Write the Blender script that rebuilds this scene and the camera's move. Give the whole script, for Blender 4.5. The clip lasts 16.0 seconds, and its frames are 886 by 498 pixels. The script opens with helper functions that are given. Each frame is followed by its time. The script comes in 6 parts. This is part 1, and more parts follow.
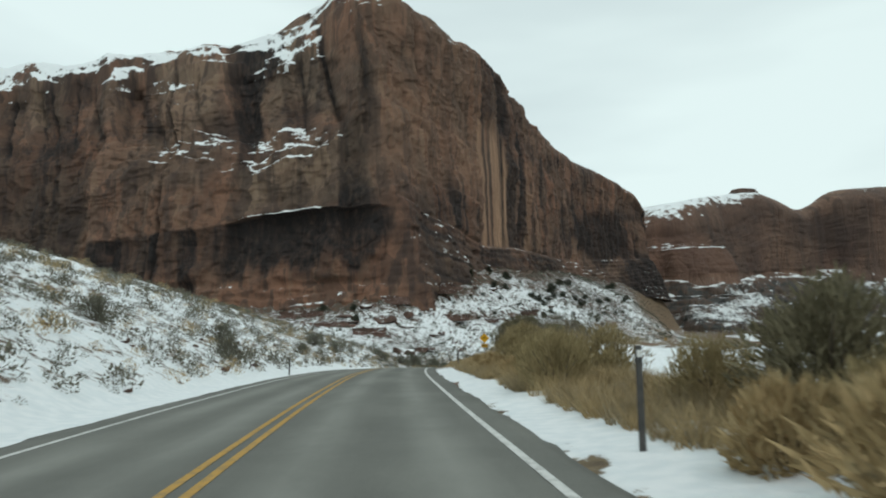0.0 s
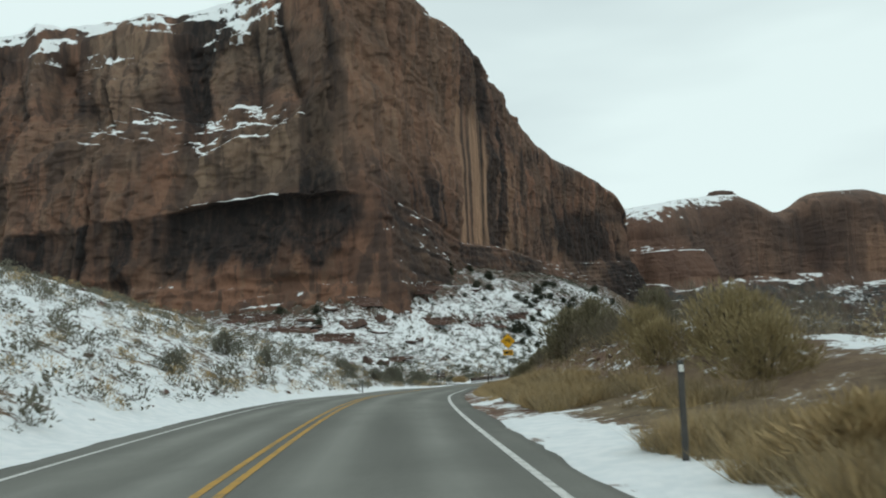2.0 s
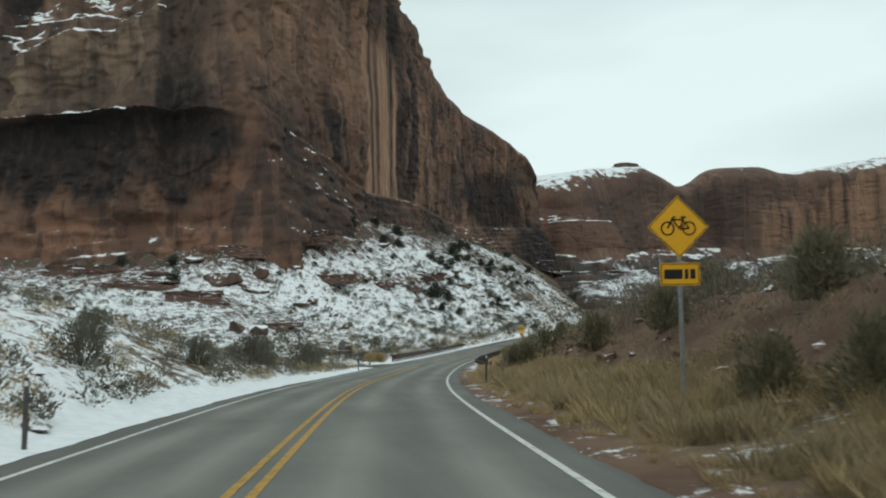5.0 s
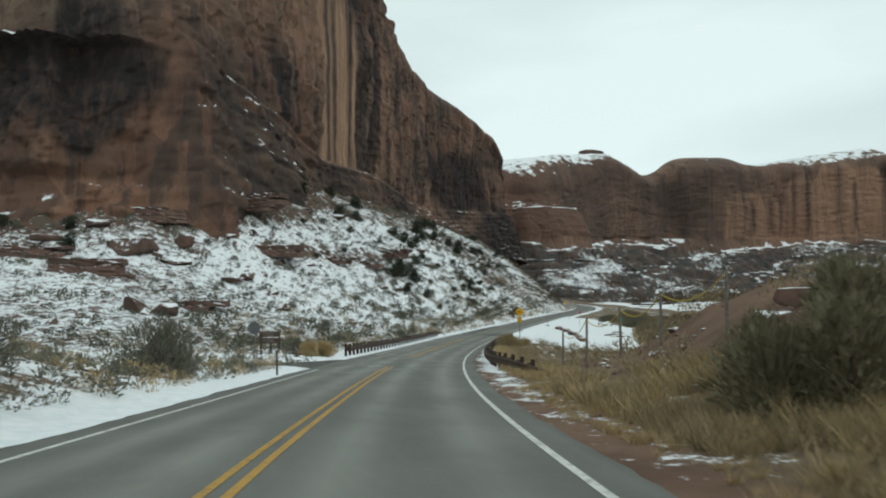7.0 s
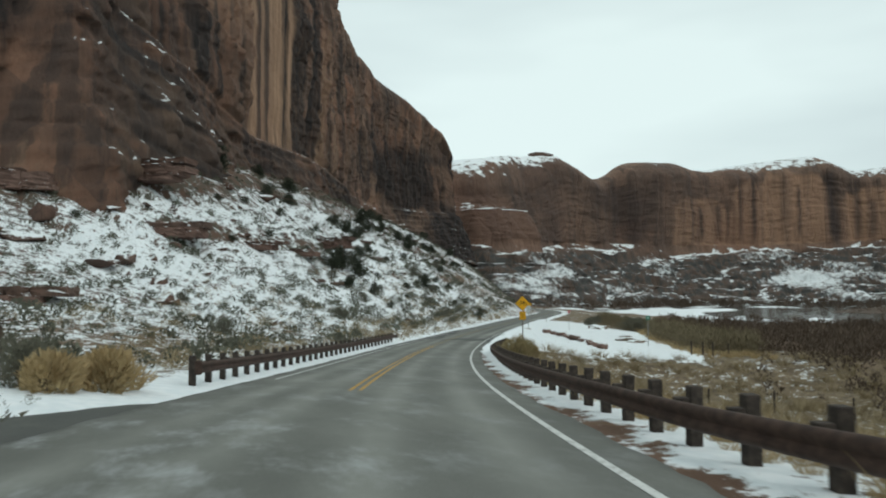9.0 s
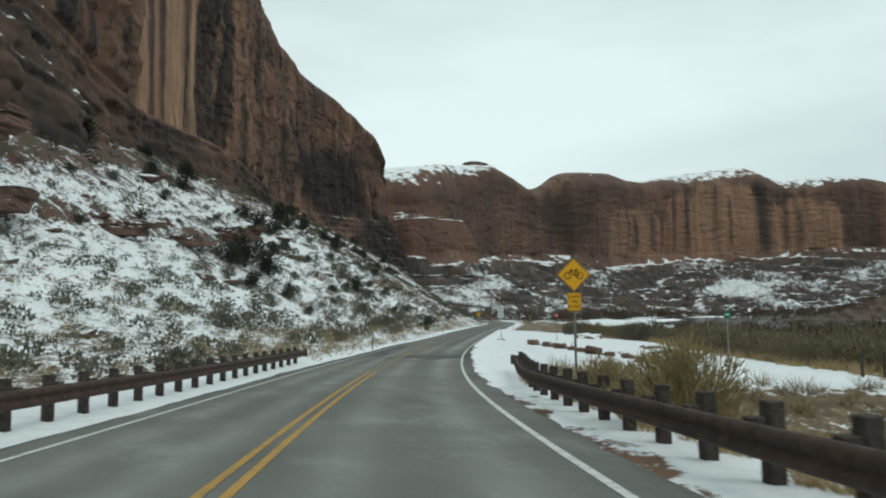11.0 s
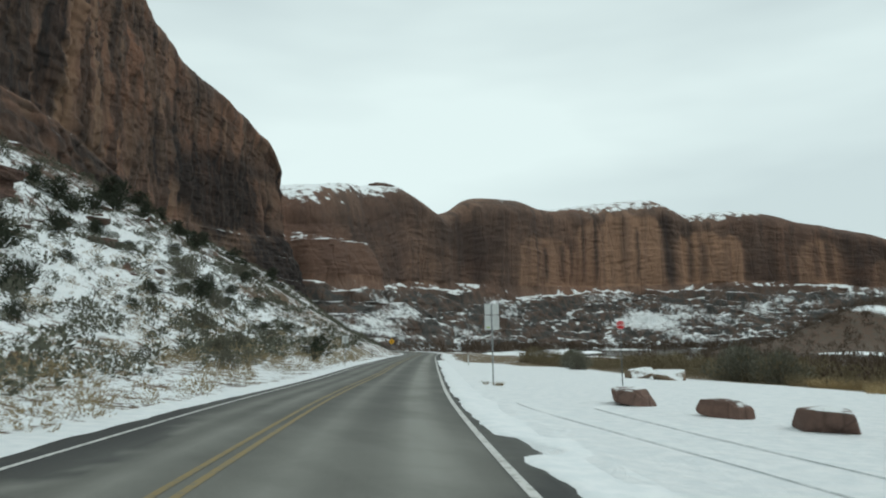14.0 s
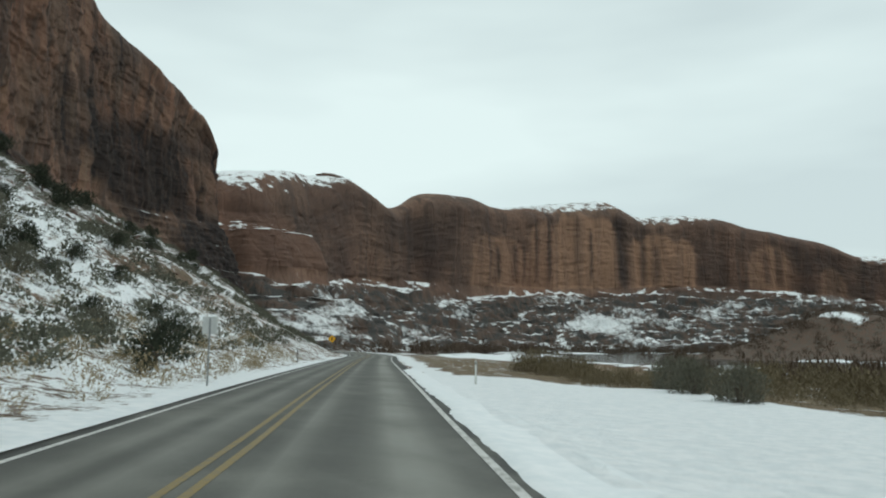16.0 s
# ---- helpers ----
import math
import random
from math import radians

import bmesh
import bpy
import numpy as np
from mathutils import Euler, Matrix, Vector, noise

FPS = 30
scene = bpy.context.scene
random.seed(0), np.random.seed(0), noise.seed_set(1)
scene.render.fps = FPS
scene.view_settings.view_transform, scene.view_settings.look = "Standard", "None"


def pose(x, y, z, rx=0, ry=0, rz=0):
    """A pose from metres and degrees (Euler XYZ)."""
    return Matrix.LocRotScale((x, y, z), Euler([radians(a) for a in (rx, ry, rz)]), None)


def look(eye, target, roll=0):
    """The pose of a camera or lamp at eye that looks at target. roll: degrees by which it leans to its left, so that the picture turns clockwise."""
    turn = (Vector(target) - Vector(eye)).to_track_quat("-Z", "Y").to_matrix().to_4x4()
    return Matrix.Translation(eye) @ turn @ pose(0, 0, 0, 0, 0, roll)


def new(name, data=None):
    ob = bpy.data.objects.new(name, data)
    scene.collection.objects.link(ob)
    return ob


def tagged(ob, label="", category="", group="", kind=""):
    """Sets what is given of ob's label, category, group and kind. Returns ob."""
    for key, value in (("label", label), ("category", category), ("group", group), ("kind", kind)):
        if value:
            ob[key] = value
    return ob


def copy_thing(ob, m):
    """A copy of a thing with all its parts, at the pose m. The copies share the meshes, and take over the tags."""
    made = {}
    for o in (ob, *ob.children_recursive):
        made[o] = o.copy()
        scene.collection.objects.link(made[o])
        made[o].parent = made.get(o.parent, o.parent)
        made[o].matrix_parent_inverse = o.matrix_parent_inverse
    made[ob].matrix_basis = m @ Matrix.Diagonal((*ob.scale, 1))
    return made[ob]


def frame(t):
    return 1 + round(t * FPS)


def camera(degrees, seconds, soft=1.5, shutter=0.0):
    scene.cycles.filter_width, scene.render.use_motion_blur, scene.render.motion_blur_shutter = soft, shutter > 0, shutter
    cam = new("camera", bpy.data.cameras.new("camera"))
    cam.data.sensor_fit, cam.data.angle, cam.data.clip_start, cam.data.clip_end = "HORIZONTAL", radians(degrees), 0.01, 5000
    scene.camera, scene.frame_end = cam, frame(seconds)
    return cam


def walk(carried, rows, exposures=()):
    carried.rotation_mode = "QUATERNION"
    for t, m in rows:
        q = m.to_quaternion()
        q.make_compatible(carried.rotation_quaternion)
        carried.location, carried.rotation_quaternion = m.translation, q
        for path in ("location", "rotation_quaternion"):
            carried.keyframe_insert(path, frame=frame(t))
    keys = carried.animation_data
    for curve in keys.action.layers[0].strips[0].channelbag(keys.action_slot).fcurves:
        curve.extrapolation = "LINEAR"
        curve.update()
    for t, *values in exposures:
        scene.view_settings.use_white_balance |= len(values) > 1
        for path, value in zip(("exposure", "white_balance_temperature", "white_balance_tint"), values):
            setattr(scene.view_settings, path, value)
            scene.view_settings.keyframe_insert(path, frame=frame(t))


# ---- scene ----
# ---------- camera ----------
cam = camera(61.6, 16.0, soft=2.0, shutter=0.15)
METRES, EYE, TILT, LEAN, TURN = 255.0, 1.4, 3.5, 0.0, 0.0
ROWS = [
    (0.0, 0.0, 0.0, 0.0, 0.05, 2.26, 1.34),
    (0.5, -0.0033, 0.0352, -0.0029, -0.79, 2.45, 1.94),
    (1.0, -0.0056, 0.0677, -0.0058, -1.96, 2.13, 2.51),
    (1.5, -0.008, 0.101, -0.0088, -1.77, 2.45, 2.15),
    (2.0, -0.0103, 0.1347, -0.0121, -2.34, 2.83, 1.58),
    (2.5, -0.0116, 0.1666, -0.0151, -4.23, 2.94, 0.81),
    (3.0, -0.0123, 0.1981, -0.0183, -4.74, 2.46, 0.29),
    (3.5, -0.0124, 0.2296, -0.0217, -5.54, 1.7, 0.68),
    (4.0, -0.0119, 0.2603, -0.0252, -7.31, 1.36, 0.69),
    (6.5, 0.0008, 0.4033, -0.0435, -12.95, -0.28, -0.51),
    (7.0, 0.005, 0.4327, -0.0472, -13.65, -0.19, -0.71),
    (7.5, 0.0099, 0.4623, -0.0512, -15.08, -0.46, -0.64),
    (8.0, 0.0154, 0.4923, -0.0552, -16.15, 0.03, -0.74),
    (8.5, 0.0217, 0.5223, -0.059, -16.99, 0.41, -0.96),
    (9.0, 0.0288, 0.5527, -0.0629, -18.0, 0.46, -1.15),
    (11.5, 0.0748, 0.6996, -0.0796, -25.06, 2.26, -0.82),
    (12.0, 0.0859, 0.7281, -0.0823, -26.77, 2.69, -1.37),
    (12.5, 0.0978, 0.7571, -0.085, -27.42, 3.22, -1.53),
    (13.0, 0.1104, 0.7859, -0.0874, -28.62, 3.61, -1.23),
    (13.5, 0.1245, 0.8162, -0.0899, -29.7, 4.01, -1.19),
    (14.0, 0.1382, 0.8441, -0.0919, -30.83, 4.4, -1.31),
    (14.5, 0.1525, 0.8722, -0.0939, -31.98, 4.57, -1.35),
    (15.0, 0.1673, 0.9001, -0.0958, -32.92, 4.61, -1.57),
    (15.5, 0.1823, 0.9279, -0.0976, -34.59, 4.96, -2.19),
    (16.0, 0.198, 0.9556, -0.0992, -34.96, 4.61, -2.48),
]
walk(cam, [(t, pose(0, 0, EYE, TILT, LEAN, TURN) @ pose(METRES * x, METRES * y, METRES * z, 90 + pitch, roll, yaw)) for t, x, y, z, yaw, pitch, roll in ROWS])

# ---------- light ----------
world = bpy.data.worlds.new("overcast_sky")
scene.world = world
world.use_nodes = True
wn, wl = world.node_tree.nodes, world.node_tree.links
wn.clear()
w_out, w_bg = wn.new("ShaderNodeOutputWorld"), wn.new("ShaderNodeBackground")
w_sky = wn.new("ShaderNodeTexSky")
w_sky.sky_type, w_sky.sun_disc = "NISHITA", False
w_sky.sun_elevation, w_sky.sun_rotation = radians(38), radians(150)
w_scale = wn.new("ShaderNodeVectorMath")
w_scale.operation = "SCALE"
w_scale.inputs["Scale"].default_value = 0.09
w_co, w_map = wn.new("ShaderNodeTexCoord"), wn.new("ShaderNodeMapping")
w_map.inputs["Scale"].default_value = (1.2, 1.2, 5.0)
w_noise, w_ramp, w_mix = wn.new("ShaderNodeTexNoise"), wn.new("ShaderNodeValToRGB"), wn.new("ShaderNodeMix")
w_noise.inputs["Scale"].default_value, w_noise.inputs["Detail"].default_value = 1.1, 4.0
w_noise.inputs["Roughness"].default_value = 0.45
w_ramp.color_ramp.elements[0].position, w_ramp.color_ramp.elements[0].color = 0.36, (0.645, 0.765, 0.768, 1)
w_ramp.color_ramp.elements[1].position, w_ramp.color_ramp.elements[1].color = 0.60, (0.838, 0.985, 0.965, 1)
w_mix.data_type = "RGBA"
w_mix.inputs["Factor"].default_value = 0.9
wl.new(w_sky.outputs[0], w_scale.inputs[0])
wl.new(w_co.outputs["Generated"], w_map.inputs[0])
wl.new(w_map.outputs[0], w_noise.inputs["Vector"])
wl.new(w_noise.outputs["Fac"], w_ramp.inputs[0])
wl.new(w_scale.outputs[0], w_mix.inputs["A"])
wl.new(w_ramp.outputs[0], w_mix.inputs["B"])
wl.new(w_mix.outputs["Result"], w_bg.inputs["Color"])
wl.new(w_bg.outputs[0], w_out.inputs[0])
w_bg.inputs["Strength"].default_value = 1.0

sun = new("sun", bpy.data.lights.new("sun", "SUN"))
sun.data.energy, sun.data.angle, sun.data.color = 0.5, radians(20), (1.0, 0.96, 0.9)
sun.matrix_world = look((0, 0, 300), (-150, 170, 0))

# ---------- materials ----------
class Mat:
    """A small builder round one node material."""

    def __init__(self, name, rough=0.9, metal=0.0):
        self.m = bpy.data.materials.new(name)
        self.m.use_nodes = True
        self.t = self.m.node_tree
        self.b = self.t.nodes["Principled BSDF"]
        self.b.inputs["Roughness"].default_value = rough
        self.b.inputs["Metallic"].default_value = metal
        self.b.inputs["Specular IOR Level"].default_value = 0.25
        self.geo = self.t.nodes.new("ShaderNodeNewGeometry")
        self.co = self.t.nodes.new("ShaderNodeTexCoord")

    def link(self, a, b):
        self.t.links.new(a, b)

    def put(self, socket, value):
        if hasattr(value, "is_linked"):
            self.link(value, socket)
        else:
            socket.default_value = value

    def where(self, scale=(1, 1, 1), local=False):
        n = self.t.nodes.new("ShaderNodeMapping")
        n.inputs["Scale"].default_value = scale
        self.link(self.co.outputs["Object"] if local else self.geo.outputs["Position"], n.inputs[0])
        return n.outputs[0]

    def noise(self, scale, detail=4.0, rough=0.55, stretch=(1, 1, 1), distort=0.0, local=False):
        n = self.t.nodes.new("ShaderNodeTexNoise")
        for k, v in (("Scale", scale), ("Detail", detail), ("Roughness", rough), ("Distortion", distort)):
            n.inputs[k].default_value = v
        self.link(self.where(stretch, local), n.inputs["Vector"])
        return n.outputs["Fac"]

    def cells(self, scale, stretch=(1, 1, 1), feature="F1", out="Distance"):
        n = self.t.nodes.new("ShaderNodeTexVoronoi")
        n.feature = feature
        n.inputs["Scale"].default_value = scale
        self.link(self.where(stretch), n.inputs["Vector"])
        return n.outputs[out]

    def step(self, fac, lo, hi, a=0.0, b=1.0):
        n = self.t.nodes.new("ShaderNodeMapRange")
        n.interpolation_type = "SMOOTHSTEP"
        self.put(n.inputs["Value"], fac)
        for k, v in (("From Min", lo), ("From Max", hi), ("To Min", a), ("To Max", b)):
            n.inputs[k].default_value = v
        return n.outputs[0]

    def sum(self, a, b, op="ADD"):
        n = self.t.nodes.new("ShaderNodeMath")
        n.operation = op
        self.put(n.inputs[0], a)
        self.put(n.inputs[1], b)
        return n.outputs[0]

    def mix(self, fac, a, b, mode="MIX"):
        n = self.t.nodes.new("ShaderNodeMix")
        n.data_type, n.blend_type = "RGBA", mode
        self.put(n.inputs["Factor"], fac)
        for s, v in ((n.inputs["A"], a), (n.inputs["B"], b)):
            if hasattr(v, "is_linked"):
                self.link(v, s)
            else:
                s.default_value = (*v, 1) if len(v) == 3 else v
        return n.outputs["Result"]

    def split(self, vec):
        n = self.t.nodes.new("ShaderNodeSeparateXYZ")
        self.link(vec, n.inputs[0])
        return n.outputs

    def attr(self, name):
        n = self.t.nodes.new("ShaderNodeAttribute")
        n.attribute_name = name
        return n.outputs["Fac"]

    def island(self):
        return self.geo.outputs["Random Per Island"]

    def random(self):
        n = self.t.nodes.new("ShaderNodeObjectInfo")
        return n.outputs["Random"]

    def bump(self, height, distance, strength=0.6):
        n = self.t.nodes.new("ShaderNodeBump")
        n.inputs["Strength"].default_value = strength
        n.inputs["Distance"].default_value = distance
        self.link(height, n.inputs["Height"])
        self.link(n.outputs[0], self.b.inputs["Normal"])

    def color(self, c):
        self.put(self.b.inputs["Base Color"], c if hasattr(c, "is_linked") else (*c, 1))
        return self


SNOW = (0.80, 0.83, 0.84)


def rock_material(name, red, pale, dark, varnish_shade=0.6, snow_lo=0.62, snow_hi=0.78, size=1.0, snow_cover=0.5, cracked=0.3):
    m = Mat(name, 0.92)
    big = m.noise(0.012 / size, 4, 0.6)
    strata = m.noise(0.20 / size, 4, 0.6, (0.06, 0.06, 1.0), 0.3)
    fine = m.noise(0.9 / size, 6, 0.65)
    c = m.mix(m.step(big, 0.36, 0.64), red, pale)
    c = m.mix(m.step(strata, 0.45, 0.62, 0, 0.55 if size < 2 else 0.22), c, dark)
    streak = m.noise(0.16 / size, 5, 0.6, (1.0, 1.0, 0.045), 0.4)
    c = m.mix(m.step(streak, 0.50, 0.64, 0, varnish_shade), c, dark)
    pstreak = m.noise(0.11 / size, 3, 0.6, (1.0, 1.0, 0.03), 0.5)
    c = m.mix(m.step(pstreak, 0.58, 0.70, 0, 0.5), c, pale)
    c = m.mix(m.step(fine, 0.3, 0.7, 0, 0.45), c, dark)
    blotch = m.noise(0.055 / size, 6, 0.62, (1.0, 1.0, 0.55), 0.8)
    c = m.mix(m.step(blotch, 0.46, 0.66, 0, 0.48), c, (dark[0] * 1.25, dark[1] * 1.3, dark[2] * 1.3))
    facet = m.split(m.cells(0.085 / size, (1.0, 1.0, 0.6), "F1", "Color"))[0]
    c = m.mix(m.step(facet, 0.2, 0.9, 0, 0.34), c, (dark[0] * 1.1, dark[1] * 1.1, dark[2] * 1.1))
    thin = m.noise(0.45 / size, 4, 0.6, (1.0, 1.0, 0.035), 0.3)
    c = m.mix(m.step(thin, 0.54, 0.68, 0, 0.5), c, dark)
    tan = m.mix(m.step(m.noise(0.25 / size, 4, 0.6, (1, 1, 0.03)), 0.4, 0.65), (pale[0] * 1.75, pale[1] * 1.6, pale[2] * 1.4), (pale[0] * 1.1, pale[1] * 1.05, pale[2]))
    c = m.mix(m.sum(m.attr("pale"), 0.92, "MULTIPLY"), c, tan)
    c = m.mix(m.sum(m.attr("varnish_shade"), 0.8, "MULTIPLY"), c, (dark[0] * 0.45, dark[1] * 0.5, dark[2] * 0.58))
    c = m.mix(m.sum(m.attr("rust"), 0.7, "MULTIPLY"), c, (red[0] * 1.08, red[1] * 0.98, red[2] * 0.92))
    scrub = m.mix(m.step(m.noise(0.22 / size, 5, 0.7), 0.42, 0.58), (0.060, 0.058, 0.055), (0.105, 0.074, 0.059))
    c = m.mix(m.attr("rubble"), c, scrub)
    crack = m.cells(0.10 / size, (1, 1, 0.22), "DISTANCE_TO_EDGE")
    c = m.mix(m.step(crack, 0.0, 0.03, cracked, 0.0), c, (0.02, 0.013, 0.01))
    nz = m.split(m.geo.outputs["Normal"])[2]
    patch = m.noise(0.20 / size, 6, 0.68)
    lie = m.sum(nz, m.sum(m.sum(patch, snow_cover, "SUBTRACT"), 1.5, "MULTIPLY"))
    lie = m.sum(lie, m.attr("bare"), "SUBTRACT")
    snow = m.step(lie, snow_lo, snow_hi)
    drift = m.sum(m.noise(0.030 / size, 4, 0.55, (0.6, 0.6, 2.2)), m.sum(m.noise(0.42 / size, 5, 0.75), 0.5, "MULTIPLY"))
    on = m.sum(m.attr("rubble"), m.step(drift, 0.79, 0.92), "MULTIPLY")
    m.color(m.mix(m.sum(snow, m.sum(on, 0.9, "MULTIPLY"), "MAXIMUM"), c, SNOW))
    m.bump(m.sum(m.noise(0.35 / size, 8, 0.65, (1, 1, 0.35)), m.sum(m.step(crack, 0, 0.06), 0.3, "MULTIPLY")), 1.2 * size, 0.9)
    return m.m


MAT = {}


def cliff_material():
    """Red-brown sandstone: vertical washes, dark varnish and painted cave shade over a blotchy base, with snow where it
    can lie.
    """
    m = Mat("sandstone", 0.92)
    red, brown, dark, tan = (0.215, 0.118, 0.080), (0.160, 0.102, 0.072), (0.064, 0.045, 0.038), (0.212, 0.148, 0.104)
    c = m.mix(m.step(m.noise(0.035, 5, 0.6, (1, 1, 0.6)), 0.38, 0.62), red, brown)
    c = m.mix(m.step(m.noise(0.022, 4, 0.55, (1, 1, 0.7), 0.5), 0.52, 0.62, 0, 0.28), c, dark)
    c = m.mix(m.step(m.noise(0.09, 4, 0.6, (0.2, 0.2, 1.0), 0.4), 0.48, 0.66, 0, 0.4), c, dark)
    c = m.mix(m.sum(m.attr("tan"), m.step(m.noise(0.2, 5, 0.65), 0.3, 0.6, 0.5, 0.95), "MULTIPLY"), c, tan)
    c = m.mix(m.sum(m.attr("rust"), 0.8, "MULTIPLY"), c, (0.225, 0.110, 0.068))
    wash = m.noise(0.20, 5, 0.62, (1.0, 1.0, 0.06), 0.5)
    c = m.mix(m.step(wash, 0.50, 0.60, 0, 0.72), c, dark)
    c = m.mix(m.step(m.noise(0.16, 4, 0.6, (1, 1, 0.05), 0.4), 0.55, 0.66, 0, 0.5), c, (0.215, 0.145, 0.10))
    facet = m.split(m.cells(0.16, (1.0, 1.0, 0.5), "F1", "Color"))[0]
    c = m.mix(m.step(facet, 0.35, 0.9, 0, 0.45), c, dark)
    blotch = m.noise(0.30, 6, 0.7, (1.0, 1.0, 0.6), 0.6)
    c = m.mix(m.step(blotch, 0.50, 0.68, 0, 0.55), c, dark)
    lit = m.mix(m.step(m.noise(0.5, 4, 0.6, (1, 1, 0.05)), 0.4, 0.62), (0.36, 0.222, 0.142), (0.26, 0.158, 0.102))
    c = m.mix(m.attr("pale"), c, lit)
    # near-black serves real varnish and the cave's shade, both as base colour
    c = m.mix(m.sum(m.attr("varnish_shade"), m.step(m.noise(0.6, 5, 0.65, (1, 1, 0.2)), 0.3, 0.6, 0.72, 1.0), "MULTIPLY"), c, (0.021, 0.0175, 0.017))
    nz = m.split(m.geo.outputs["Normal"])[2]
    patch = m.noise(0.26, 6, 0.7)
    lie = m.sum(m.sum(nz, m.sum(m.sum(patch, 0.5, "SUBTRACT"), 1.6, "MULTIPLY")), m.attr("bare"), "SUBTRACT")
    m.color(m.mix(m.step(lie, 0.52, 0.66), c, SNOW))
    m.bump(m.sum(m.noise(0.5, 8, 0.65, (1, 1, 0.35)), m.sum(blotch, 0.5, "MULTIPLY")), 0.9, 0.8)
    return m.m


MAT["cliff"] = cliff_material()
MAT["far_cliff"] = rock_material("far_sandstone", (0.156, 0.087, 0.061), (0.228, 0.141, 0.100), (0.072, 0.050, 0.042), 0.7, 0.62, 0.8, 2.2, 0.5, 0.0)
MAT["snow_rock"] = rock_material("snow_dusted_stone", (0.135, 0.070, 0.050), (0.17, 0.105, 0.080), (0.065, 0.045, 0.038), 0.3, 0.70, 0.86, 0.15, 0.45)
MAT["tan_rock"] = rock_material("snowy_tan_stone", (0.25, 0.185, 0.13), (0.32, 0.25, 0.18), (0.15, 0.105, 0.075), 0.3, 0.42, 0.60, 0.15, 0.45)
MAT["boulder"] = rock_material("red_boulder_stone", (0.185, 0.108, 0.084), (0.235, 0.145, 0.115), (0.10, 0.063, 0.052), 0.3, 0.86, 1.0, 0.12, 0.5)


def ground_material():
    m = Mat("snowy_desert_ground", 0.95)
    soil_n = m.noise(0.35, 6, 0.65)
    soil = m.mix(m.step(soil_n, 0.35, 0.65), (0.110, 0.064, 0.043), (0.185, 0.112, 0.076))
    tuft = m.noise(1.6, 5, 0.7)
    dry = m.mix(m.step(tuft, 0.35, 0.7), (0.105, 0.085, 0.058), (0.27, 0.21, 0.125))
    c = m.mix(m.attr("grass"), soil, dry)
    c = m.mix(m.attr("talus"), c, m.mix(m.step(m.noise(0.5, 5, 0.7), 0.4, 0.62), (0.120, 0.072, 0.052), (0.085, 0.076, 0.060)))
    speck = m.sum(m.sum(m.noise(0.8, 6, 0.70), 0.55, "MULTIPLY"), m.sum(m.noise(3.4, 6, 0.72), 0.45, "MULTIPLY"))
    wide = m.noise(0.045, 3, 0.5)
    nz = m.split(m.geo.outputs["Normal"])[2]
    steep = m.step(nz, 0.55, 0.9, -0.16, 0.0)
    cover = m.sum(m.attr("snow"), m.sum(m.sum(wide, 0.5, "SUBTRACT"), 0.22, "MULTIPLY"))
    lie = m.sum(m.sum(m.sum(cover, steep), speck), 1.0, "SUBTRACT")
    snow = m.step(lie, -0.02, 0.035)
    tint = m.mix(m.step(m.noise(3.0, 3, 0.5), 0.3, 0.7), (0.74, 0.78, 0.80), (0.84, 0.86, 0.87))
    m.color(m.mix(snow, c, tint))
    rough = m.sum(m.noise(2.2, 8, 0.68), m.sum(snow, 0.22, "MULTIPLY"))
    m.bump(rough, 0.35, 0.5)
    return m.m


MAT["ground"] = ground_material()


def asphalt_material(name, a, b, patchy=0.4):
    m = Mat(name, 0.82)
    wear = m.noise(0.22, 5, 0.6)
    c = m.mix(m.step(wear, 0.38, 0.64), a, b)
    drag = m.noise(1.1, 5, 0.6, (1.0, 0.10, 1.0), 0.3)
    c = m.mix(m.step(drag, 0.35, 0.65, 0, 0.40), c, (a[0] * 0.72, a[1] * 0.72, a[2] * 0.72))
    grain = m.noise(28, 3, 0.75)
    c = m.mix(m.step(grain, 0.3, 0.7, 0, 0.35), c, (a[0] * 0.55, a[1] * 0.55, a[2] * 0.55))
    track = m.attr("track")
    pale = m.sum(track, m.step(m.noise(0.35, 5, 0.6, (1.0, 0.5, 1.0)), 0.3, 0.6, 0.35, 1.0), "MULTIPLY")
    c = m.mix(m.sum(pale, 0.7, "MULTIPLY"), c, (b[0] * 1.4, b[1] * 1.4, b[2] * 1.42))
    seam = m.attr("seam")
    c = m.mix(m.sum(seam, m.step(m.noise(0.45, 4, 0.55), 0.28, 0.50), "MULTIPLY"), c, (0.052, 0.053, 0.052))
    frost = m.sum(m.attr("frost"), m.step(m.noise(0.5, 6, 0.7, (1.6, 0.7, 1)), 0.48, 0.75), "MULTIPLY")
    c = m.mix(m.sum(frost, 0.5, "MULTIPLY"), c, (0.36, 0.37, 0.37))
    m.color(c)
    m.bump(grain, 0.01, 0.5)
    return m.m


MAT["asphalt"] = asphalt_material("worn_asphalt", (0.140, 0.141, 0.126), (0.182, 0.183, 0.163))


def paint_material(name, colour, worn):
    m = Mat(name, 0.7)
    m.color(m.mix(m.step(m.noise(6.0, 6, 0.7), 0.46, 0.66), colour, worn))
    return m.m


MAT["yellow"] = paint_material("yellow_road_paint", (0.44, 0.255, 0.06), (0.24, 0.17, 0.08))
MAT["faded_yellow"] = paint_material("faded_yellow_paint", (0.25, 0.19, 0.09), (0.17, 0.16, 0.125))
MAT["white"] = paint_material("white_road_paint", (0.60, 0.60, 0.58), (0.32, 0.32, 0.30))


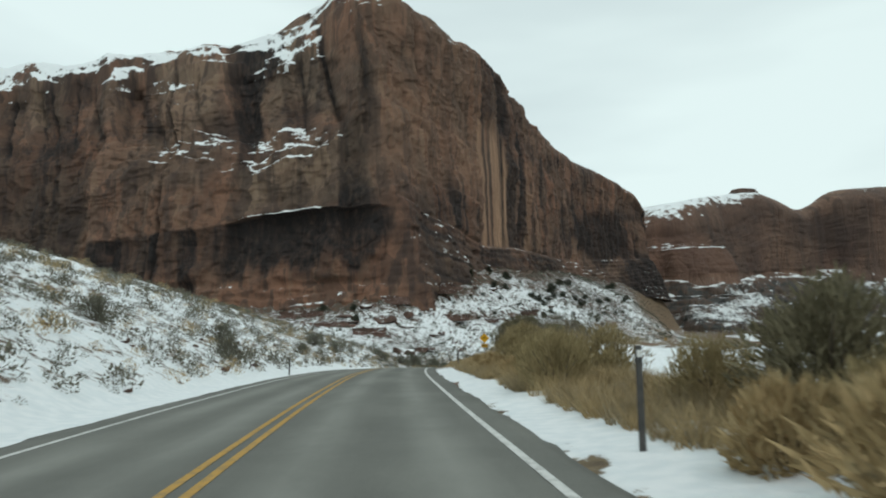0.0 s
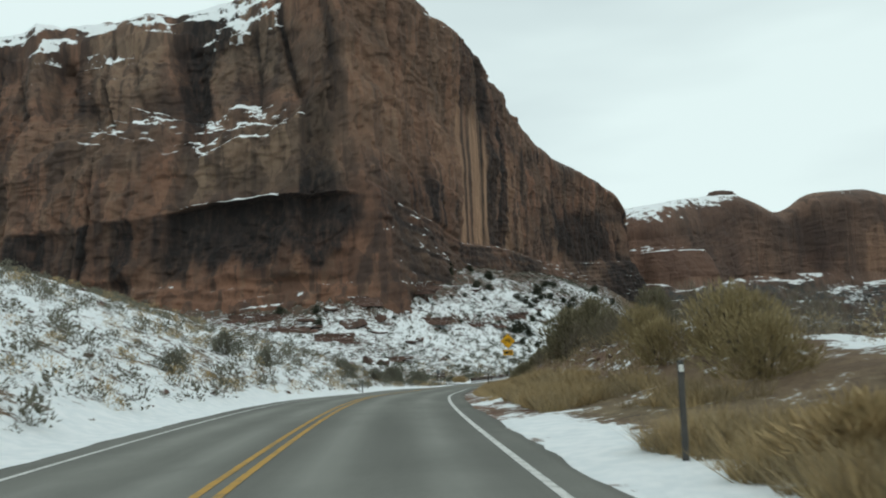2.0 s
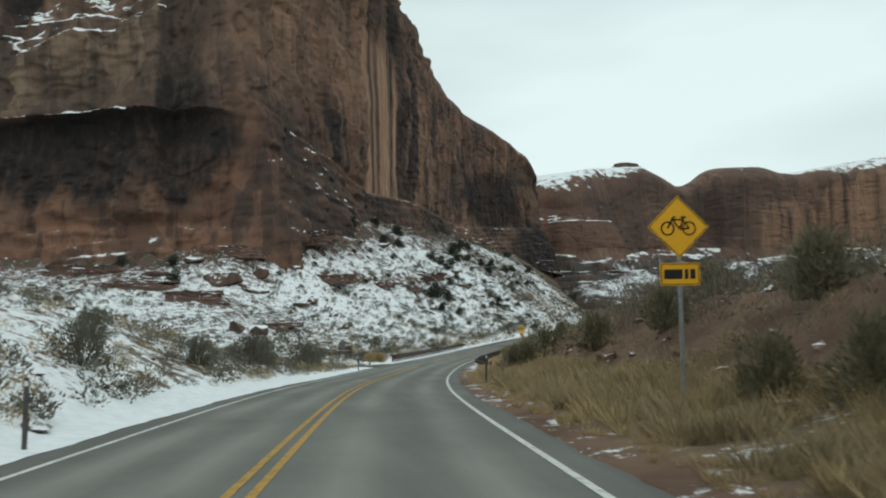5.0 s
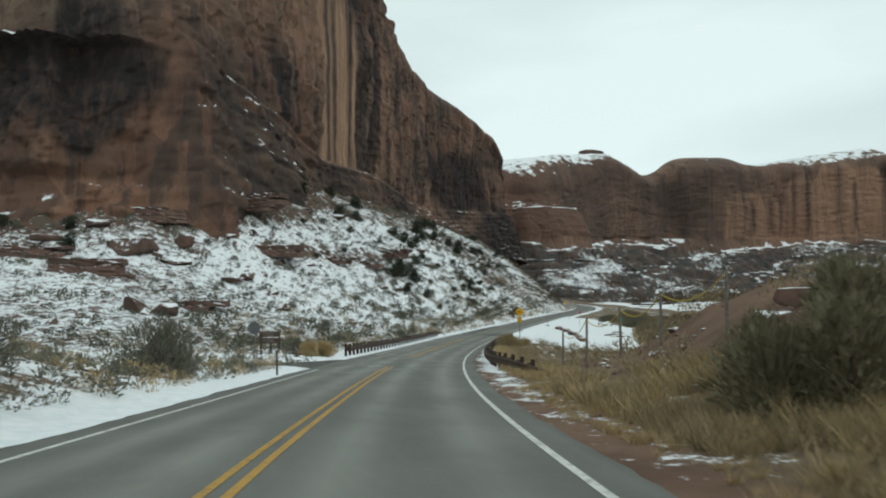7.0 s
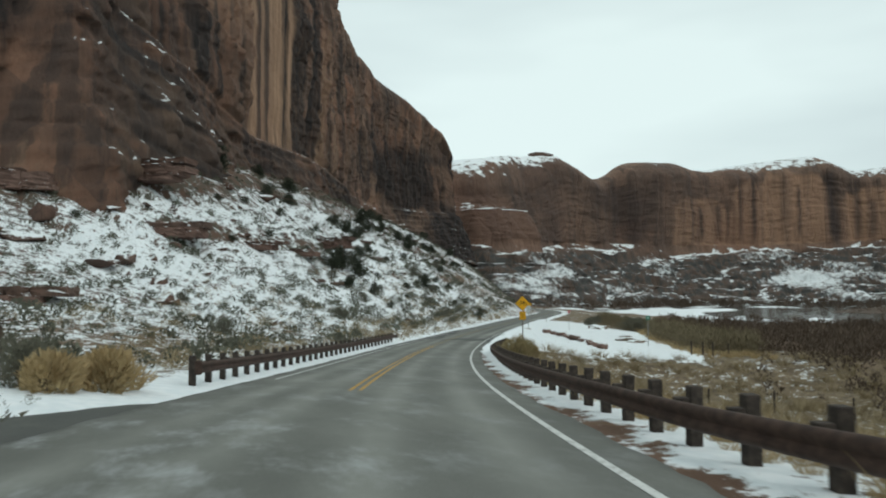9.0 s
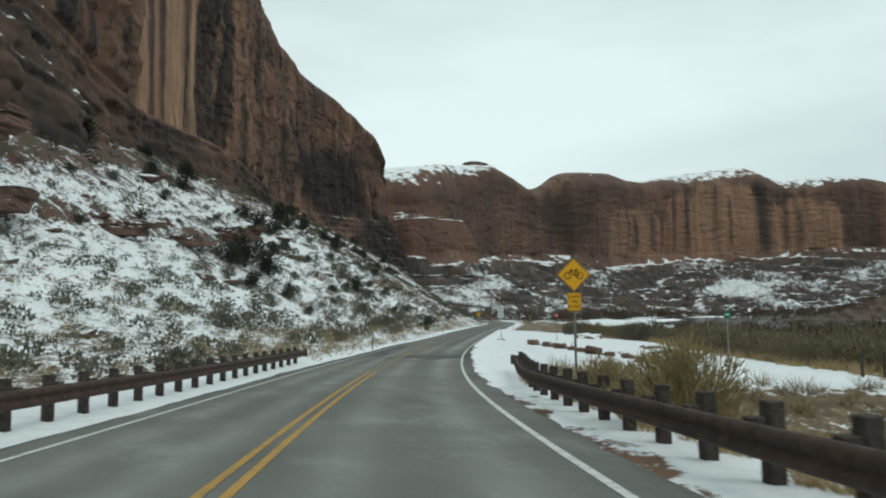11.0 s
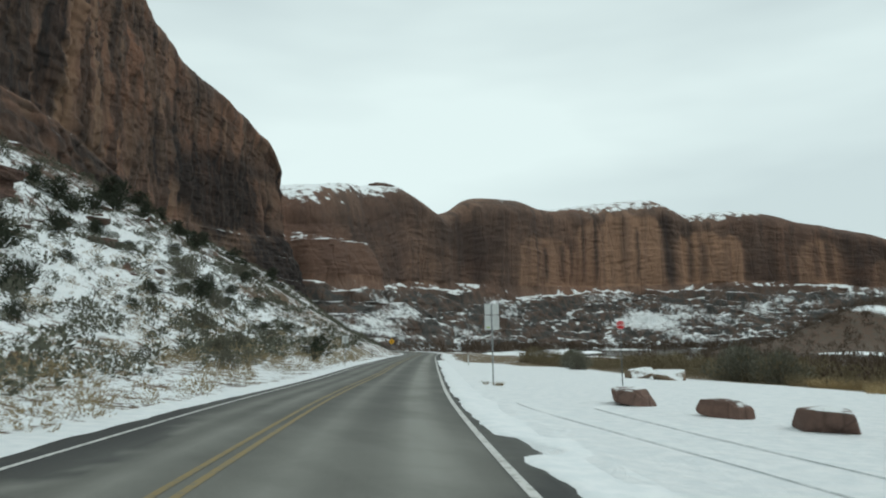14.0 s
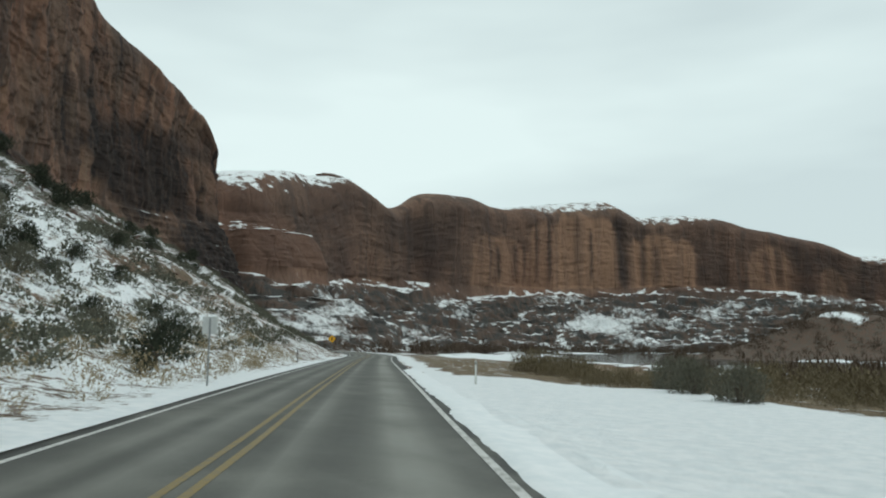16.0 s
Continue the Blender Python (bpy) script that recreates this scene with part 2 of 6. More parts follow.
def water_material():
    m = Mat("river_water", 0.12)
    m.color((0.045, 0.045, 0.036))
    m.b.inputs["Specular IOR Level"].default_value = 0.5
    m.bump(m.noise(0.6, 4, 0.6), 0.1, 0.25)
    return m.m


MAT["water"] = water_material()


def leaf_material(name, a, b, c, rough=0.85):
    m = Mat(name, rough)
    m.color(m.mix(m.step(m.noise(0.9, 3, 0.6), 0.35, 0.65), m.mix(m.island(), a, b), c))
    return m.m


MAT["sage"] = leaf_material("sage_leaf", (0.085, 0.083, 0.062), (0.175, 0.166, 0.125), (0.125, 0.119, 0.09))
MAT["bank_sage"] = leaf_material("bank_sage_leaf", (0.085, 0.082, 0.062), (0.20, 0.188, 0.142), (0.14, 0.132, 0.10))
MAT["rabbit"] = leaf_material("rabbitbrush_leaf", (0.195, 0.152, 0.075), (0.36, 0.285, 0.15), (0.275, 0.215, 0.11))
MAT["edge_brush"] = leaf_material("edge_brush_leaf", (0.105, 0.085, 0.052), (0.235, 0.19, 0.115), (0.165, 0.132, 0.08))
MAT["twig"] = leaf_material("bare_twigs", (0.10, 0.082, 0.060), (0.19, 0.16, 0.115), (0.14, 0.118, 0.086))
MAT["straw"] = leaf_material("dry_grass", (0.27, 0.195, 0.10), (0.50, 0.38, 0.205), (0.40, 0.29, 0.15))
MAT["dull_grass"] = leaf_material("dull_grass", (0.195, 0.152, 0.092), (0.35, 0.275, 0.165), (0.27, 0.21, 0.125))
MAT["slope_leaf"] = leaf_material("slope_scrub_leaf", (0.070, 0.072, 0.054), (0.155, 0.155, 0.115), (0.105, 0.106, 0.078))
MAT["greasewood"] = leaf_material("dark_brush_leaf", (0.115, 0.102, 0.062), (0.225, 0.195, 0.120), (0.165, 0.145, 0.09))
MAT["juniper"] = leaf_material("juniper_leaf", (0.022, 0.028, 0.018), (0.05, 0.058, 0.036), (0.034, 0.04, 0.026))
MAT["tamarisk"] = leaf_material("tamarisk_twig", (0.070, 0.048, 0.036), (0.130, 0.094, 0.068), (0.092, 0.066, 0.048))
MAT["bark"] = leaf_material("shrub_bark", (0.06, 0.048, 0.038), (0.10, 0.08, 0.062), (0.08, 0.065, 0.05))


def plain_material(name, a, b, rough=0.6, metal=0.0, scale=5.0):
    m = Mat(name, rough, metal)
    n = m.noise(scale, 6, 0.65)
    m.color(m.mix(m.step(n, 0.35, 0.68), a, b))
    m.bump(n, 0.01, 0.25)
    return m.m


MAT["rail_steel"] = plain_material("weathered_steel", (0.045, 0.028, 0.022), (0.085, 0.052, 0.040), 0.75, 0.2)
MAT["post_wood"] = plain_material("dark_treated_timber", (0.035, 0.028, 0.024), (0.075, 0.058, 0.048), 0.9, 0.0, 9.0)
MAT["grey_wood"] = plain_material("weathered_grey_timber", (0.13, 0.115, 0.10), (0.22, 0.20, 0.175), 0.9, 0.0, 9.0)
MAT["old_snow"] = plain_material("packed_snow", (0.74, 0.78, 0.80), (0.84, 0.86, 0.87), 0.9, 0.0, 3.0)
MAT["slush"] = plain_material("grey_slush", (0.56, 0.59, 0.60), (0.76, 0.79, 0.80), 0.6, 0.0, 2.5)
MAT["galv"] = plain_material("galvanised_steel", (0.24, 0.25, 0.25), (0.33, 0.34, 0.34), 0.5, 0.6)
MAT["sign_yellow"] = plain_material("yellow_sign_face", (0.78, 0.40, 0.015), (0.74, 0.37, 0.02), 0.45, 0.0, 3.0)
MAT["sign_red"] = plain_material("red_sign_face", (0.50, 0.018, 0.022), (0.45, 0.02, 0.025), 0.45, 0.0, 3.0)
MAT["sign_green"] = plain_material("green_sign_face", (0.01, 0.17, 0.10), (0.012, 0.15, 0.09), 0.45, 0.0, 3.0)
MAT["sign_white"] = plain_material("white_sign_face", (0.72, 0.72, 0.70), (0.66, 0.66, 0.64), 0.5, 0.0, 3.0)
MAT["dull_back"] = plain_material("dull_sign_back", (0.10, 0.105, 0.105), (0.14, 0.145, 0.145), 0.6, 0.2, 3.0)
MAT["sign_back"] = plain_material("bare_sign_back", (0.56, 0.57, 0.56), (0.48, 0.49, 0.48), 0.5, 0.3, 3.0)
MAT["black"] = plain_material("black_sign_ink", (0.015, 0.014, 0.012), (0.022, 0.02, 0.018), 0.6)
MAT["marker_dark"] = plain_material("dark_marker_post", (0.05, 0.05, 0.048), (0.09, 0.085, 0.08), 0.7)
MAT["marker_white"] = plain_material("white_marker_post", (0.6, 0.6, 0.58), (0.5, 0.5, 0.48), 0.6)
MAT["board_brown"] = plain_material("brown_notice_board", (0.055, 0.038, 0.03), (0.085, 0.06, 0.045), 0.85)
MAT["rope"] = plain_material("yellow_rope", (0.55, 0.42, 0.06), (0.45, 0.36, 0.08), 0.8)
MAT["sticker"] = plain_material("yellow_green_sticker", (0.35, 0.45, 0.04), (0.3, 0.4, 0.05), 0.6)

# ---------- plan: road, cliffs, ground heights ----------
def smooth_line(points, step):
    """A Catmull-Rom line through the points, at even steps."""
    p = np.array(points, float)
    p = np.vstack([2 * p[0] - p[1], p, 2 * p[-1] - p[-2]])
    out = []
    for i in range(1, len(p) - 2):
        t = np.linspace(0, 1, 40, endpoint=False)[:, None]
        a, b, c, d = p[i - 1], p[i], p[i + 1], p[i + 2]
        out.append(0.5 * (2 * b + (c - a) * t + (2 * a - 5 * b + 4 * c - d) * t**2 + (3 * b - a - 3 * c + d) * t**3))
    out.append(p[-2][None])
    out = np.vstack(out)
    run = np.r_[0, np.cumsum(np.linalg.norm(np.diff(out[:, :2], axis=0), axis=1))]
    s = np.arange(0, run[-1], step)
    return s, np.stack([np.interp(s, run, out[:, k]) for k in range(out.shape[1])], 1)


# centre of the traffic lane that the car keeps to, with the height of the road
ROAD = [(5.2, -66, 1.0), (1.95, -22, 0.4), (-0.1, 0, 0.0), (-1.82, 21.92, -0.55), (-3.01, 43.89, -1.3), (-3.05, 65.89, -2.32), (-1.17, 87.81, -3.76),
        (1.34, 109.65, -5.2), (5.44, 131.24, -6.72), (10.75, 152.54, -7.97), (17.27, 173.56, -9.07), (24.91, 194.18, -9.85),
        (33.88, 214.28, -10.23), (43.98, 233.84, -10.38), (54.75, 252.9, -10.36), (65.7, 271.9, -10.32), (87.5, 309.5, -10.4),
        (109.2, 346.4, -10.4), (126.0, 384.0, -10.3), (137.0, 424.0, -10.2), (145.0, 470.0, -10.1), (156, 520, -10), (174, 570, -9.9), (200, 625, -9.8), (222, 690, -9.7), (232, 760, -9.6)]
RS, RP = smooth_line(ROAD, 1.0)
RT = np.gradient(RP[:, :2], axis=0)
RT /= np.linalg.norm(RT, axis=1)[:, None]
S0 = float(RS[np.argmin((RP[:, 0] + 0.1) ** 2 + RP[:, 1] ** 2)])
RS = RS - S0
C_YEL, C_WR, C_WL, P_R, P_L = -1.87, 1.82, -5.15, 2.45, -5.85


def nearest(x, y, line):
    """Index of the nearest sample of a line for flat arrays x, y."""
    idx = np.empty(len(x), int)
    for a in range(0, len(x), 20000):
        b = slice(a, a + 20000)
        idx[b] = ((x[b, None] - line[None, :, 0]) ** 2 + (y[b, None] - line[None, :, 1]) ** 2).argmin(1)
    return idx


def road_coords(x, y):
    i = nearest(x, y, RP)
    dx, dy = x - RP[i, 0], y - RP[i, 1]
    along = dx * RT[i, 0] + dy * RT[i, 1]
    lat = dx * RT[i, 1] - dy * RT[i, 0]
    far = np.hypot(dx, dy)
    lat = np.where((i == 0) | (i == len(RP) - 1), np.sign(lat) * far, lat)
    return RS[i] + np.clip(along, -1, 1), lat, RP[i, 2] + np.clip(along, -0.5, 0.5) * np.gradient(RP[:, 2])[i]


def road_point(s, lat):
    x = np.interp(s, RS, RP[:, 0])
    y = np.interp(s, RS, RP[:, 1])
    tx, ty = np.interp(s, RS, RT[:, 0]), np.interp(s, RS, RT[:, 1])
    return x + ty * lat, y - tx * lat, np.interp(s, RS, RP[:, 2])


# foot of the near cliff: x, y, height where rock meets rubble, top height, 0 stepped face to 1 sheer face
NEAR = [(-520, 296, 14, 139, 0), (-330, 300, 14, 139, 0), (-205, 297, 13, 133, 0), (-165, 286, 12, 129, 0), (-124, 273, 11, 127, 0), (-82, 262, 9, 128, 0.0),
        (-48, 256, 8, 131, 0.05), (-22, 258, 11, 139, 0.3), (-8, 278, 22, 137, 0.75), (4, 303, 26, 134, 1), (21, 346, 28.5, 138, 1), (42, 386, 30, 132, 1),
        (68, 466, 33, 128, 1), (97, 539, 35, 125, 1), (128, 578, 34, 118, 1), (154, 604, 31, 111, 1), (168, 618, 29, 103, 1), (178, 638, 28, 92, 1), (181, 664, 28, 90, 1), (172, 715, 28, 90, 1), (130, 790, 26, 90, 1)]
NS, NP = smooth_line(NEAR, 1.5)
# foot of the cliff across the river
FAR = [(60, 800, 40, 122), (150, 752, 44, 124), (222, 727, 42, 128), (268, 742, 44, 135), (300, 768, 46, 141), (333, 796, 47, 145), (360, 815, 50, 145), (390, 829, 51, 136), (412, 836, 52, 127), (432, 841, 52, 132),
       (460, 848, 52, 149), (505, 855, 53, 156), (540, 861, 54, 157), (572, 864, 55, 151), (630, 868, 56, 160), (700, 864, 60, 171), (738, 856, 62, 175), (775, 845, 64, 160), (800, 836, 66, 160), (860, 806, 66, 164), (915, 770, 64, 146),
       (975, 725, 58, 131), (1010, 698, 53, 113), (1060, 655, 48, 111), (1180, 540, 40, 106), (1330, 330, 35, 106), (1400, 60, 30, 106), (1380, -300, 30, 106)]
FS, FP = smooth_line(FAR, 4.0)


NC, FC = NP[::3], FP[::3]


def line_side(x, y, line):
    """Nearest sample, distance, and whether the point lies behind the line (on its left)."""
    t = np.gradient(line[:, :2], axis=0)
    t /= np.linalg.norm(t, axis=1)[:, None]
    i = nearest(x, y, line)
    dx, dy = x - line[i, 0], y - line[i, 1]
    side = dx * t[i, 1] - dy * t[i, 0]
    return i, np.hypot(dx, dy), side < 0


def sm(a, lo, hi):
    t = np.clip((np.asarray(a, float) - lo) / (hi - lo), 0, 1)
    return t * t * (3 - 2 * t)


def value_noise(x, y, seed=0):
    """Smooth noise in -1..1, from a hashed lattice."""
    xi, yi = np.floor(x).astype(np.int64), np.floor(y).astype(np.int64)
    fx, fy = x - xi, y - yi
    fx, fy = fx * fx * (3 - 2 * fx), fy * fy * (3 - 2 * fy)

    def h(a, b):
        n = (a * 374761393 + b * 668265263 + seed * 1442695041) & 0x7FFFFFFF
        n = ((n ^ (n >> 13)) * 1274126177) & 0x7FFFFFFF
        return ((n ^ (n >> 16)) & 0xFFFF) / 32767.5 - 1

    a, b = h(xi, yi) * (1 - fx) + h(xi + 1, yi) * fx, h(xi, yi + 1) * (1 - fx) + h(xi + 1, yi + 1) * fx
    return a * (1 - fy) + b * fy


def fbm(x, y, octaves=4, seed=0, gain=0.5):
    total, amp = 0.0, 1.0
    for k in range(octaves):
        total = total + amp * value_noise(x * 2.03**k, y * 2.03**k, seed + k * 17)
        amp *= gain
    return total


WATER = -13.7


def rim(s):
    """Width of the flat ground beside the road on its river side."""
    return 18 - 7.0 * sm(s, 252, 276)


def drift_in(s):
    """How far the left lane's edge and its line lie nearer to the centre, where the road narrows."""
    return 0.5 * sm(s, 203, 232) + 0.55 * sm(s, 240, 262)


def left_bank(s):
    """How far the snow of the left verge reaches in over the edge of the asphalt."""
    return sm(s, 238, 262) * (0.42 + 0.10 * value_noise(s * 0.6, s * 0, 64))


def ground_height(x, y, detail=True):
    """Height of the ground at flat arrays x, y."""
    s, lat, zr = road_coords(x, y)
    left = -lat + P_L - 0.5
    ni, nd, nb = line_side(x, y, NC)
    nd = np.where(nb, 0, nd)
    # rubble slope between the road and the near cliff
    d = np.maximum(left, 0)
    bench = 6 * sm(s, 150, 175) * (1 - sm(s, 205, 235))
    d2 = np.maximum(d - bench, 0)
    u = d2 / (d2 + nd + 1e-6)
    g = u ** (1.6 - 0.5 * sm(s, 265, 345) - 0.5 * sm(s, 400, 480))
    foot = NC[ni, 2]
    talus = zr + (foot - zr) * g * sm(s + d * 0.7, 150, 215) + 0.25 * sm(d, 0, 3)
    # snowy hill on the left before the side road
    fade = 1 - sm(s + 0.25 * d, 112, 156)
    rise = 0.40 * np.maximum(d - 0.8, 0)
    hill = (1 - 0.13 * sm(s, 75, 115)) * 15.0 * (1 - np.exp(-rise / 15.0)) * (1 - 0.6 * sm(d, 50, 120)) * fade * 1.40
    lefty = np.maximum(talus, zr + hill)
    isle = sm(s, 134, 141) * (1 - sm(s, 151, 154)) * (1 - sm(d, 8, 15))
    lefty = lefty * (1 - isle) + (zr - 0.06) * isle
    lefty = np.where(nb, NC[ni, 2] - 6, lefty)
    # right side: dirt mound, rail drop, pull-out, river flat
    r = np.maximum(lat - P_R, 0)
    mound = sm(s, 38, 74) * (1 - sm(s, 134, 153))
    terrace = 1 - sm(s, 55, 100)
    peak = 3.2 * np.exp(-(((r - 9.0) / np.where(r < 9.0, 4.1, 10.0)) ** 2)) * mound + 0.5 * np.exp(-(((r - 6) / 4.0) ** 2)) * sm(s, -20, 5) * (1 - sm(s, 38, 74))
    pull = sm(s, 196, 214) * (1 - sm(s, 285, 300))
    edge = rim(s) + 36 * terrace
    shelf = terrace * (1 - mound) * sm(r, 3, 9)
    rail = sm(s, 144, 160) * (1 - sm(s, 196, 206))
    near_z = zr - 0.12 * sm(r, 0.4, 1.6) - 0.03 * r * pull + peak - 2.2 * rail * sm(r, 1.6, 9.0) - 0.8 * (1 - pull) * (1 - mound) * sm(r, 3, 10)
    near_z = near_z * (1 - shelf) + (-0.9) * shelf + peak * shelf
    flat = -12.3 - 0.4 * sm(r, 60, 100)
    bars = fbm((x + y) * 0.006, (x - y) * 0.022, 3, 31)
    flat = flat - (1.6 - 0.9 * sm(bars, 0.05, 0.4)) * sm(r, 105 - 62 * sm(s, 255, 345), 150 - 84 * sm(s, 255, 345))
    right = near_z + (flat - near_z) * sm(r, edge - 2, edge + 34)
    z = np.where(lat < 0, np.where(left > 0, lefty, zr), right)
    # across the river
    fi, fd, fb = line_side(x, y, FC)
    fd = np.where(fb, 0, fd)
    foot = FC[fi, 2]
    h = foot + 14
    t = np.clip(fd / 112.0, 0, 1)
    far = -15.5 + 9 * (1 - t) ** 1.5
    z = np.where((fd < 112) & (lat > 30), np.minimum(np.maximum(z, far), -9), z)
    z = np.where(fb & (lat > 30), foot - 8, z)
    # dark knoll on the far bank
    k = np.hypot((x - 470) / 1.5, y - 455)
    z = z + 27 * np.exp(-((k / 40) ** 2)) * (lat > 30)
    if detail:
        off = sm(np.abs(lat - (P_L + P_R) / 2), 5.4, 11)
        smooth_pull = 1 - 0.96 * pull * (lat > 0) * (1 - sm(r, 20, 30))
        z = z + off * smooth_pull * (0.16 * fbm(x * 0.45, y * 0.45, 3, 3) + 0.55 * fbm(x * 0.09, y * 0.09, 2, 9) * sm(np.abs(lat), 8, 30))
        rub = sm(s, 165, 210) * (lat < 0) * sm(d, 6, 25)
        z = z + rub * (0.55 * np.abs(fbm(x * 0.22, y * 0.22, 3, 5)) + 1.5 * np.abs(value_noise(x * 0.03 + z * 0.12, z * 0.22, 8)))
        z = z + mound * (lat > 0) * sm(r, 3, 7) * 0.25 * fbm(x * 0.35, y * 0.35, 3, 12)
    # mouth of the side road
    dd = np.maximum(-lat + P_L, 0)
    mid = 154.05 + 1.4 * sm(dd, 0, 1.5) - 1.8 * sm(dd, 0, 3)
    half = 5.0 - 1.4 * sm(dd, 0, 1.5) - 1.8 * sm(dd, 0, 3)
    mouth = (1 - sm(np.abs(s - mid), half - 0.9, half + 0.7)) * (lat < P_L) * (1 - sm(dd, 34, 40))
    z = z * (1 - mouth) + (zr - 0.25) * mouth
    # the ground dips under the asphalt and starts a little below its edge
    over = np.maximum(lat - P_R, P_L + drift_in(s) + left_bank(s) - lat)
    brim = zr - 0.085 - 0.3 * sm(-over, 0.15, 1.0)
    grip = (1 - sm(over, 0.15, 1.6)) * (RP[0, 1] < y)
    z = z * (1 - grip) + brim * grip
    return z


def ground_fields(x, y):
    """Snow, dry grass and rubble shares of the ground at x, y."""
    s, lat, zr = road_coords(x, y)
    r = lat - P_R
    d = -lat + P_L + drift_in(s) + left_bank(s)
    ni, nd, nb = line_side(x, y, NC)
    right = lat > 0
    mound = sm(s, 38, 66) * (1 - sm(s, 138, 156))
    pull = sm(s, 200, 210) * (1 - sm(s, 288, 300))
    rn = r + (5 * value_noise(x * 0.05, y * 0.05, 71) + 2.5 * value_noise(x * 0.2, y * 0.2, 72)) * sm(r, 3, 12)
    snow = np.full(len(x), 0.52)
    snow = np.where(right, 0.44, snow)
    hill = (~right) & (s < 150)
    snow = np.where(hill, 0.555 + 0.5 * (1 - sm(d, 0.4, 2.4)) * sm(d, -0.6, 0.0), snow)
    slope = (~right) & (s >= 150)
    bench = 1 - sm(d, 8, 22)
    snow = np.where(slope, 0.520 - 0.03 * bench + (0.042 + 0.025 * sm(s, 256, 272)) * sm(s, 205, 225) * (1 - sm(s, 320, 350)) - 0.12 * (1 - sm(nd, 4, 22)) + 0.5 * (1 - sm(d, 0.4, 2.6 - 1.5 * sm(s, 216, 240))) * sm(d, -0.6, 0.0), snow)
    snow = np.where(slope & (s > 330), np.minimum(snow, 0.57 - 0.08 * (1 - sm(nd, 10, 40))), snow)
    island = (~right) & (s > 138) & (s < 164)
    snow = np.where(island, np.maximum(snow, 0.95 * sm(s, 138, 144) * (1 - sm(s, 158.5, 164)) * (1 - sm(d, 9, 22))), snow)
    snow = np.where(right, snow - 0.39 * mound * sm(r, 1.8, 5) * (1 - sm(r, 20, 40)), snow)
    verge = (1 - sm(r + 0.5 * value_noise(x * 0.5, y * 0.5, 73), 1.3 - 0.55 * sm(s, 40, 60) * (1 - sm(s, 140, 160)), 2.1 - 0.6 * sm(s, 40, 60) * (1 - sm(s, 140, 160)))) * sm(r + 0.25 * value_noise(x * 0.9, y * 0.9, 74), 0.05 + 0.25 * sm(s, 40, 70), 0.35 + 0.3 * sm(s, 40, 70))
    snow = np.where(right, np.maximum(snow, 0.44 + verge * (0.62 - 0.48 * sm(s, 30, 62) - 0.15 * sm(s, 70, 100) + 0.07 * sm(s, 98, 112) + 0.06 * sm(s, 118, 134) + 0.08 * sm(s, 140, 152) + 0.30 * sm(s, 172, 192))), snow)
    snow = np.where(right & (r > -2), np.maximum(snow, 1.15 * pull * sm(r, -1.3, -0.7) * (1 - sm(r, rim(s) - 1, rim(s) + 1.5))), snow)
    snow = np.where(right & (rn > 24), 0.40 - 0.12 * mound, snow)
    snow = np.where(right & (s > 84) & (s < 150) & (r > 4), np.minimum(snow, 0.30 + 0.2 * sm(s, 138, 150)), snow)
    snow = np.where(right & (r > 5) & (rn < 58) & (s < 80), np.maximum(snow, 0.78 * (1 - sm(s + rn - r, 45, 75)) * sm(r, 5, 9) * (1 - 0.5 * sm(rn, 40, 58))), snow)
    snow = np.where(right & (rn > 100 - 62 * sm(s, 255, 345)), 0.66, snow)
    fi, fd, fb = line_side(x, y, FC)
    snow = np.where(right & (fd < 118), 0.40, snow)
    k = np.hypot((x - 470) / 1.5, y - 455)
    snow = np.where(k < 90, 0.25, snow)
    snow = np.where(np.hypot(x - 452, y - 447) < 11, 0.72, snow)
    grass = np.where(right, 0.75 - 0.75 * mound * sm(r, 2.5, 5), 0.45)
    grass = np.where(right & (s > 20), grass * sm(r + 0.5 * value_noise(x * 0.7, y * 0.7, 75), 1.0, 2.2), grass)
    grass = np.where(right & (rn > 28), 0.85 - 0.6 * sm(s, 180, 230), grass)
    talus = np.where(slope, sm(d, 14, 30), 0.0)
    talus = np.where(right & ((fd < 118) | (k < 110)), 1.0, talus)
    return np.clip(snow, 0, 1.4), np.clip(grass, 0, 1), talus


# ---------- mesh helpers ----------
def mesh_object(name, verts, faces, material, parent=None, smooth=True, label=""):
    me = bpy.data.meshes.new(name)
    verts = np.asarray(verts, np.float32)
    faces = np.asarray(faces, np.int32)
    n = faces.shape[1]
    me.vertices.add(len(verts))
    me.vertices.foreach_set("co", verts.ravel())
    me.loops.add(faces.size)
    me.loops.foreach_set("vertex_index", faces.ravel())
    me.polygons.add(len(faces))
    me.polygons.foreach_set("loop_start", np.arange(0, faces.size, n, dtype=np.int32))
    me.update(calc_edges=True)
    me.materials.append(material)
    if smooth:
        me.polygons.foreach_set("use_smooth", np.ones(len(faces), bool))
    ob = new(name, me)
    if parent:
        ob.parent = parent
    if label:
        ob["label"] = label
    return ob


def grid_faces(nu, nv):
    """Quads of a grid whose vertex (i, j) has the number i * nv + j."""
    i, j = np.meshgrid(np.arange(nu - 1), np.arange(nv - 1), indexing="ij")
    a = (i * nv + j).ravel()
    return np.stack([a, a + nv, a + nv + 1, a + 1], 1)


def field(ob, name, values):
    a = ob.data.attributes.new(name, "FLOAT", "POINT")
    a.data.foreach_set("value", np.asarray(values, np.float32))


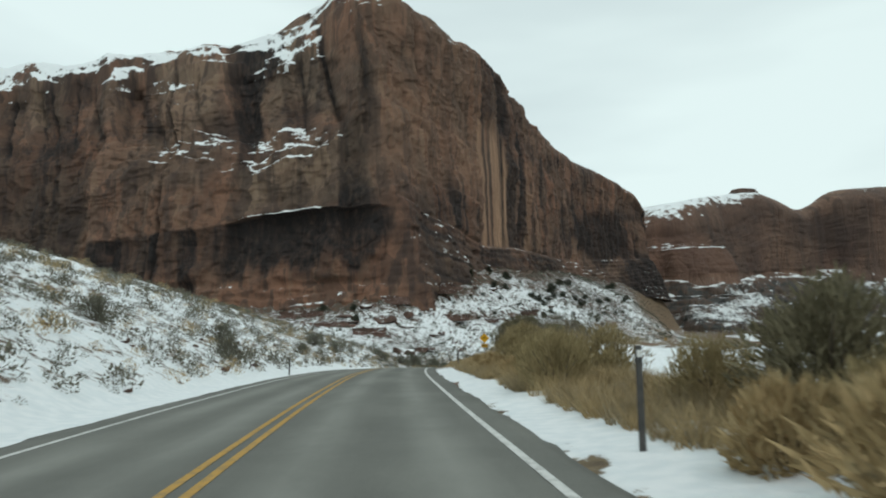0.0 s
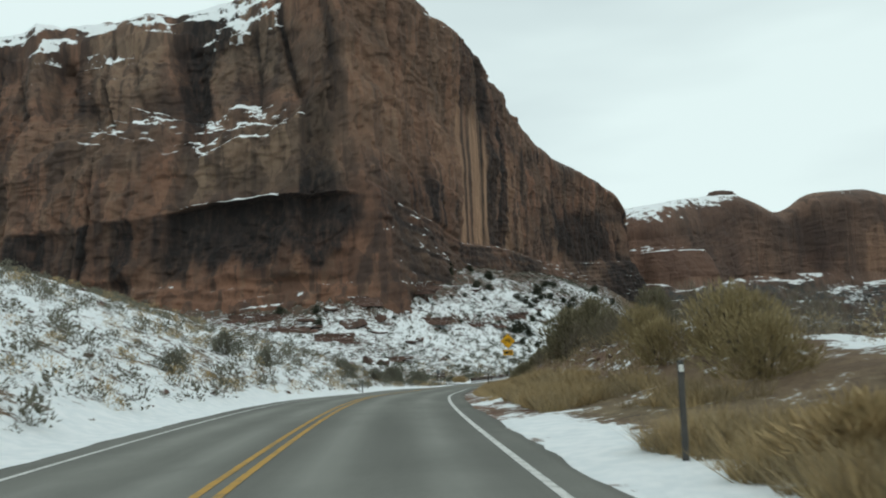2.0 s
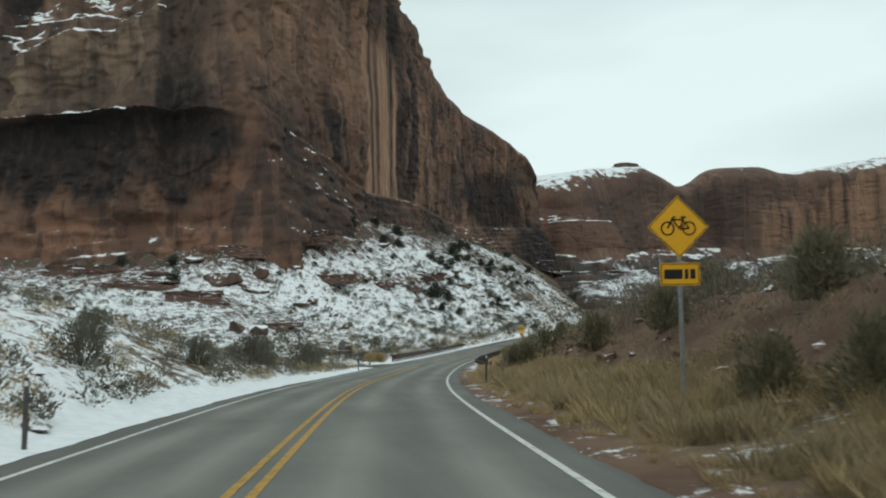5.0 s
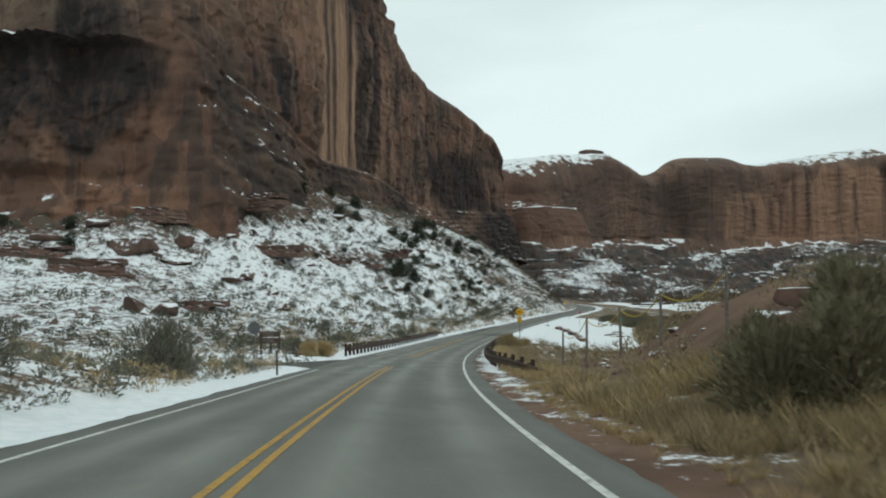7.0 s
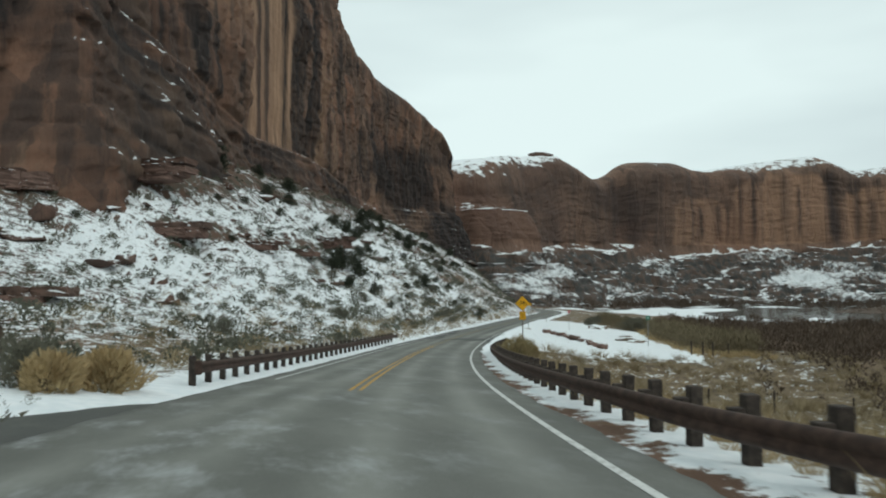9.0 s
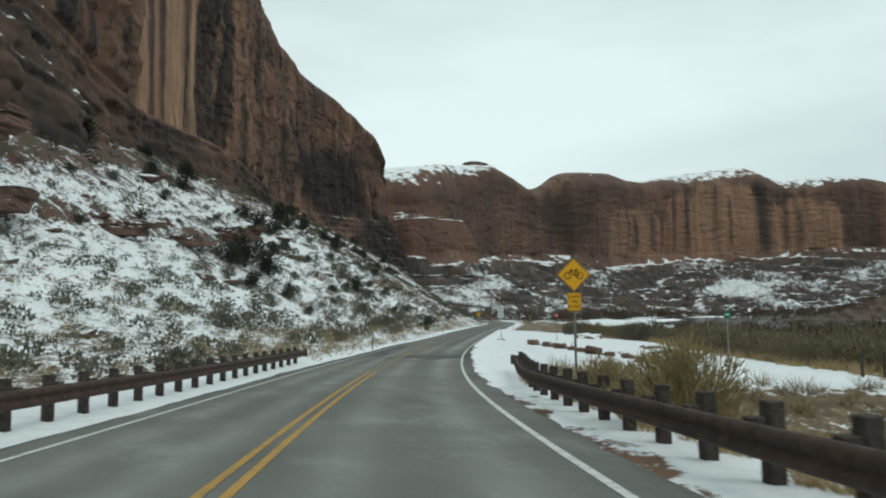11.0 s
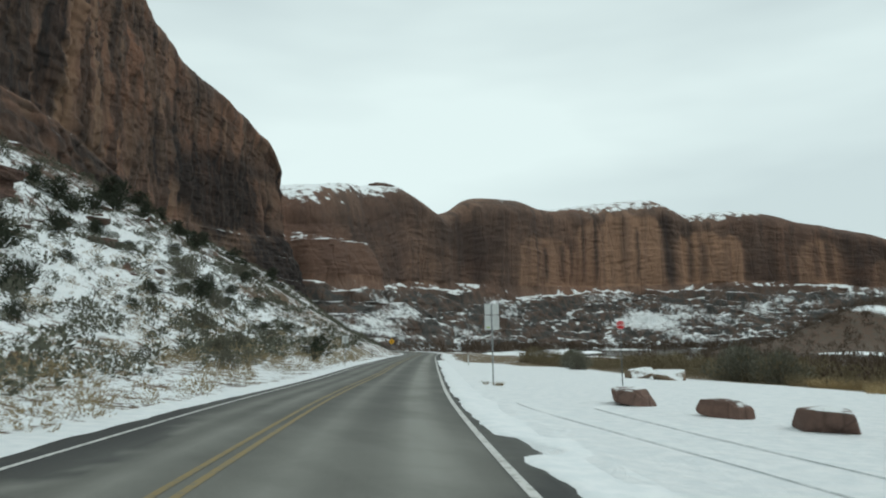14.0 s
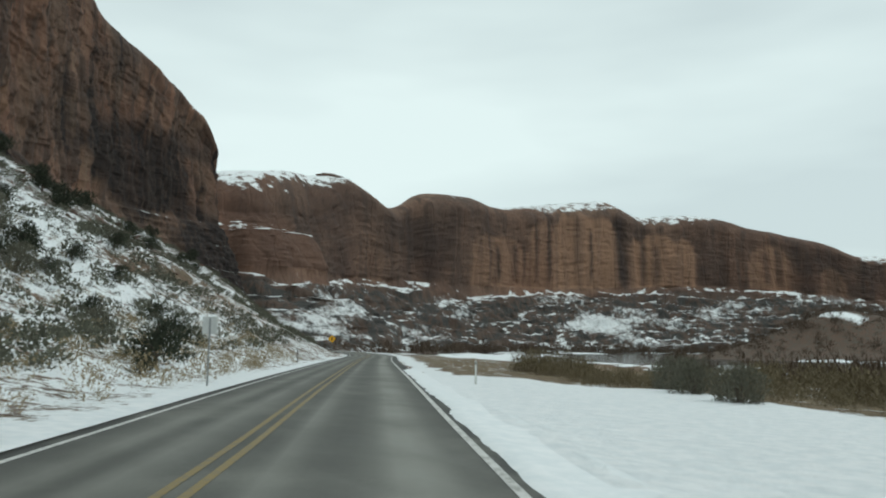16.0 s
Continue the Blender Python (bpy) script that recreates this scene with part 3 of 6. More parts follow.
# ---------- ground ----------
def spread(lo, hi, step, out_lo, out_hi, grow=1.09):
    mid = list(np.arange(lo, hi, step))
    a, st = [], step
    v = lo
    while v > out_lo:
        st *= grow
        v -= st
        a.append(v)
    b, st, v = [], step, mid[-1]
    while v < out_hi:
        st = min(st * grow, 60)
        v += st
        b.append(v)
    return np.array(a[::-1] + mid + b)


gx = spread(-50, 84, 0.7, -3500, 4000, 1.045)
gy = spread(-12, 320, 1.0, -3500, 4000, 1.04)
GX, GY = np.meshgrid(gx, gy, indexing="ij")
fx, fy = GX.ravel(), GY.ravel()
gz = ground_height(fx, fy)
ground = mesh_object("ground", np.stack([fx, fy, gz], 1), grid_faces(len(gx), len(gy)), MAT["ground"])
tagged(ground, "desert ground of red soil and dry grass under patchy snow", "ground", kind="structure")
for key, val in zip(("snow", "grass", "talus"), ground_fields(fx, fy)):
    field(ground, key, val)

wx, wy = np.meshgrid(np.linspace(60, 1500, 40), np.linspace(-400, 900, 40), indexing="ij")
water = mesh_object("water", np.stack([wx.ravel(), wy.ravel(), np.full(wx.size, WATER)], 1), grid_faces(40, 40), MAT["water"])
tagged(water, "still grey-brown river water with snowy bars", "water", kind="structure")


# ---------- road ----------
def strip(name, lat_a, lat_b, s_a, s_b, lift, material, parent=None, n=2, step=1.0, label="", wave=0.0, thick=0.0):
    s = np.arange(s_a, s_b + step * 0.5, step)
    lats = np.linspace(lat_a, lat_b, n)
    verts = []
    for k, la in enumerate(lats):
        edge = wave * (value_noise(s * 0.5, s * 0 + k, 4) + 0.9 * value_noise(s * 1.7, s * 0 + k, 5)) if k in (0, n - 1) else 0
        if thick and k == 0:
            edge = edge + left_bank(s)
        ease = 0.45 * sm(s, 240, 268)
        x, y, z = road_point(s, la + edge + ease * (1 - sm(la, -1.6, -0.5)) + (drift_in(s) - ease) * (1 - sm(la, -4.4, -2.5)))
        crown = -0.018 * np.abs(la - C_YEL)
        verts.append(np.stack([x, y, z + crown + lift], 1))
    if thick:
        verts = [verts[0] - (0, 0, thick)] + verts + [verts[-1] - (0, 0, thick)]
    v = np.stack(verts, 1)
    return mesh_object(name, v.reshape(-1, 3), grid_faces(v.shape[0], v.shape[1])[:, ::-1], material, parent, label=label), s, lats


road, rs, rl = strip("road", P_L, P_R, -40, 500, 0.02, MAT["asphalt"], n=33, wave=0.06, thick=0.3, step=0.5)
tagged(road, "two-lane road of worn grey asphalt, curving and dry", "road", kind="structure")
ss, ll = np.meshgrid(rs, np.r_[rl[0], rl, rl[-1]], indexing="ij")
ss, ll = ss.ravel(), ll.ravel()
tracks = sum(np.exp(-(((ll - c) / 0.38) ** 2)) for c in (-0.85, 0.85, -2.75, -4.2))
tracks = tracks + 0.7 * sm(ss, 196, 225) * np.exp(-(((ll - 0.85) / 0.62) ** 2))
field(road, "track", np.clip(tracks, 0, 1.5))
seam = 0.9 * np.exp(-(((ss - 218.8 - (ll + 2.05) * 2.81) / 0.85) ** 2)) * (ll > -2.6) + 0.9 * np.exp(-(((ss - 215.7 - (ll + 0.19) * 2.4) / 0.8) ** 2)) * (ll > -1.0)
seam = seam + 0.5 * sm(ll, 1.75, 2.0) * sm(ss, 190, 215) + 0.4 * (1 - sm(ll, -5.3, -4.9)) * sm(ss, 190, 215)
ragged = 0.5 * value_noise(ss * 0.4, ll * 0.8, 24) + 0.3 * value_noise(ss * 1.3, ll * 2, 25)
seam = seam + 0.8 * sm(ss, 218, 222) * (1 - sm(ss, 236, 245)) * (1 - sm(ll + ragged, -3.7 - 0.06 * (ss - 222), -3.3 - 0.06 * (ss - 222))) * sm(ll, -6.3, -5.6)
seam = seam + 0.75 * sm(ll + 0.5 * ragged, -0.1 + 0.5 * (ss - 222.5), 0.2 + 0.5 * (ss - 222.5)) * sm(ss, 216, 219) * (1 - sm(ss, 226, 228))
seam = seam + 0.42 * sm(ss, 226, 248) * np.clip(1 - 0.8 * tracks, 0, 1)
field(road, "seam", np.clip(seam, 0, 1))
field(road, "frost", 0.7 * sm(ss, 140, 155) * (1 - 0.85 * sm(ss, 190, 225)) + 1.2 * np.exp(-(((ss - 151) / 7) ** 2)) * (1 - sm(ll, -1.5, 1.0)))
strip("edge_line", C_WR - 0.06, C_WR + 0.06, -38, 498, 0.026, MAT["white"], road, label="worn white edge line")
strip("edge_line", C_WL - 0.06, C_WL + 0.06, -38, 147.5, 0.026, MAT["white"], road, label="worn white edge line")
strip("edge_line", C_WL - 0.06, C_WL + 0.06, 168, 498, 0.026, MAT["white"], road, label="worn white edge line")
for o in (-0.13, 0.13):
    strip("centre_line", C_YEL + o - 0.055, C_YEL + o + 0.055, -38, 148.6, 0.026, MAT["yellow"], road, label="yellow centre line")
    strip("centre_line", C_YEL + o - 0.055, C_YEL + o + 0.055, 162, 205, 0.026, MAT["yellow"], road, label="worn yellow centre line")
    strip("centre_line", C_YEL + o - 0.055, C_YEL + o + 0.055, 205, 498, 0.026, MAT["faded_yellow"], road, label="faded yellow centre line")


# ---------- cliffs ----------
def soften(values, reach):
    k = np.exp(-((np.arange(-3 * reach, 3 * reach + 1) / reach) ** 2))
    k /= k.sum()
    pad = np.pad(values, ((3 * reach, 3 * reach), (0, 0)), mode="edge")
    return np.stack([np.convolve(pad[:, j], k, mode="valid") for j in range(values.shape[1])], 1)


def build_cliff(name, line, reach, sheer, apron, lean, dome, material, rough, seed, deep, rows, ledges, layers, slant, shelves, slots, label):
    """A cliff over its foot line: benches below, a face with ledges and pillars, a rounded top and a plateau."""
    t = soften(np.gradient(line[:, :2], axis=0), reach)
    t /= np.linalg.norm(t, axis=1)[:, None]
    out = np.stack([t[:, 1], -t[:, 0]], 1)
    run = np.r_[0, np.cumsum(np.linalg.norm(np.diff(line[:, :2], axis=0), axis=1))]
    zb, zt, w = line[:, 2][:, None], line[:, 3][:, None], sheer[:, None]
    na, nf, nd = rows
    # benches at the foot
    qa = np.linspace(0, 1, na, endpoint=False)[None]
    wide, drop, weight = apron
    wa = np.maximum(w, weight)
    steps = 5
    phase = qa * steps + 1.3 * value_noise(run[:, None] * 0.008, qa * 2, seed + 50) + 0.16 * value_noise(run[:, None] * 0.05, qa * 3, seed + 51)
    tread = np.clip((phase - np.floor(phase) - 0.66) / 0.34, 0, 1) * 0.8 + (phase - np.floor(phase)) * 0.2
    broken = sm(fbm(run[:, None] * 0.012, qa * 6, 3, seed + 52), -0.25, 0.5)
    rise_a = np.clip(qa + broken * (tread - (phase - np.floor(phase))) / steps, 0, 1)
    back_a = -wide * wa * (1 - qa) - (1 - wa) * 2.0 * (1 - qa) + run[:, None] * 0
    z_a = zb - drop * (1 - rise_a**1.35) * (0.35 + 0.65 * wa)
    z_a = z_a - 20.0 * (qa == 0)
    # face
    qf = np.linspace(0, 1, nf, endpoint=False)[None]
    rim = zb + (0.74 - slant * (1 - w)) * (zt - zb)
    z_f = zb + qf * (rim - zb)
    U = np.broadcast_to(run[:, None], z_f.shape)
    back_f = (lean[0] * (1 - w) + lean[1] * w) * qf**1.3
    for k, (at, depth, under) in enumerate(ledges):
        level = at + 0.035 * value_noise(U * 0.022, U * 0 + k, seed + k) + 0.012 * value_noise(U * 0.11, U * 0 + k, seed + 20 + k)
        mask = sm(value_noise(U * 0.021 + 0.37 * k, U * 0 + 3 * k, seed + 30 + k) + 0.35 * value_noise(U * 0.09, U * 0 + k, seed + 31), -0.35, 0.35) * (0.12 + 0.88 * (1 - w))
        back_f = back_f + depth * mask * (sm(qf - level, -0.004, 0.010) - 0.5 * qf)
        back_f = back_f - under * mask * np.exp(-(((qf - level + 0.02) / 0.03) ** 2)) + under * 1.3 * mask * np.exp(-(((qf - level + 0.13) / 0.07) ** 2))
    # rounded top, then plateau
    qd = np.linspace(0, 1, nd)[None]
    arc = np.minimum(qd / 0.6, 1)
    size = dome[0] * (1 - w) + dome[1] * w
    back_d = back_f[:, -1:] + size * (1 - np.cos(arc * np.pi / 2)) ** 1.0 + 260 * np.maximum(qd - 0.6, 0) ** 1.6
    z_d = rim + (zt - rim) * np.sin(arc * np.pi / 2) - 30 * np.maximum(qd - 0.72, 0) ** 1.2
    back, z = np.hstack([back_a + 0 * z_a, back_f, back_d]), np.hstack([z_a, z_f, z_d])
    X0 = line[:, 0][:, None]
    for xa, za, xb, zb_, depth in shelves:
        on = sm(X0, xa - 6, xa + 3) * (1 - sm(X0, xb - 3, xb + 10))
        level = za + (zb_ - za) * (X0 - xa) / (xb - xa) + 0.8 * value_noise(run[:, None] * 0.1, z * 0, seed + 77)
        back = back - depth * on * (1 - sm(z, level - 0.4, level + 1.0))
    f = np.hstack([qa * 0 - 0.2 * (1 - qa) + 0 * z_a, qf + 0 * z_f, 1 + qd + 0 * z_d])
    U = np.broadcast_to(run[:, None], z.shape)
    on_face, on_top, low = sm(f, -0.02, 0.05) * (1 - sm(f, 1.02, 1.4)), sm(f, 0.98, 1.3), 1 - sm(f, -0.03, 0.03)
    crisp = -1.7 * np.abs(value_noise(U * 0.21 + 0.3 * value_noise(z * 0.03, U * 0.02, seed + 91), z * 0.003, seed + 90)) ** 0.5 * w * layers
    big = fbm(U * 0.016, z * 0.005, 2, seed + 60) * 4.0
    flute = fbm(U * 0.055, z * 0.006, 4, seed) * 2.8 + np.abs(fbm(U * 0.16, z * 0.010, 3, seed + 5)) * 1.2
    pillar = -3.2 * np.abs(value_noise(U * 0.13 + 0.4 * value_noise(U * 0.05, z * 0.04, seed + 1), z * 0.008, seed + 8)) ** 0.7 * sm(f, 0.55, 0.68) * (1 - sm(f, 0.9, 1.1)) * (1 - 0.75 * w)
    joint = -3.8 * sm(value_noise(U * 0.03, z * 0.02, seed + 19), -0.4, 0.3) * np.clip(1 - np.abs(value_noise(U * 0.06 + 0.25 * value_noise(z * 0.05, U * 0.01, seed), z * 0.004, seed + 9)) * 10, 0, 1)
    flute, big = flute * 0.85, big * 0.8
    layer = 0.85 * layers * fbm(z * 0.20 + U * 0.006, U * 0.012, 3, seed + 3) * 0.55 + fbm(U * 0.3, z * 0.3, 4, seed + 7) * 0.64
    # spalled shells and broken blocks
    shell = fbm(U * 0.045, z * 0.05, 4, seed + 81)
    shell = np.round(shell * 3.2) / 3.2 * 2.4 + np.round(fbm(U * 0.14, z * 0.16, 3, seed + 82) * 2.6) / 2.6 * 1.2
    bed = np.floor(z * 0.16 + 0.5 * value_noise(U * 0.02, z * 0, seed + 83))
    block = value_noise(np.floor(U * 0.12 + bed * 0.37) * 3.7, bed * 5.3, seed + 84) * 1.7
    shell = shell * layers * (1 - 0.72 * w) + block * layers * (0.12 + 0.88 * (1 - w))
    tier = z * 0.27 + U * 0.012 + 0.7 * fbm(U * 0.03, z * 0.05, 2, seed + 85)
    tier = 1 - (tier - np.floor(tier))
    flag = 1 - sm(z, 42, 50)
    strata = layers * w * flag * 2.2 * tier * sm(fbm(U * 0.05, z * 0.1, 2, seed + 86), -0.6, 0.1)
    joint, pillar = joint * slots, pillar * slots
    push = rough * (on_face * (big + flute + joint + layer + pillar + shell + crisp + strata) + on_top * 1.0 * fbm(U * 0.03, back * 0.03, 2, seed + 2) + low * (strata + joint * 0.5 + (shell + block) * 0.9 + 1.3 * np.round(2.2 * fbm(U * 0.10, z * 0.10, 3, seed + 11)) / 2.2 + 0.8 * fbm(U * 0.3, z * 0.3, 3, seed + 12) + 0.5 * fbm(z * 0.5, U * 0.02, 2, seed + 13)))
    lift = rough * on_top * (0.9 * fbm(U * 0.012, back * 0.02, 3, seed + 4) + 0.3 * fbm(U * 0.06, back * 0.06, 2, seed + 6)) + rough * low * 0.8 * fbm(U * 0.12, back * 0.2, 3, seed + 15)
    near_back, deep_back = np.minimum(back, 14), np.maximum(back - 14, 0)
    x = line[:, 0][:, None] - out[:, 0][:, None] * (near_back - push) + deep[0] * deep_back
    y = line[:, 1][:, None] - out[:, 1][:, None] * (near_back - push) + deep[1] * deep_back
    ob = mesh_object(name, np.stack([x, y, z + lift], 2).reshape(-1, 3), grid_faces(*z.shape), material)
    return tagged(ob, label, "cliff", kind="structure"), np.broadcast_to(line[:, 0][:, None], z.shape), U, f, z


def band(v, lo, hi, soft=1.0):
    return sm(v, lo - soft, lo + soft) * (1 - sm(v, hi - soft, hi + soft))


def near_cliff():
    """The big cliff: an apron of tilted beds, a wall with an undercut cave, a snowy bench, pillars and a domed top."""
    t = soften(np.gradient(NP[:, :2], axis=0), 6)
    t /= np.linalg.norm(t, axis=1)[:, None]
    u = np.r_[np.arange(0, 320, 5.0), np.arange(320, 700, 0.85), np.arange(700, 960, 1.2), np.arange(960, NS[-1], 4.0)]
    line = np.stack([np.interp(u, NS, NP[:, k]) for k in range(5)], 1)
    out = np.stack([np.interp(u, NS, t[:, 1]), -np.interp(u, NS, t[:, 0])], 1)
    w = np.clip(line[:, 4], 0, 1)[:, None]
    foot, top = line[:, 2][:, None], line[:, 3][:, None]

    def along(*pairs):
        return np.interp(u, [p[0] for p in pairs], [p[1] for p in pairs])[:, None]

    wall = along((0, 17), (505, 17), (513, 48), (530, 43), (561, 39.8), (591, 36), (631, 38), (741, 41), (885, 49), (920, 52), (1000, 50))
    bench = along((0, 74), (391, 70), (420, 67.5), (438, 67), (455, 64), (475, 66.5), (490, 76), (520, 92))
    lip = along((0, 34), (385, 35), (430, 37), (446, 38), (455, 40), (466, 42.0), (480, 42.8), (495, 43), (511, 43.5))
    sill = along((0, 16), (446, 17), (459, 18), (474, 20), (486, 24), (498, 25), (511, 28))
    apron = (sm(u, 499, 522) * (1 - 0.8 * sm(u, 700, 790)))[:, None]
    benched = (sm(u, 384, 396) * (1 - sm(u, 486, 503)))[:, None]
    caved = (sm(u, 446, 451) * (1 - sm(u, 497, 512)))[:, None]
    shallow = (sm(u, 384, 390) * (1 - sm(u, 444, 449)))[:, None]
    rim = top - (27 * (1 - w) + 11 * w)
    nf, nd = 270, 46
    q = np.linspace(0, 1, nf, endpoint=False)[None]
    z = (foot - 12) + q * (rim - foot + 12)
    U = np.broadcast_to(u[:, None], z.shape)
    # beds that crop out under the wall, each a riser and a tread
    below = wall - z
    bed = np.maximum(below, 0) / 3.1 + 0.6 * fbm(U * 0.035, z * 0.05, 3, 41)
    tread = np.floor(bed) + sm(bed - np.floor(bed), 0.62, 1.0)
    back = -np.where(below > 0, 3.1 * np.maximum(0.35 * bed + 0.65 * tread, 0), 0) * (0.29 * apron + 0.5 * (1 - apron)) * sm(below, 0, 2)
    back = back - 1.6 * apron * (1 - sm(z, wall - 0.5, wall + 0.5))
    above = np.maximum(z - wall, 0)
    back = back + above * (0.07 * (1 - w) + 0.022 * w) + (1 - w) * (0.14 * np.maximum(z - lip, 0) + 0.36 * np.maximum(z - bench, 0))
    # undercut cave and its lip
    lv = lip + 0.6 * value_noise(U * 0.12, U * 0, 43) + 3.5 * (1 - sm(U, 440, 452)) * fbm(U * 0.05, U * 0, 3, 42)
    drop = np.clip((lv - z) / np.maximum(lv - sill, 1), 0, 1)
    back = back + (6.0 * caved + 1.0 * shallow) * sm(lv - z, -0.25, 0.9) * (1 - drop) ** 0.8 - 1.3 * (caved + 0.3 * shallow) * (1 - sm(np.abs(z - lv + 0.2), 0.2, 2.6)) * (z <= lv + 0.1)
    back = back + 2.2 * caved * sm(z, lv, lv + 0.8)
    # broken bench that holds the snow
    bl = bench + 2.4 * fbm(U * 0.07, U * 0, 3, 44)
    for k, (dz, deep_) in enumerate(((-5.0, 2.4), (-1.2, 4.0), (2.6, 3.4), (7.5, 2.2))):
        lev = bl + dz + 1.6 * value_noise(U * 0.16, U * 0 + 5 * k, 46 + k)
        back = back + deep_ * benched * sm(value_noise(U * 0.06, U * 0 + 2 * k, 52 + k), -0.7, 0.2) * sm(z, lev - 0.3, lev + 0.9)
    # the wall left of the step lies farther back
    back = back + 9 * (1 - sm(U, 381, 387)) + 3.0 * band(U, 398, 402, 3) * sm(z, 60, 70)
    # narrow ledges on the sheer side, dipping with the beds
    for k, (za, zb_, ua, ub, deep_) in enumerate(((60, 55, 520, 590, 1.2), (86, 80, 515, 600, 1.0), (104, 96, 640, 760, 1.6), (70, 66, 640, 720, 0.8))):
        lev = za + (zb_ - za) * (U - ua) / (ub - ua) + 1.2 * value_noise(U * 0.1, U * 0 + k, 61)
        back = back + deep_ * band(U, ua, ub, 8) * sm(z, lev - 0.4, lev + 0.5)
    # rounded top in terraces, then the plateau
    qd = np.linspace(0, 1, nd)[None]
    arc = np.minimum(qd / 0.62, 1)
    Ud = np.broadcast_to(u[:, None], (len(u), nd))
    size = 30 * (1 - w) + 13 * w
    tier = arc * 6 + 0.8 * fbm(Ud * 0.03, arc * 2, 2, 47)
    arc_t = np.clip(arc + 0.72 * (sm(tier - np.floor(tier), 0.55, 1.0) - (tier - np.floor(tier))) / 6 * (arc < 1), 0, 1)
    back_d = back[:, -1:] + size * (1 - np.cos(arc * np.pi / 2)) + 260 * np.maximum(qd - 0.62, 0) ** 1.6
    z_d = rim + (top - rim) * np.sin(arc_t * np.pi / 2) - 30 * np.maximum(qd - 0.74, 0) ** 1.2
    back, z = np.hstack([back, back_d]), np.hstack([z, z_d])
    f = np.hstack([q + 0 * U, 1 + qd + 0 * Ud])
    U = np.broadcast_to(u[:, None], z.shape)
    on_wall = sm(z, wall - 1, wall + 2) * (1 - sm(f, 1.0, 1.25))
    low, on_top = 1 - sm(z, wall - 2, wall + 1), sm(f, 0.99, 1.2)
    pillars = sm(z, bench + 3, bench + 10) * (1 - sm(f, 1.0, 1.2)) * (1 - 0.7 * w)
    bend = 0.35 * value_noise(U * 0.05, z * 0.03, 62)
    rib = (4.2 * np.abs(value_noise(U * 0.085 + bend, z * 0.006, 63)) ** 0.55 + 1.6 * np.abs(value_noise(U * 0.23 + bend, z * 0.012, 60)) ** 0.5 - 2.5) * pillars
    crack = -3.4 * np.clip(1 - np.abs(value_noise(U * 0.075 + 0.5 * bend, z * 0.004, 64)) * 11, 0, 1) * sm(value_noise(U * 0.03, z * 0.02, 65), -0.4, 0.3)
    flute = fbm(U * 0.035, z * 0.007, 3, 66) * 2.0 + fbm(U * 0.15, z * 0.016, 3, 67) * 0.8
    chisel = 1.5 * np.abs(value_noise(U * 0.14 + bend, z * 0.004, 68)) ** 0.5 * (0.35 + 0.65 * w) + 0.6 * np.abs(value_noise(U * 0.42 + bend, z * 0.01, 59)) ** 0.5
    shell = fbm(U * 0.04, z * 0.045, 4, 69)
    shell = np.round(shell * 3.0) / 3.0 * (2.6 - 0.8 * w) + np.round(fbm(U * 0.11, z * 0.10, 3, 70) * 2.6) / 2.6 * 1.2
    row = np.floor(z * 0.30 + 0.4 * value_noise(U * 0.03, z * 0, 71))
    block = value_noise(np.floor(U * 0.22 + row * 0.41) * 3.7, row * 5.3, 72) * 0.9
    grain = fbm(U * 0.35, z * 0.35, 4, 73) * 0.45
    calm = 1 - 0.8 * band(U, 596, 628, 2) * (1 - sm(z, 88, 106))
    push = calm * on_wall * (-1.1 - 3.0 * sm(U, 780, 860) + rib + crack + flute + chisel + shell + 0.35 * block * (1 - w) + grain) + low * (1.0 * block + 0.6 * shell + grain + 0.9 * fbm(U * 0.06, z * 0.05, 2, 74)) + on_top * 1.6 * fbm(U * 0.06, back * 0.05, 3, 75)
    lift = on_top * (2.2 * fbm(U * 0.02, back * 0.02, 4, 44) + 1.1 * fbm(U * 0.09, back * 0.09, 3, 46))
    near_back, deep_back = np.minimum(back, 14), np.maximum(back - 14, 0)
    x = line[:, 0][:, None] - out[:, 0][:, None] * (near_back - push) - 0.45 * deep_back
    y = line[:, 1][:, None] - out[:, 1][:, None] * (near_back - push) + 0.89 * deep_back
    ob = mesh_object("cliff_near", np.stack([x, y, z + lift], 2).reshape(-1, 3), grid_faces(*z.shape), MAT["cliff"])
    tagged(ob, "towering red-brown sandstone cliff streaked dark, snow on its ledges", "cliff", kind="structure")
    # stains of the rock, and shade painted in under the cave's overhang
    left, wall_on = 1 - sm(U, 503, 516), sm(z, wall - 0.5, wall + 1.5)
    wavy = 1.5 * value_noise(U * 0.08, z * 0.05, 81)
    fine = value_noise(U * 0.55, z * 0.012, 82) + 0.6 * value_noise(U * 1.3, z * 0.03, 83)
    broad = value_noise(U * 0.17, z * 0.006, 84) + 0.5 * fine
    v = U + 0.15 * value_noise(z * 0.03, U * 0.02, 85)
    high = 1 - sm(z + 7 * fine, 84, 108)
    pale = high * (0.62 * band(v, 596.5, 602, 0.7) + 0.5 * band(v, 605, 608, 0.6) + 0.98 * band(v, 611.5, 627.5, 0.9) * sm(fine, -1.1, -0.5)) * wall_on
    pale = pale + 0.62 * wall_on * (1 - sm(z, 70, 92)) * (band(v, 655, 660, 1.2) + 0.7 * band(v, 676, 680, 1.2)) + 0.2 * sm(broad, 0.35, 0.8) * (1 - left) * wall_on * (1 - sm(z, 55, 90))
    pale = pale + 0.17 * band(U, 508, 600, 10) * sm(z, 50, 65) * wall_on
    pale = pale + 0.3 * sm(broad, 0.3, 0.9) * caved * (1 - sm(z, sill + 4, sill + 14)) * wall_on
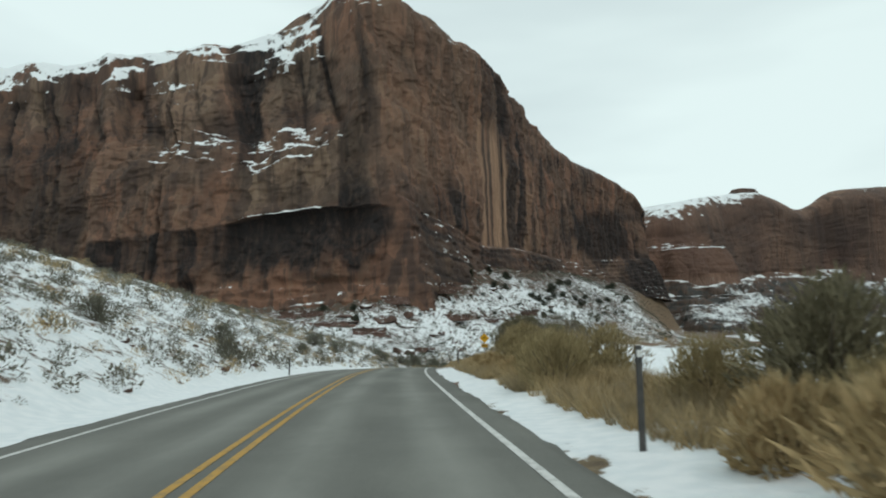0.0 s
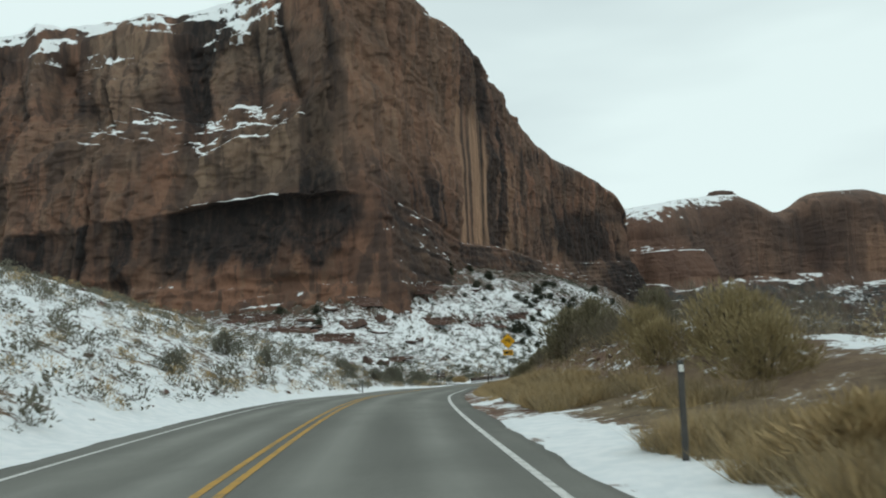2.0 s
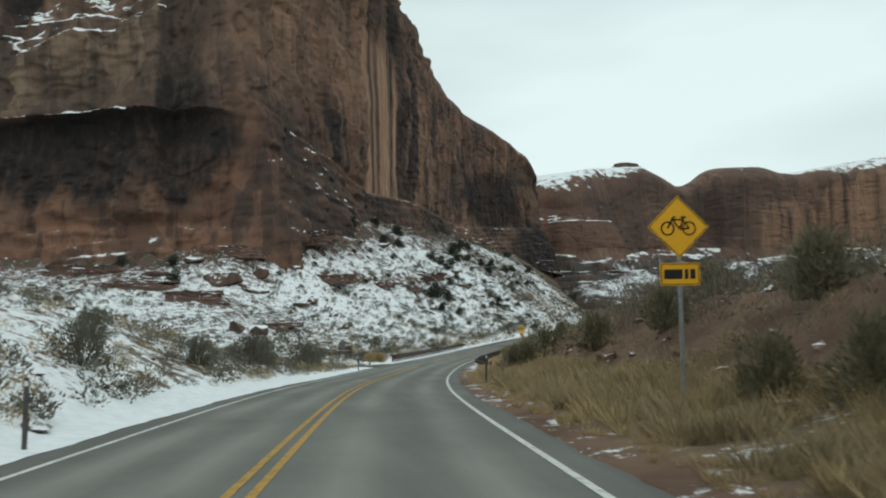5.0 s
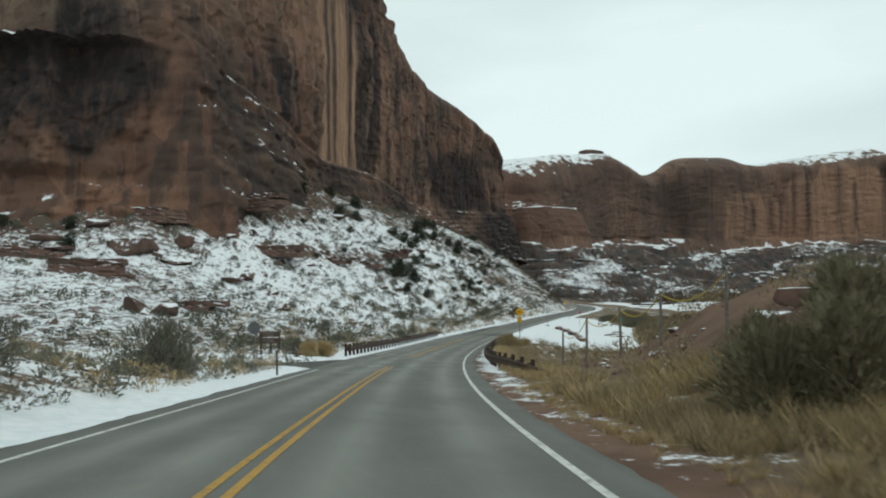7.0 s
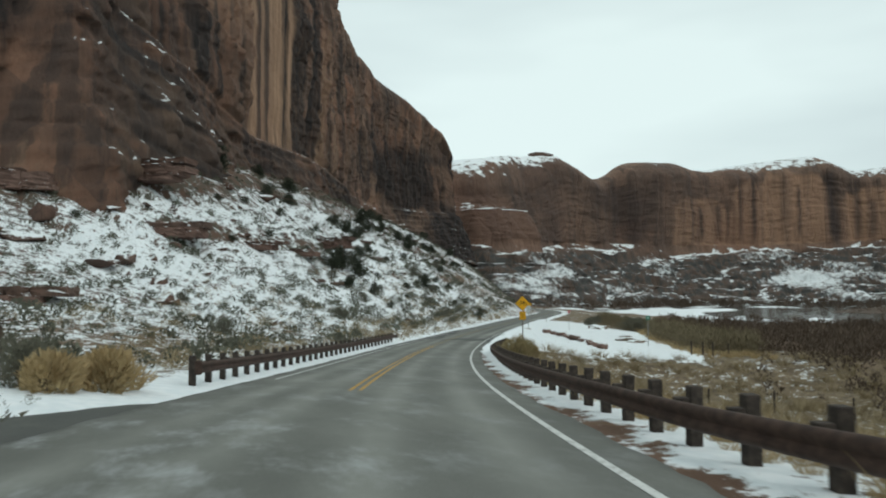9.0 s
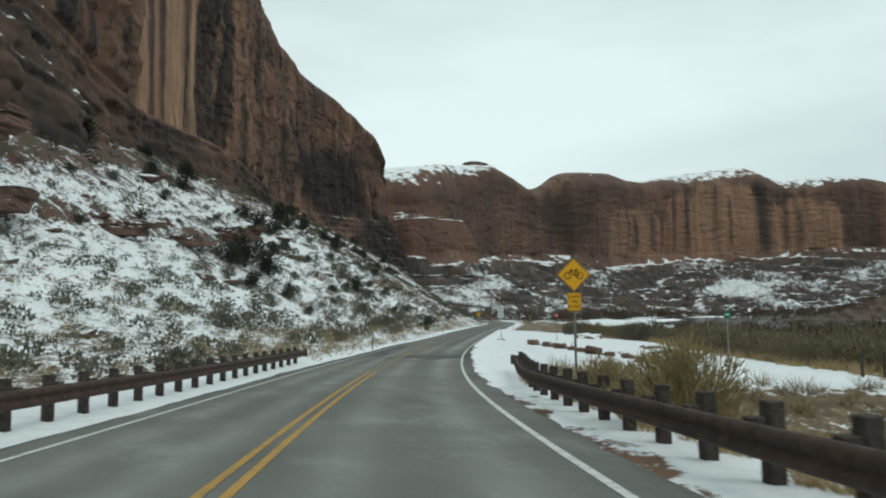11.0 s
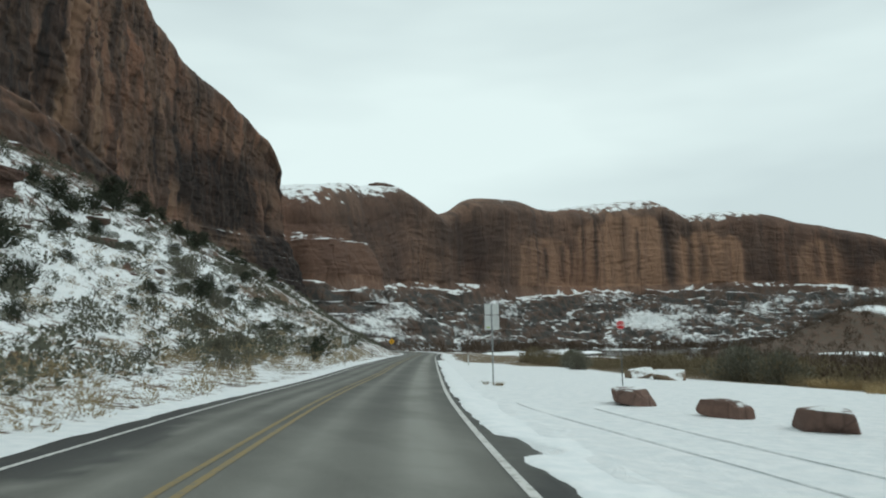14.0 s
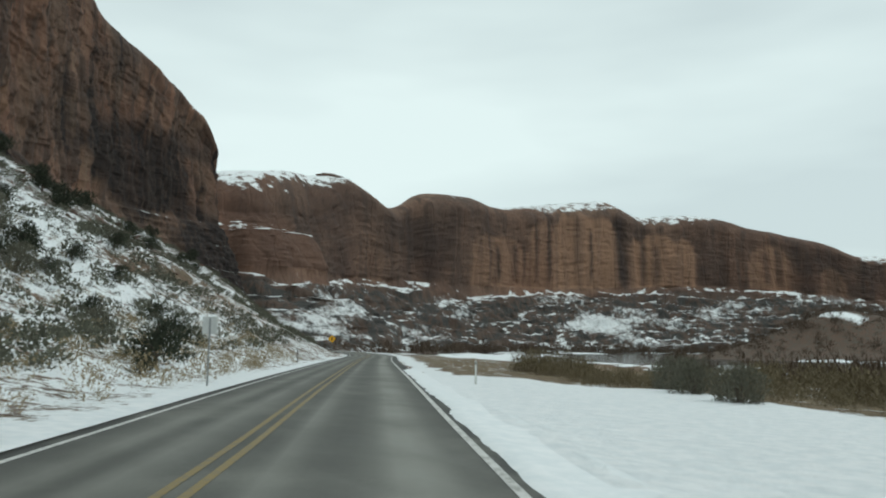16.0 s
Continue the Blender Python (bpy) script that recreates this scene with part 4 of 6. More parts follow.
    smooth_tan = 0.85 * left * sm(z, bench - 2, bench + 8) * sm(fbm(U * 0.06, z * 0.02, 3, 97), -0.4, 0.3) + left * caved * sm(z, lip + 1, lip + 4) * (1 - sm(z + 4 * broad, bench - 6, bench + 3)) + 0.5 * left * sm(fbm(U * 0.02, z * 0.03, 3, 86), -0.1, 0.5) * sm(z, lip, lip + 8)
    # blackens the recess under the lip: varnish, plus the overhang's shade put into colour
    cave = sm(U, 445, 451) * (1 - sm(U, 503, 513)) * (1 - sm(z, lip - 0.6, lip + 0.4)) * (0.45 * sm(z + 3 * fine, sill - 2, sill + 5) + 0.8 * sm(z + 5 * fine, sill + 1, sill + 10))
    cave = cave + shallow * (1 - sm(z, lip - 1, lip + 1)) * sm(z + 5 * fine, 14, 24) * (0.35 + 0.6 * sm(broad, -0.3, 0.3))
    streaks = (0.75 * (1 - sm(broad, -0.75, -0.2)) + 0.3 * sm(fine, 0.5, 1.0)) * wall_on
    joints = 0.7 * sm(-crack, 0.3, 1.4) * wall_on + 0.6 * pillars * (1 - sm(np.abs(value_noise(U * 0.085 + bend, z * 0.006, 63)), 0.0, 0.16))
    recess = (1 - sm(U, 380, 388)) * sm(fbm(U * 0.05, z * 0.02, 3, 87), -0.55, 0.1)
    edge = high * (0.55 * band(v, 602.3, 605, 0.8) + 0.55 * band(v, 608.2, 611, 0.8) + 0.95 * band(v, 628.5, 641, 1.2) * (0.6 + 0.4 * sm(fine, -0.6, 0.2)) + 0.7 * band(v, 645, 653, 2) + 0.75 * band(v, 663, 674, 2))
    blot = sm(U, 770, 800) * sm(fbm(U * 0.022, z * 0.03, 3, 88), -0.25, 0.35) * (1 - sm(z, 78, 96))
    strata = low * apron * (0.66 + 0.4 * value_noise(U * 0.03, (wall - z) * 0.7, 89))
    upper = 0.35 * sm(fbm(U * 0.03, z * 0.03, 3, 92), 0.0, 0.6) * sm(z, bench, bench + 8)
    varnish_shade = 1.15 * cave + 0.8 * streaks * (0.55 + 0.45 * w) + joints + 0.6 * recess * (1 - 0.6 * sm(z, 78, 90)) + edge * wall_on + 0.9 * blot + strata + upper
    corner = band(U, 470, 592, 8) * wall_on
    varnish_shade = varnish_shade * (1 - 0.45 * band(U, 515, 595, 8) * sm(z, 58, 72)) + 0.42 * corner * (1 - sm(z + 6 * broad, 46, 60))
    rust = 0.6 * left * (sm(U, 440, 456) * (1 - sm(z + 3 * broad, sill + 3, sill + 11))) + band(U, 522, 552, 5) * band(z, 43, 60, 4) * sm(fine, -0.3, 0.5) + band(U, 486, 498, 3) * band(z, 20, 30, 2)
    rust = rust + 0.8 * band(U, 364, 374, 3) * band(z, 66, 88, 5) + 0.6 * sm(fbm(U * 0.03, z * 0.025, 3, 95), 0.2, 0.7) * wall_on + 0.8 * band(U, 512, 522, 3) * sm(fine, -0.2, 0.4) + 0.7 * low * band(U, 515, 600, 10) * sm(fbm(U * 0.06, z * 0.08, 2, 96), 0.0, 0.4)
    cluster = (0.8 + 0.5 * band(U, 455, 480, 4)) * benched * band(z, bl[:, :1] - 8, bl[:, :1] + 9, 2) * sm(fbm(U * 0.045, z * 0.03, 3, 98), -0.35, 0.15)
    shelf = caved * band(z, lip - 0.4, lip + 1.2, 0.6) * band(U, 452, 484, 4)
    crest = sm(f, 0.97, 1.03) * sm(fbm(U * 0.05, z * 0.10, 3, 101), -0.5, 0.2) * (1 - 0.5 * w)
    bare = 0.55 * sm(z, wall - 1, wall + 1) * (1 - np.clip(0.85 * cluster + 1.3 * shelf + crest, 0, 1)) + low * (0.42 + 0.15 * sm(U, 700, 780) - 0.3 * sm(fbm(U * 0.05, z * 0.12, 3, 99), 0.0, 0.5)) - 0.02 * crest - 0.16 * sm(f, 0.98, 1.06) * (1 - w) - 0.10 * left * sm(z, bench + 8, bench + 20)
    for key, val in (("pale", pale), ("varnish_shade", varnish_shade), ("rust", rust), ("tan", smooth_tan), ("bare", bare)):
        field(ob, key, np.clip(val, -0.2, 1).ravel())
    return ob


near_cliff()

far_sheer = np.clip((FP[:, 0] - 300) / 60, 0.15, 1) * np.where(np.arange(len(FP)) < 200, 1, 1)
far_sheer = np.where(FP[:, 1] < 0, 1, far_sheer)
far, cx, cu, cf, cz = build_cliff("cliff_far", FP, 9, far_sheer, (95, 68, 1.0), (34, 3.0), (70, 46), MAT["far_cliff"], 1.6, 70, (0.35, 0.94), (70, 110, 44), ((0.55, 10.0, 0.0),), 0.35, 0.28, ((222, 70, 292, 74, 13.0),), 0.3,
                              "long reddish sandstone cliff with pale streaks and snowy domed top")
stripe = 0.9 * value_noise(cu * 0.028, cz * 0.004, 15) + 0.8 * value_noise(cu * 0.10, cz * 0.008, 16) + 0.5 * value_noise(cu * 0.3, cz * 0.012, 14)
panel, gap = 0.0 * cx, 0.0 * cx
for xa, xb, head, share in ((512, 606, 110, 0.8), (608, 646, 134, 0.9), (645, 738, 149, 0.95), (753, 838, 127, 1.0), (896, 938, 116, 0.9), (965, 992, 88, 0.6), (1050, 1100, 84, 0.6)):
    mid_, half_ = (xa + xb) / 2, (xb - xa) / 2
    arched = head - 16 * np.clip(np.abs(cx - mid_) / half_, 0, 1) ** 4 + 5 * value_noise(cu * 0.09, cu * 0, 17)
    panel = np.maximum(panel, share * band(cx, xa, xb, 3.5) * sm(cf, -0.02, 0.03) * (1 - sm(cz, arched - 4, arched + 4)))
for at_, wide_, tall_ in ((616, 2.4, 140), (636, 2.2, 150), (560, 2.5, 100), (585, 4.0, 104), (600, 2.0, 108), (741, 6.0, 150), (700, 1.6, 130), (775, 2.0, 120), (790, 2.2, 115), (915, 2.5, 112), (928, 2.0, 116)):
    gap = np.maximum(gap, np.exp(-(((cx - at_) / wide_) ** 2)) * (1 - sm(cz, tall_ - 6, tall_ + 6)) * sm(cf, 0.0, 0.25))
dome_snow = sm(fbm(cu * 0.012, cf * 2.0, 2, 100), -0.1, 0.3)
field(far, "bare", (0.25 * (1 - sm(cf, -0.03, 0.0)) + 0.40 * sm(cf, -0.01, 0.02) * (1 - sm(cf, 0.98, 1.1)) * (1 - np.exp(-(((cz - 74) / 5) ** 2)) * (1 - sm(cx, 300, 320))) + 0.40 * sm(cf, 1.0, 1.1) * (1 - sm(cf, 1.5, 1.62)) * sm(cx, 330, 370) * (1 - 0.7 * dome_snow) + 0.06 * sm(cf, 1.0, 1.15) * (1 - sm(cx, 340, 420))).ravel())
field(far, "rust", 0.5 * sm(fbm(cu * 0.01, cz * 0.02, 2, 97), 0.2, 0.7).ravel())
field(far, "rubble", (1 - sm(cf, -0.03, 0.0)).ravel())
field(far, "pale", np.clip(0.6 * panel * sm(stripe, -1.8, -0.6) * (1 - gap), 0, 1).ravel())
field(far, "varnish_shade", np.clip(0.75 * gap + 0.3 * panel * (1 - sm(stripe, -1.2, -0.7)) + 0.5 * (1 - panel) * sm(cf, 0.0, 0.05) * (1 - sm(cf, 0.9, 1.3)) * sm(fbm(cu * 0.02, cz * 0.012, 3, 103), -0.35, 0.35) + 0.25 * (1 - sm(cx, 430, 500)) * sm(fbm(cu * 0.012, cz * 0.02, 3, 99), -0.1, 0.5) * sm(cf, 0, 0.05), 0, 1).ravel())

def cap_rock():
    """The flat-topped knob on the snowy shoulder across the river."""
    me = far.data
    co = np.empty(len(me.vertices) * 3, np.float32)
    me.vertices.foreach_get("co", co)
    co = co.reshape(-1, 3)
    n = 34
    a = np.linspace(0, 2 * np.pi, n, endpoint=False)
    levels = ((-9, 1.15), (1.0, 1.0), (1.6, 0.86), (4.2, 0.9), (4.8, 0.8), (6.6, 0.84), (7.6, 0.62), (7.9, 0.0))
    base = co[np.argmin((co[:, 0] - 362) ** 2 + (co[:, 1] - 884) ** 2)]
    rows = []
    for k, (h, r) in enumerate(levels):
        rr = r * (1 + 0.16 * np.sin(3 * a + 1) + 0.1 * np.sin(7 * a + k))
        rows.append(np.stack([base[0] + 17 * rr * np.cos(a), base[1] + 10 * rr * np.sin(a), base[2] + h + 3.0 + 0 * a], 1))
    v = np.stack(rows, 1).reshape(-1, 3)
    m = len(levels)
    faces = [(i * m + j, ((i + 1) % n) * m + j, ((i + 1) % n) * m + j + 1, i * m + j + 1) for i in range(n) for j in range(m - 1)]
    ob = mesh_object("cap_rock", v, faces, MAT["far_cliff"])
    for key in ("pale", "varnish_shade", "rubble", "rust"):
        field(ob, key, np.zeros(len(v)))
    field(ob, "bare", np.full(len(v), 0.25))
    tagged(ob, "flat-topped red knob of rock on the snowy shoulder", "rock")


cap_rock()

# ---------- helpers for things ----------
rng = np.random.default_rng(7)


def at_ground(x, y):
    """Heights of the ground for arrays or single numbers."""
    xs, ys = np.atleast_1d(np.asarray(x, float)), np.atleast_1d(np.asarray(y, float))
    z = ground_height(xs, ys)
    return z if np.ndim(x) else float(z[0])


def heading(s):
    """Degrees about z that turn local +y along the road."""
    return math.degrees(math.atan2(-np.interp(s, RS, RT[:, 0]), np.interp(s, RS, RT[:, 1])))


def holder(name, x, y, z, turn=0.0, lean=0.0):
    ob = new(name)
    ob.empty_display_size = 0.2
    ob.matrix_world = pose(x, y, z, 0, lean, turn)
    return ob


def part(name, bm, material, parent, label="", smooth=False):
    me = bpy.data.meshes.new(name)
    bm.to_mesh(me)
    bm.free()
    me.materials.append(material)
    if smooth:
        me.polygons.foreach_set("use_smooth", np.ones(len(me.polygons), bool))
    ob = new(name, me)
    ob.parent = parent
    if label:
        ob["label"] = label
    return ob


def box(bm, x, y, z, dx, dy, dz, m=None, bevel=0.0):
    """A box with its centre at x, y, z and these sizes."""
    got = bmesh.ops.create_cube(bm, size=1.0, matrix=(m or Matrix()) @ Matrix.Translation((x, y, z)) @ Matrix.Diagonal((dx, dy, dz, 1)))
    if bevel:
        edges = list({e for v in got["verts"] for e in v.link_edges})
        bmesh.ops.bevel(bm, geom=edges, offset=bevel, segments=1, affect="EDGES")
    return bm


def tube(bm, a, b, ra, rb, sides=8):
    a, b = Vector(a), Vector(b)
    m = Matrix.Translation((a + b) / 2) @ (b - a).to_track_quat("Z", "Y").to_matrix().to_4x4()
    bmesh.ops.create_cone(bm, cap_ends=True, segments=sides, radius1=ra, radius2=rb, depth=(b - a).length, matrix=m)
    return bm


def plate(bm, outline, y, thick):
    """An upright plate in the local xz plane, from its outline."""
    front = [bm.verts.new((x, y, z)) for x, z in outline]
    rear = [bm.verts.new((x, y + thick, z)) for x, z in outline]
    bm.faces.new(front)
    bm.faces.new(rear[::-1])
    n = len(outline)
    for i in range(n):
        bm.faces.new((front[i], rear[i], rear[(i + 1) % n], front[(i + 1) % n]))
    bmesh.ops.recalc_face_normals(bm, faces=bm.faces)
    return bm


def round_rect(w, h, r, cx=0.0, cz=0.0, n=4):
    pts = []
    for sx, sz, a0 in ((1, -1, -90), (1, 1, 0), (-1, 1, 90), (-1, -1, 180)):
        for k in range(n + 1):
            a = radians(a0 + 90 * k / n)
            pts.append((cx + sx * (w / 2 - r) + r * math.cos(a), cz + sz * (h / 2 - r) + r * math.sin(a)))
    return pts


def regular(n, radius, cx, cz, turn=0.0):
    return [(cx + radius * math.cos(radians(turn + 360 * k / n)), cz + radius * math.sin(radians(turn + 360 * k / n))) for k in range(n)]


def lettering(text, size, x, y, z, material, parent, spacing=1.0):
    cu = bpy.data.curves.new("lettering", "FONT")
    cu.body, cu.size, cu.align_x, cu.align_y, cu.extrude, cu.space_character = text, size, "CENTER", "CENTER", 0.002, spacing
    tmp = new("lettering_curve", cu)
    me = bpy.data.meshes.new_from_object(tmp.evaluated_get(bpy.context.evaluated_depsgraph_get()))
    bpy.data.objects.remove(tmp)
    bpy.data.curves.remove(cu)
    me.materials.clear()
    me.materials.append(material)
    ob = new("lettering", me)
    ob.parent = parent
    ob.matrix_basis = pose(x, y, z, 90, 0, 0)
    return ob


# ---------- plants ----------
def leaf_tris(n, width, height, leaf, up=0.5, hollow=0.35, slim=0.3, seed=0, flat_base=True):
    """Many small slim leaves that fill a rough dome, as arrays of triangle corners."""
    g = np.random.default_rng(seed)
    a, cz = g.uniform(0, 2 * np.pi, n), g.uniform(0.0, 1.0, n)
    rad = hollow + (1 - hollow) * g.uniform(0, 1, n) ** 0.5
    lobes = 1 + 0.28 * np.sin(a * 3 + seed) + 0.2 * np.sin(a * 5 + 2.1 * seed) + 0.22 * np.sin(cz * 7 + a * 2 + seed)
    ring = np.sqrt(np.clip(1 - (cz * 1.0) ** 2, 0, 1)) * (0.55 + 0.45 * np.minimum(1, cz * 3 + 0.3))
    p = np.stack([np.cos(a) * ring * rad * lobes * width / 2, np.sin(a) * ring * rad * lobes * width / 2, cz * height * (0.75 + 0.25 * lobes) * (0.5 + 0.5 * rad)], 1)
    d = p / np.array([width / 2, width / 2, height]) + g.normal(0, 0.35, (n, 3))
    d[:, 2] += up
    d /= np.linalg.norm(d, axis=1)[:, None]
    side = np.cross(d, g.normal(0, 1, (n, 3)))
    side /= np.linalg.norm(side, axis=1)[:, None] + 1e-9
    ln = leaf * g.uniform(0.6, 1.4, n)[:, None]
    return np.stack([p - side * ln * slim / 2, p + side * ln * slim / 2, p + d * ln], 1)


def blade_tris(n, width, height, seed=0, droop=0.35):
    """A tuft of long grass blades."""
    g = np.random.default_rng(seed)
    a, r = g.uniform(0, 2 * np.pi, n), g.uniform(0, 1, n) ** 0.5
    base = np.stack([np.cos(a) * r * width * 0.25, np.sin(a) * r * width * 0.25, np.zeros(n)], 1)
    lean = g.normal(0, droop, (n, 2)) + np.stack([np.cos(a), np.sin(a)], 1) * 0.35
    h = height * g.uniform(0.55, 1.1, n)
    tip = base + np.stack([lean[:, 0] * h, lean[:, 1] * h, h], 1)
    side = np.stack([-np.sin(a * 3), np.cos(a * 3), np.zeros(n)], 1) * (0.005 + 0.009 * g.uniform(0, 1, n))[:, None] * max(1.0, height)
    return np.stack([base - side, base + side, tip], 1)


def from_tris(name, tris, material, parent=None, label=""):
    v = tris.reshape(-1, 3)
    return mesh_object(name, v, np.arange(len(v)).reshape(-1, 3), material, parent, smooth=False, label=label)


def scatter(templates, x, y, z, scale, sink=0.03):
    """Copies of triangle templates at many places, as one array."""
    out = []
    for i in range(len(x)):
        t = templates[i % len(templates)]
        c, s_ = math.cos(i * 2.4), math.sin(i * 2.4)
        turn = np.array([[c, s_, 0], [-s_, c, 0], [0, 0, 1]])
        out.append((t * scale[i]) @ turn + np.array([x[i], y[i], z[i] - sink * scale[i]]))
    return np.concatenate(out)


def shrub(name, kind, width, height, leaves, seed, label, category="shrub", stems=9):
    """A shrub with bare stems and a crown of small leaves, built at the origin."""
    ob = holder(name, 0, 0, 0)
    bm = bmesh.new()
    g = random.Random(seed)
    for k in range(stems):
        a = g.uniform(0, 6.28)
        w, h = width * g.uniform(0.12, 0.38), height * g.uniform(0.5, 0.85)
        mid = (math.cos(a) * w * 0.45, math.sin(a) * w * 0.45, h * 0.5)
        tube(bm, (math.cos(a) * 0.05, math.sin(a) * 0.05, -0.1), mid, 0.022 * height, 0.014 * height, 5)
        tube(bm, mid, (math.cos(a + 0.3) * w, math.sin(a + 0.3) * w, h), 0.014 * height, 0.006 * height, 5)
    part("woody_base", bm, MAT["bark"], ob)
    leaf = {"sage": 0.125, "rabbit": 0.15, "greasewood": 0.15, "straw": 0.2}[kind] * (0.7 + 0.3 * height)
    tris = leaf_tris(leaves, width, height, leaf, 0.6 if kind != "rabbit" else 0.8, 0.3, 0.26 if kind != "rabbit" else 0.17, seed)
    from_tris("foliage", tris, MAT[kind], ob)
    return tagged(ob, label, category)


def juniper(seed, width, height, leaves, label):
    ob = holder("juniper_tree", 0, 0, 0)
    g = random.Random(seed)
    bm = bmesh.new()
    top = (g.uniform(-0.2, 0.2), g.uniform(-0.2, 0.2), height * 0.75)
    tube(bm, (0, 0, -0.3), (top[0] * 0.4, top[1] * 0.4, height * 0.4), 0.09 * height / 2, 0.06 * height / 2, 7)
    tube(bm, (top[0] * 0.4, top[1] * 0.4, height * 0.4), top, 0.06 * height / 2, 0.02 * height / 2, 6)
    for k in range(7):
        a, z = g.uniform(0, 6.28), height * g.uniform(0.15, 0.6)
        tube(bm, (0, 0, z), (math.cos(a) * width * 0.35, math.sin(a) * width * 0.35, z + height * 0.2), 0.02 * height, 0.006 * height, 5)
    part("trunk", bm, MAT["bark"], ob)
    clumps = []
    for k in range(9):
        a, r = g.uniform(0, 6.28), width * g.uniform(0.0, 0.32)
        c = leaf_tris(leaves // 9, width * g.uniform(0.4, 0.62), height * g.uniform(0.32, 0.5), 0.16 * height / 2, 0.4, 0.25, 0.4, seed * 31 + k)
        clumps.append(c + np.array([math.cos(a) * r, math.sin(a) * r, height * g.uniform(0.04, 0.55)]))
    from_tris("crown", np.concatenate(clumps), MAT["juniper"], ob)
    return tagged(ob, label, "tree", "junipers on the rubble slope")


def put(proto, x, y, scale, turn, first):
    """The prototype itself at its first place, copies after that."""
    m = pose(x, y, at_ground(x, y) - 0.05 * scale, 0, 0, turn)
    if first:
        proto.scale = (scale,) * 3
        proto.matrix_basis = m @ Matrix.Diagonal((scale, scale, scale, 1))
        return proto
    ob = copy_thing(proto, m)
    ob.matrix_basis = m @ Matrix.Diagonal((scale, scale, scale, 1))
    return ob


def plant_row(proto, spots, spin=1.7):
    """spots: distance along the road, sideways place, size."""
    for i, (s, lat, size) in enumerate(spots):
        x, y, _ = road_point(s, lat)
        put(proto, float(x), float(y), size, 57.3 * spin * i, i == 0)


plant_row(shrub("rabbitbrush", "rabbit", 2.3, 1.5, 4200, 3, "rounded tan-green rabbitbrush with wispy stems on the snowy verge"),
          [(20.5, 4.7, 1.0), (23.5, 7.0, 0.6), (31, 7.4, 0.95), (35.5, 6.6, 0.9), (37.5, 8.8, 1.0), (42.5, 7.2, 0.8), (45, 8.9, 1.0), (17, 7.6, 0.6), (50, 7.8, 0.9), (54, 9.0, 1.2),
           (24.5, 5.6, 0.9), (27, 5.9, 1.0), (26, 7.6, 1.1), (29, 6.4, 0.8), (7.0, 5.2, 0.75), (12.5, 5.6, 0.75), (57, 8.0, 0.9), (62, 9.0, 0.9), (187, 4.6, 0.95), (189.5, 5.2, 0.8), (191.5, 4.5, 0.7)])
plant_row(shrub("greasewood", "greasewood", 2.1, 2.0, 3600, 5, "tall dark olive greasewood bush with bare lower stems"),
          [(10.5, 6.6, 1.0), (13.5, 7.8, 0.85), (79.5, 8.6, 1.45), (82, 9.2, 1.35), (77.5, 9.8, 1.1), (91.5, 6.4, 0.65), (94, 6.1, 0.55), (122.4, 5.5, 0.72), (121.6, 6.1, 0.8), (124, 6.0, 0.7), (123.2, 7.2, 0.85), (46, 9.8, 0.9), (90, 8.8, 0.9), (93, 10.4, 1.0), (98, 9.5, 0.8), (105, 8.4, 0.7), (66, 10.5, 0.8), (71, 9.5, 0.75), (113, 8.0, 0.8), (126, 8.6, 0.6), (109, 11.5, 0.8)])
plant_row(shrub("big_sagebrush", "sage", 2.4, 1.6, 3400, 9, "large grey-green sagebrush on the snowy roadside bank"),
          [(124.5, -9.4, 1.1), (128, -10.0, 1.0), (138.5, -9.4, 1.3), (141, -10.2, 0.9), (80, -12.2, 0.9), (84, -11.0, 0.7), (105, -9.6, 0.8), (115, -9.2, 0.8), (110, -11.5, 0.7), (33, -12.5, 0.7), (42, -9.0, 0.7), (46, -10.5, 0.8), (66, -9.6, 0.6),
           (160.5, -9.5, 0.7), (148, -12.5, 0.8), (152, -15.5, 0.75), (279, 12.4, 0.8), (284, 13.0, 0.9), (288, 13.8, 0.95), (265, 19.0, 1.25), (268.5, 20.5, 1.3), (262.5, 20.0, 1.1), (231, -17.2, 0.9), (237, -9.4, 0.6), (229, -11, 0.6), (205, -19.8, 1.0), (215, -28.8, 0.6), (254, -21.2, 0.8), (262, -29.4, 0.9), (309, -27.3, 1.6), (301, -21.2, 1.1), (338, -28.9, 1.2), (266, -9.2, 0.55), (270, -12, 0.7), (260, -8.8, 0.6), (278, -13, 0.8), (295, -14, 0.8), (286, -18, 0.9)])
plant_row(shrub("dry_brush", "straw", 1.5, 0.95, 2200, 12, "straw-coloured dry brush beside the road"),
          [(161, -7.7, 1.0), (159.6, -8.4, 0.9), (163, -8.8, 0.8), (7.6, 4.2, 0.9), (5.6, 4.5, 1.2), (23, 4.9, 0.8), (28, 4.9, 0.8), (25.5, 4.6, 0.6), (36, 4.9, 0.9), (33, 4.4, 0.7), (200, 6.2, 0.8), (42, 4.8, 0.8)])

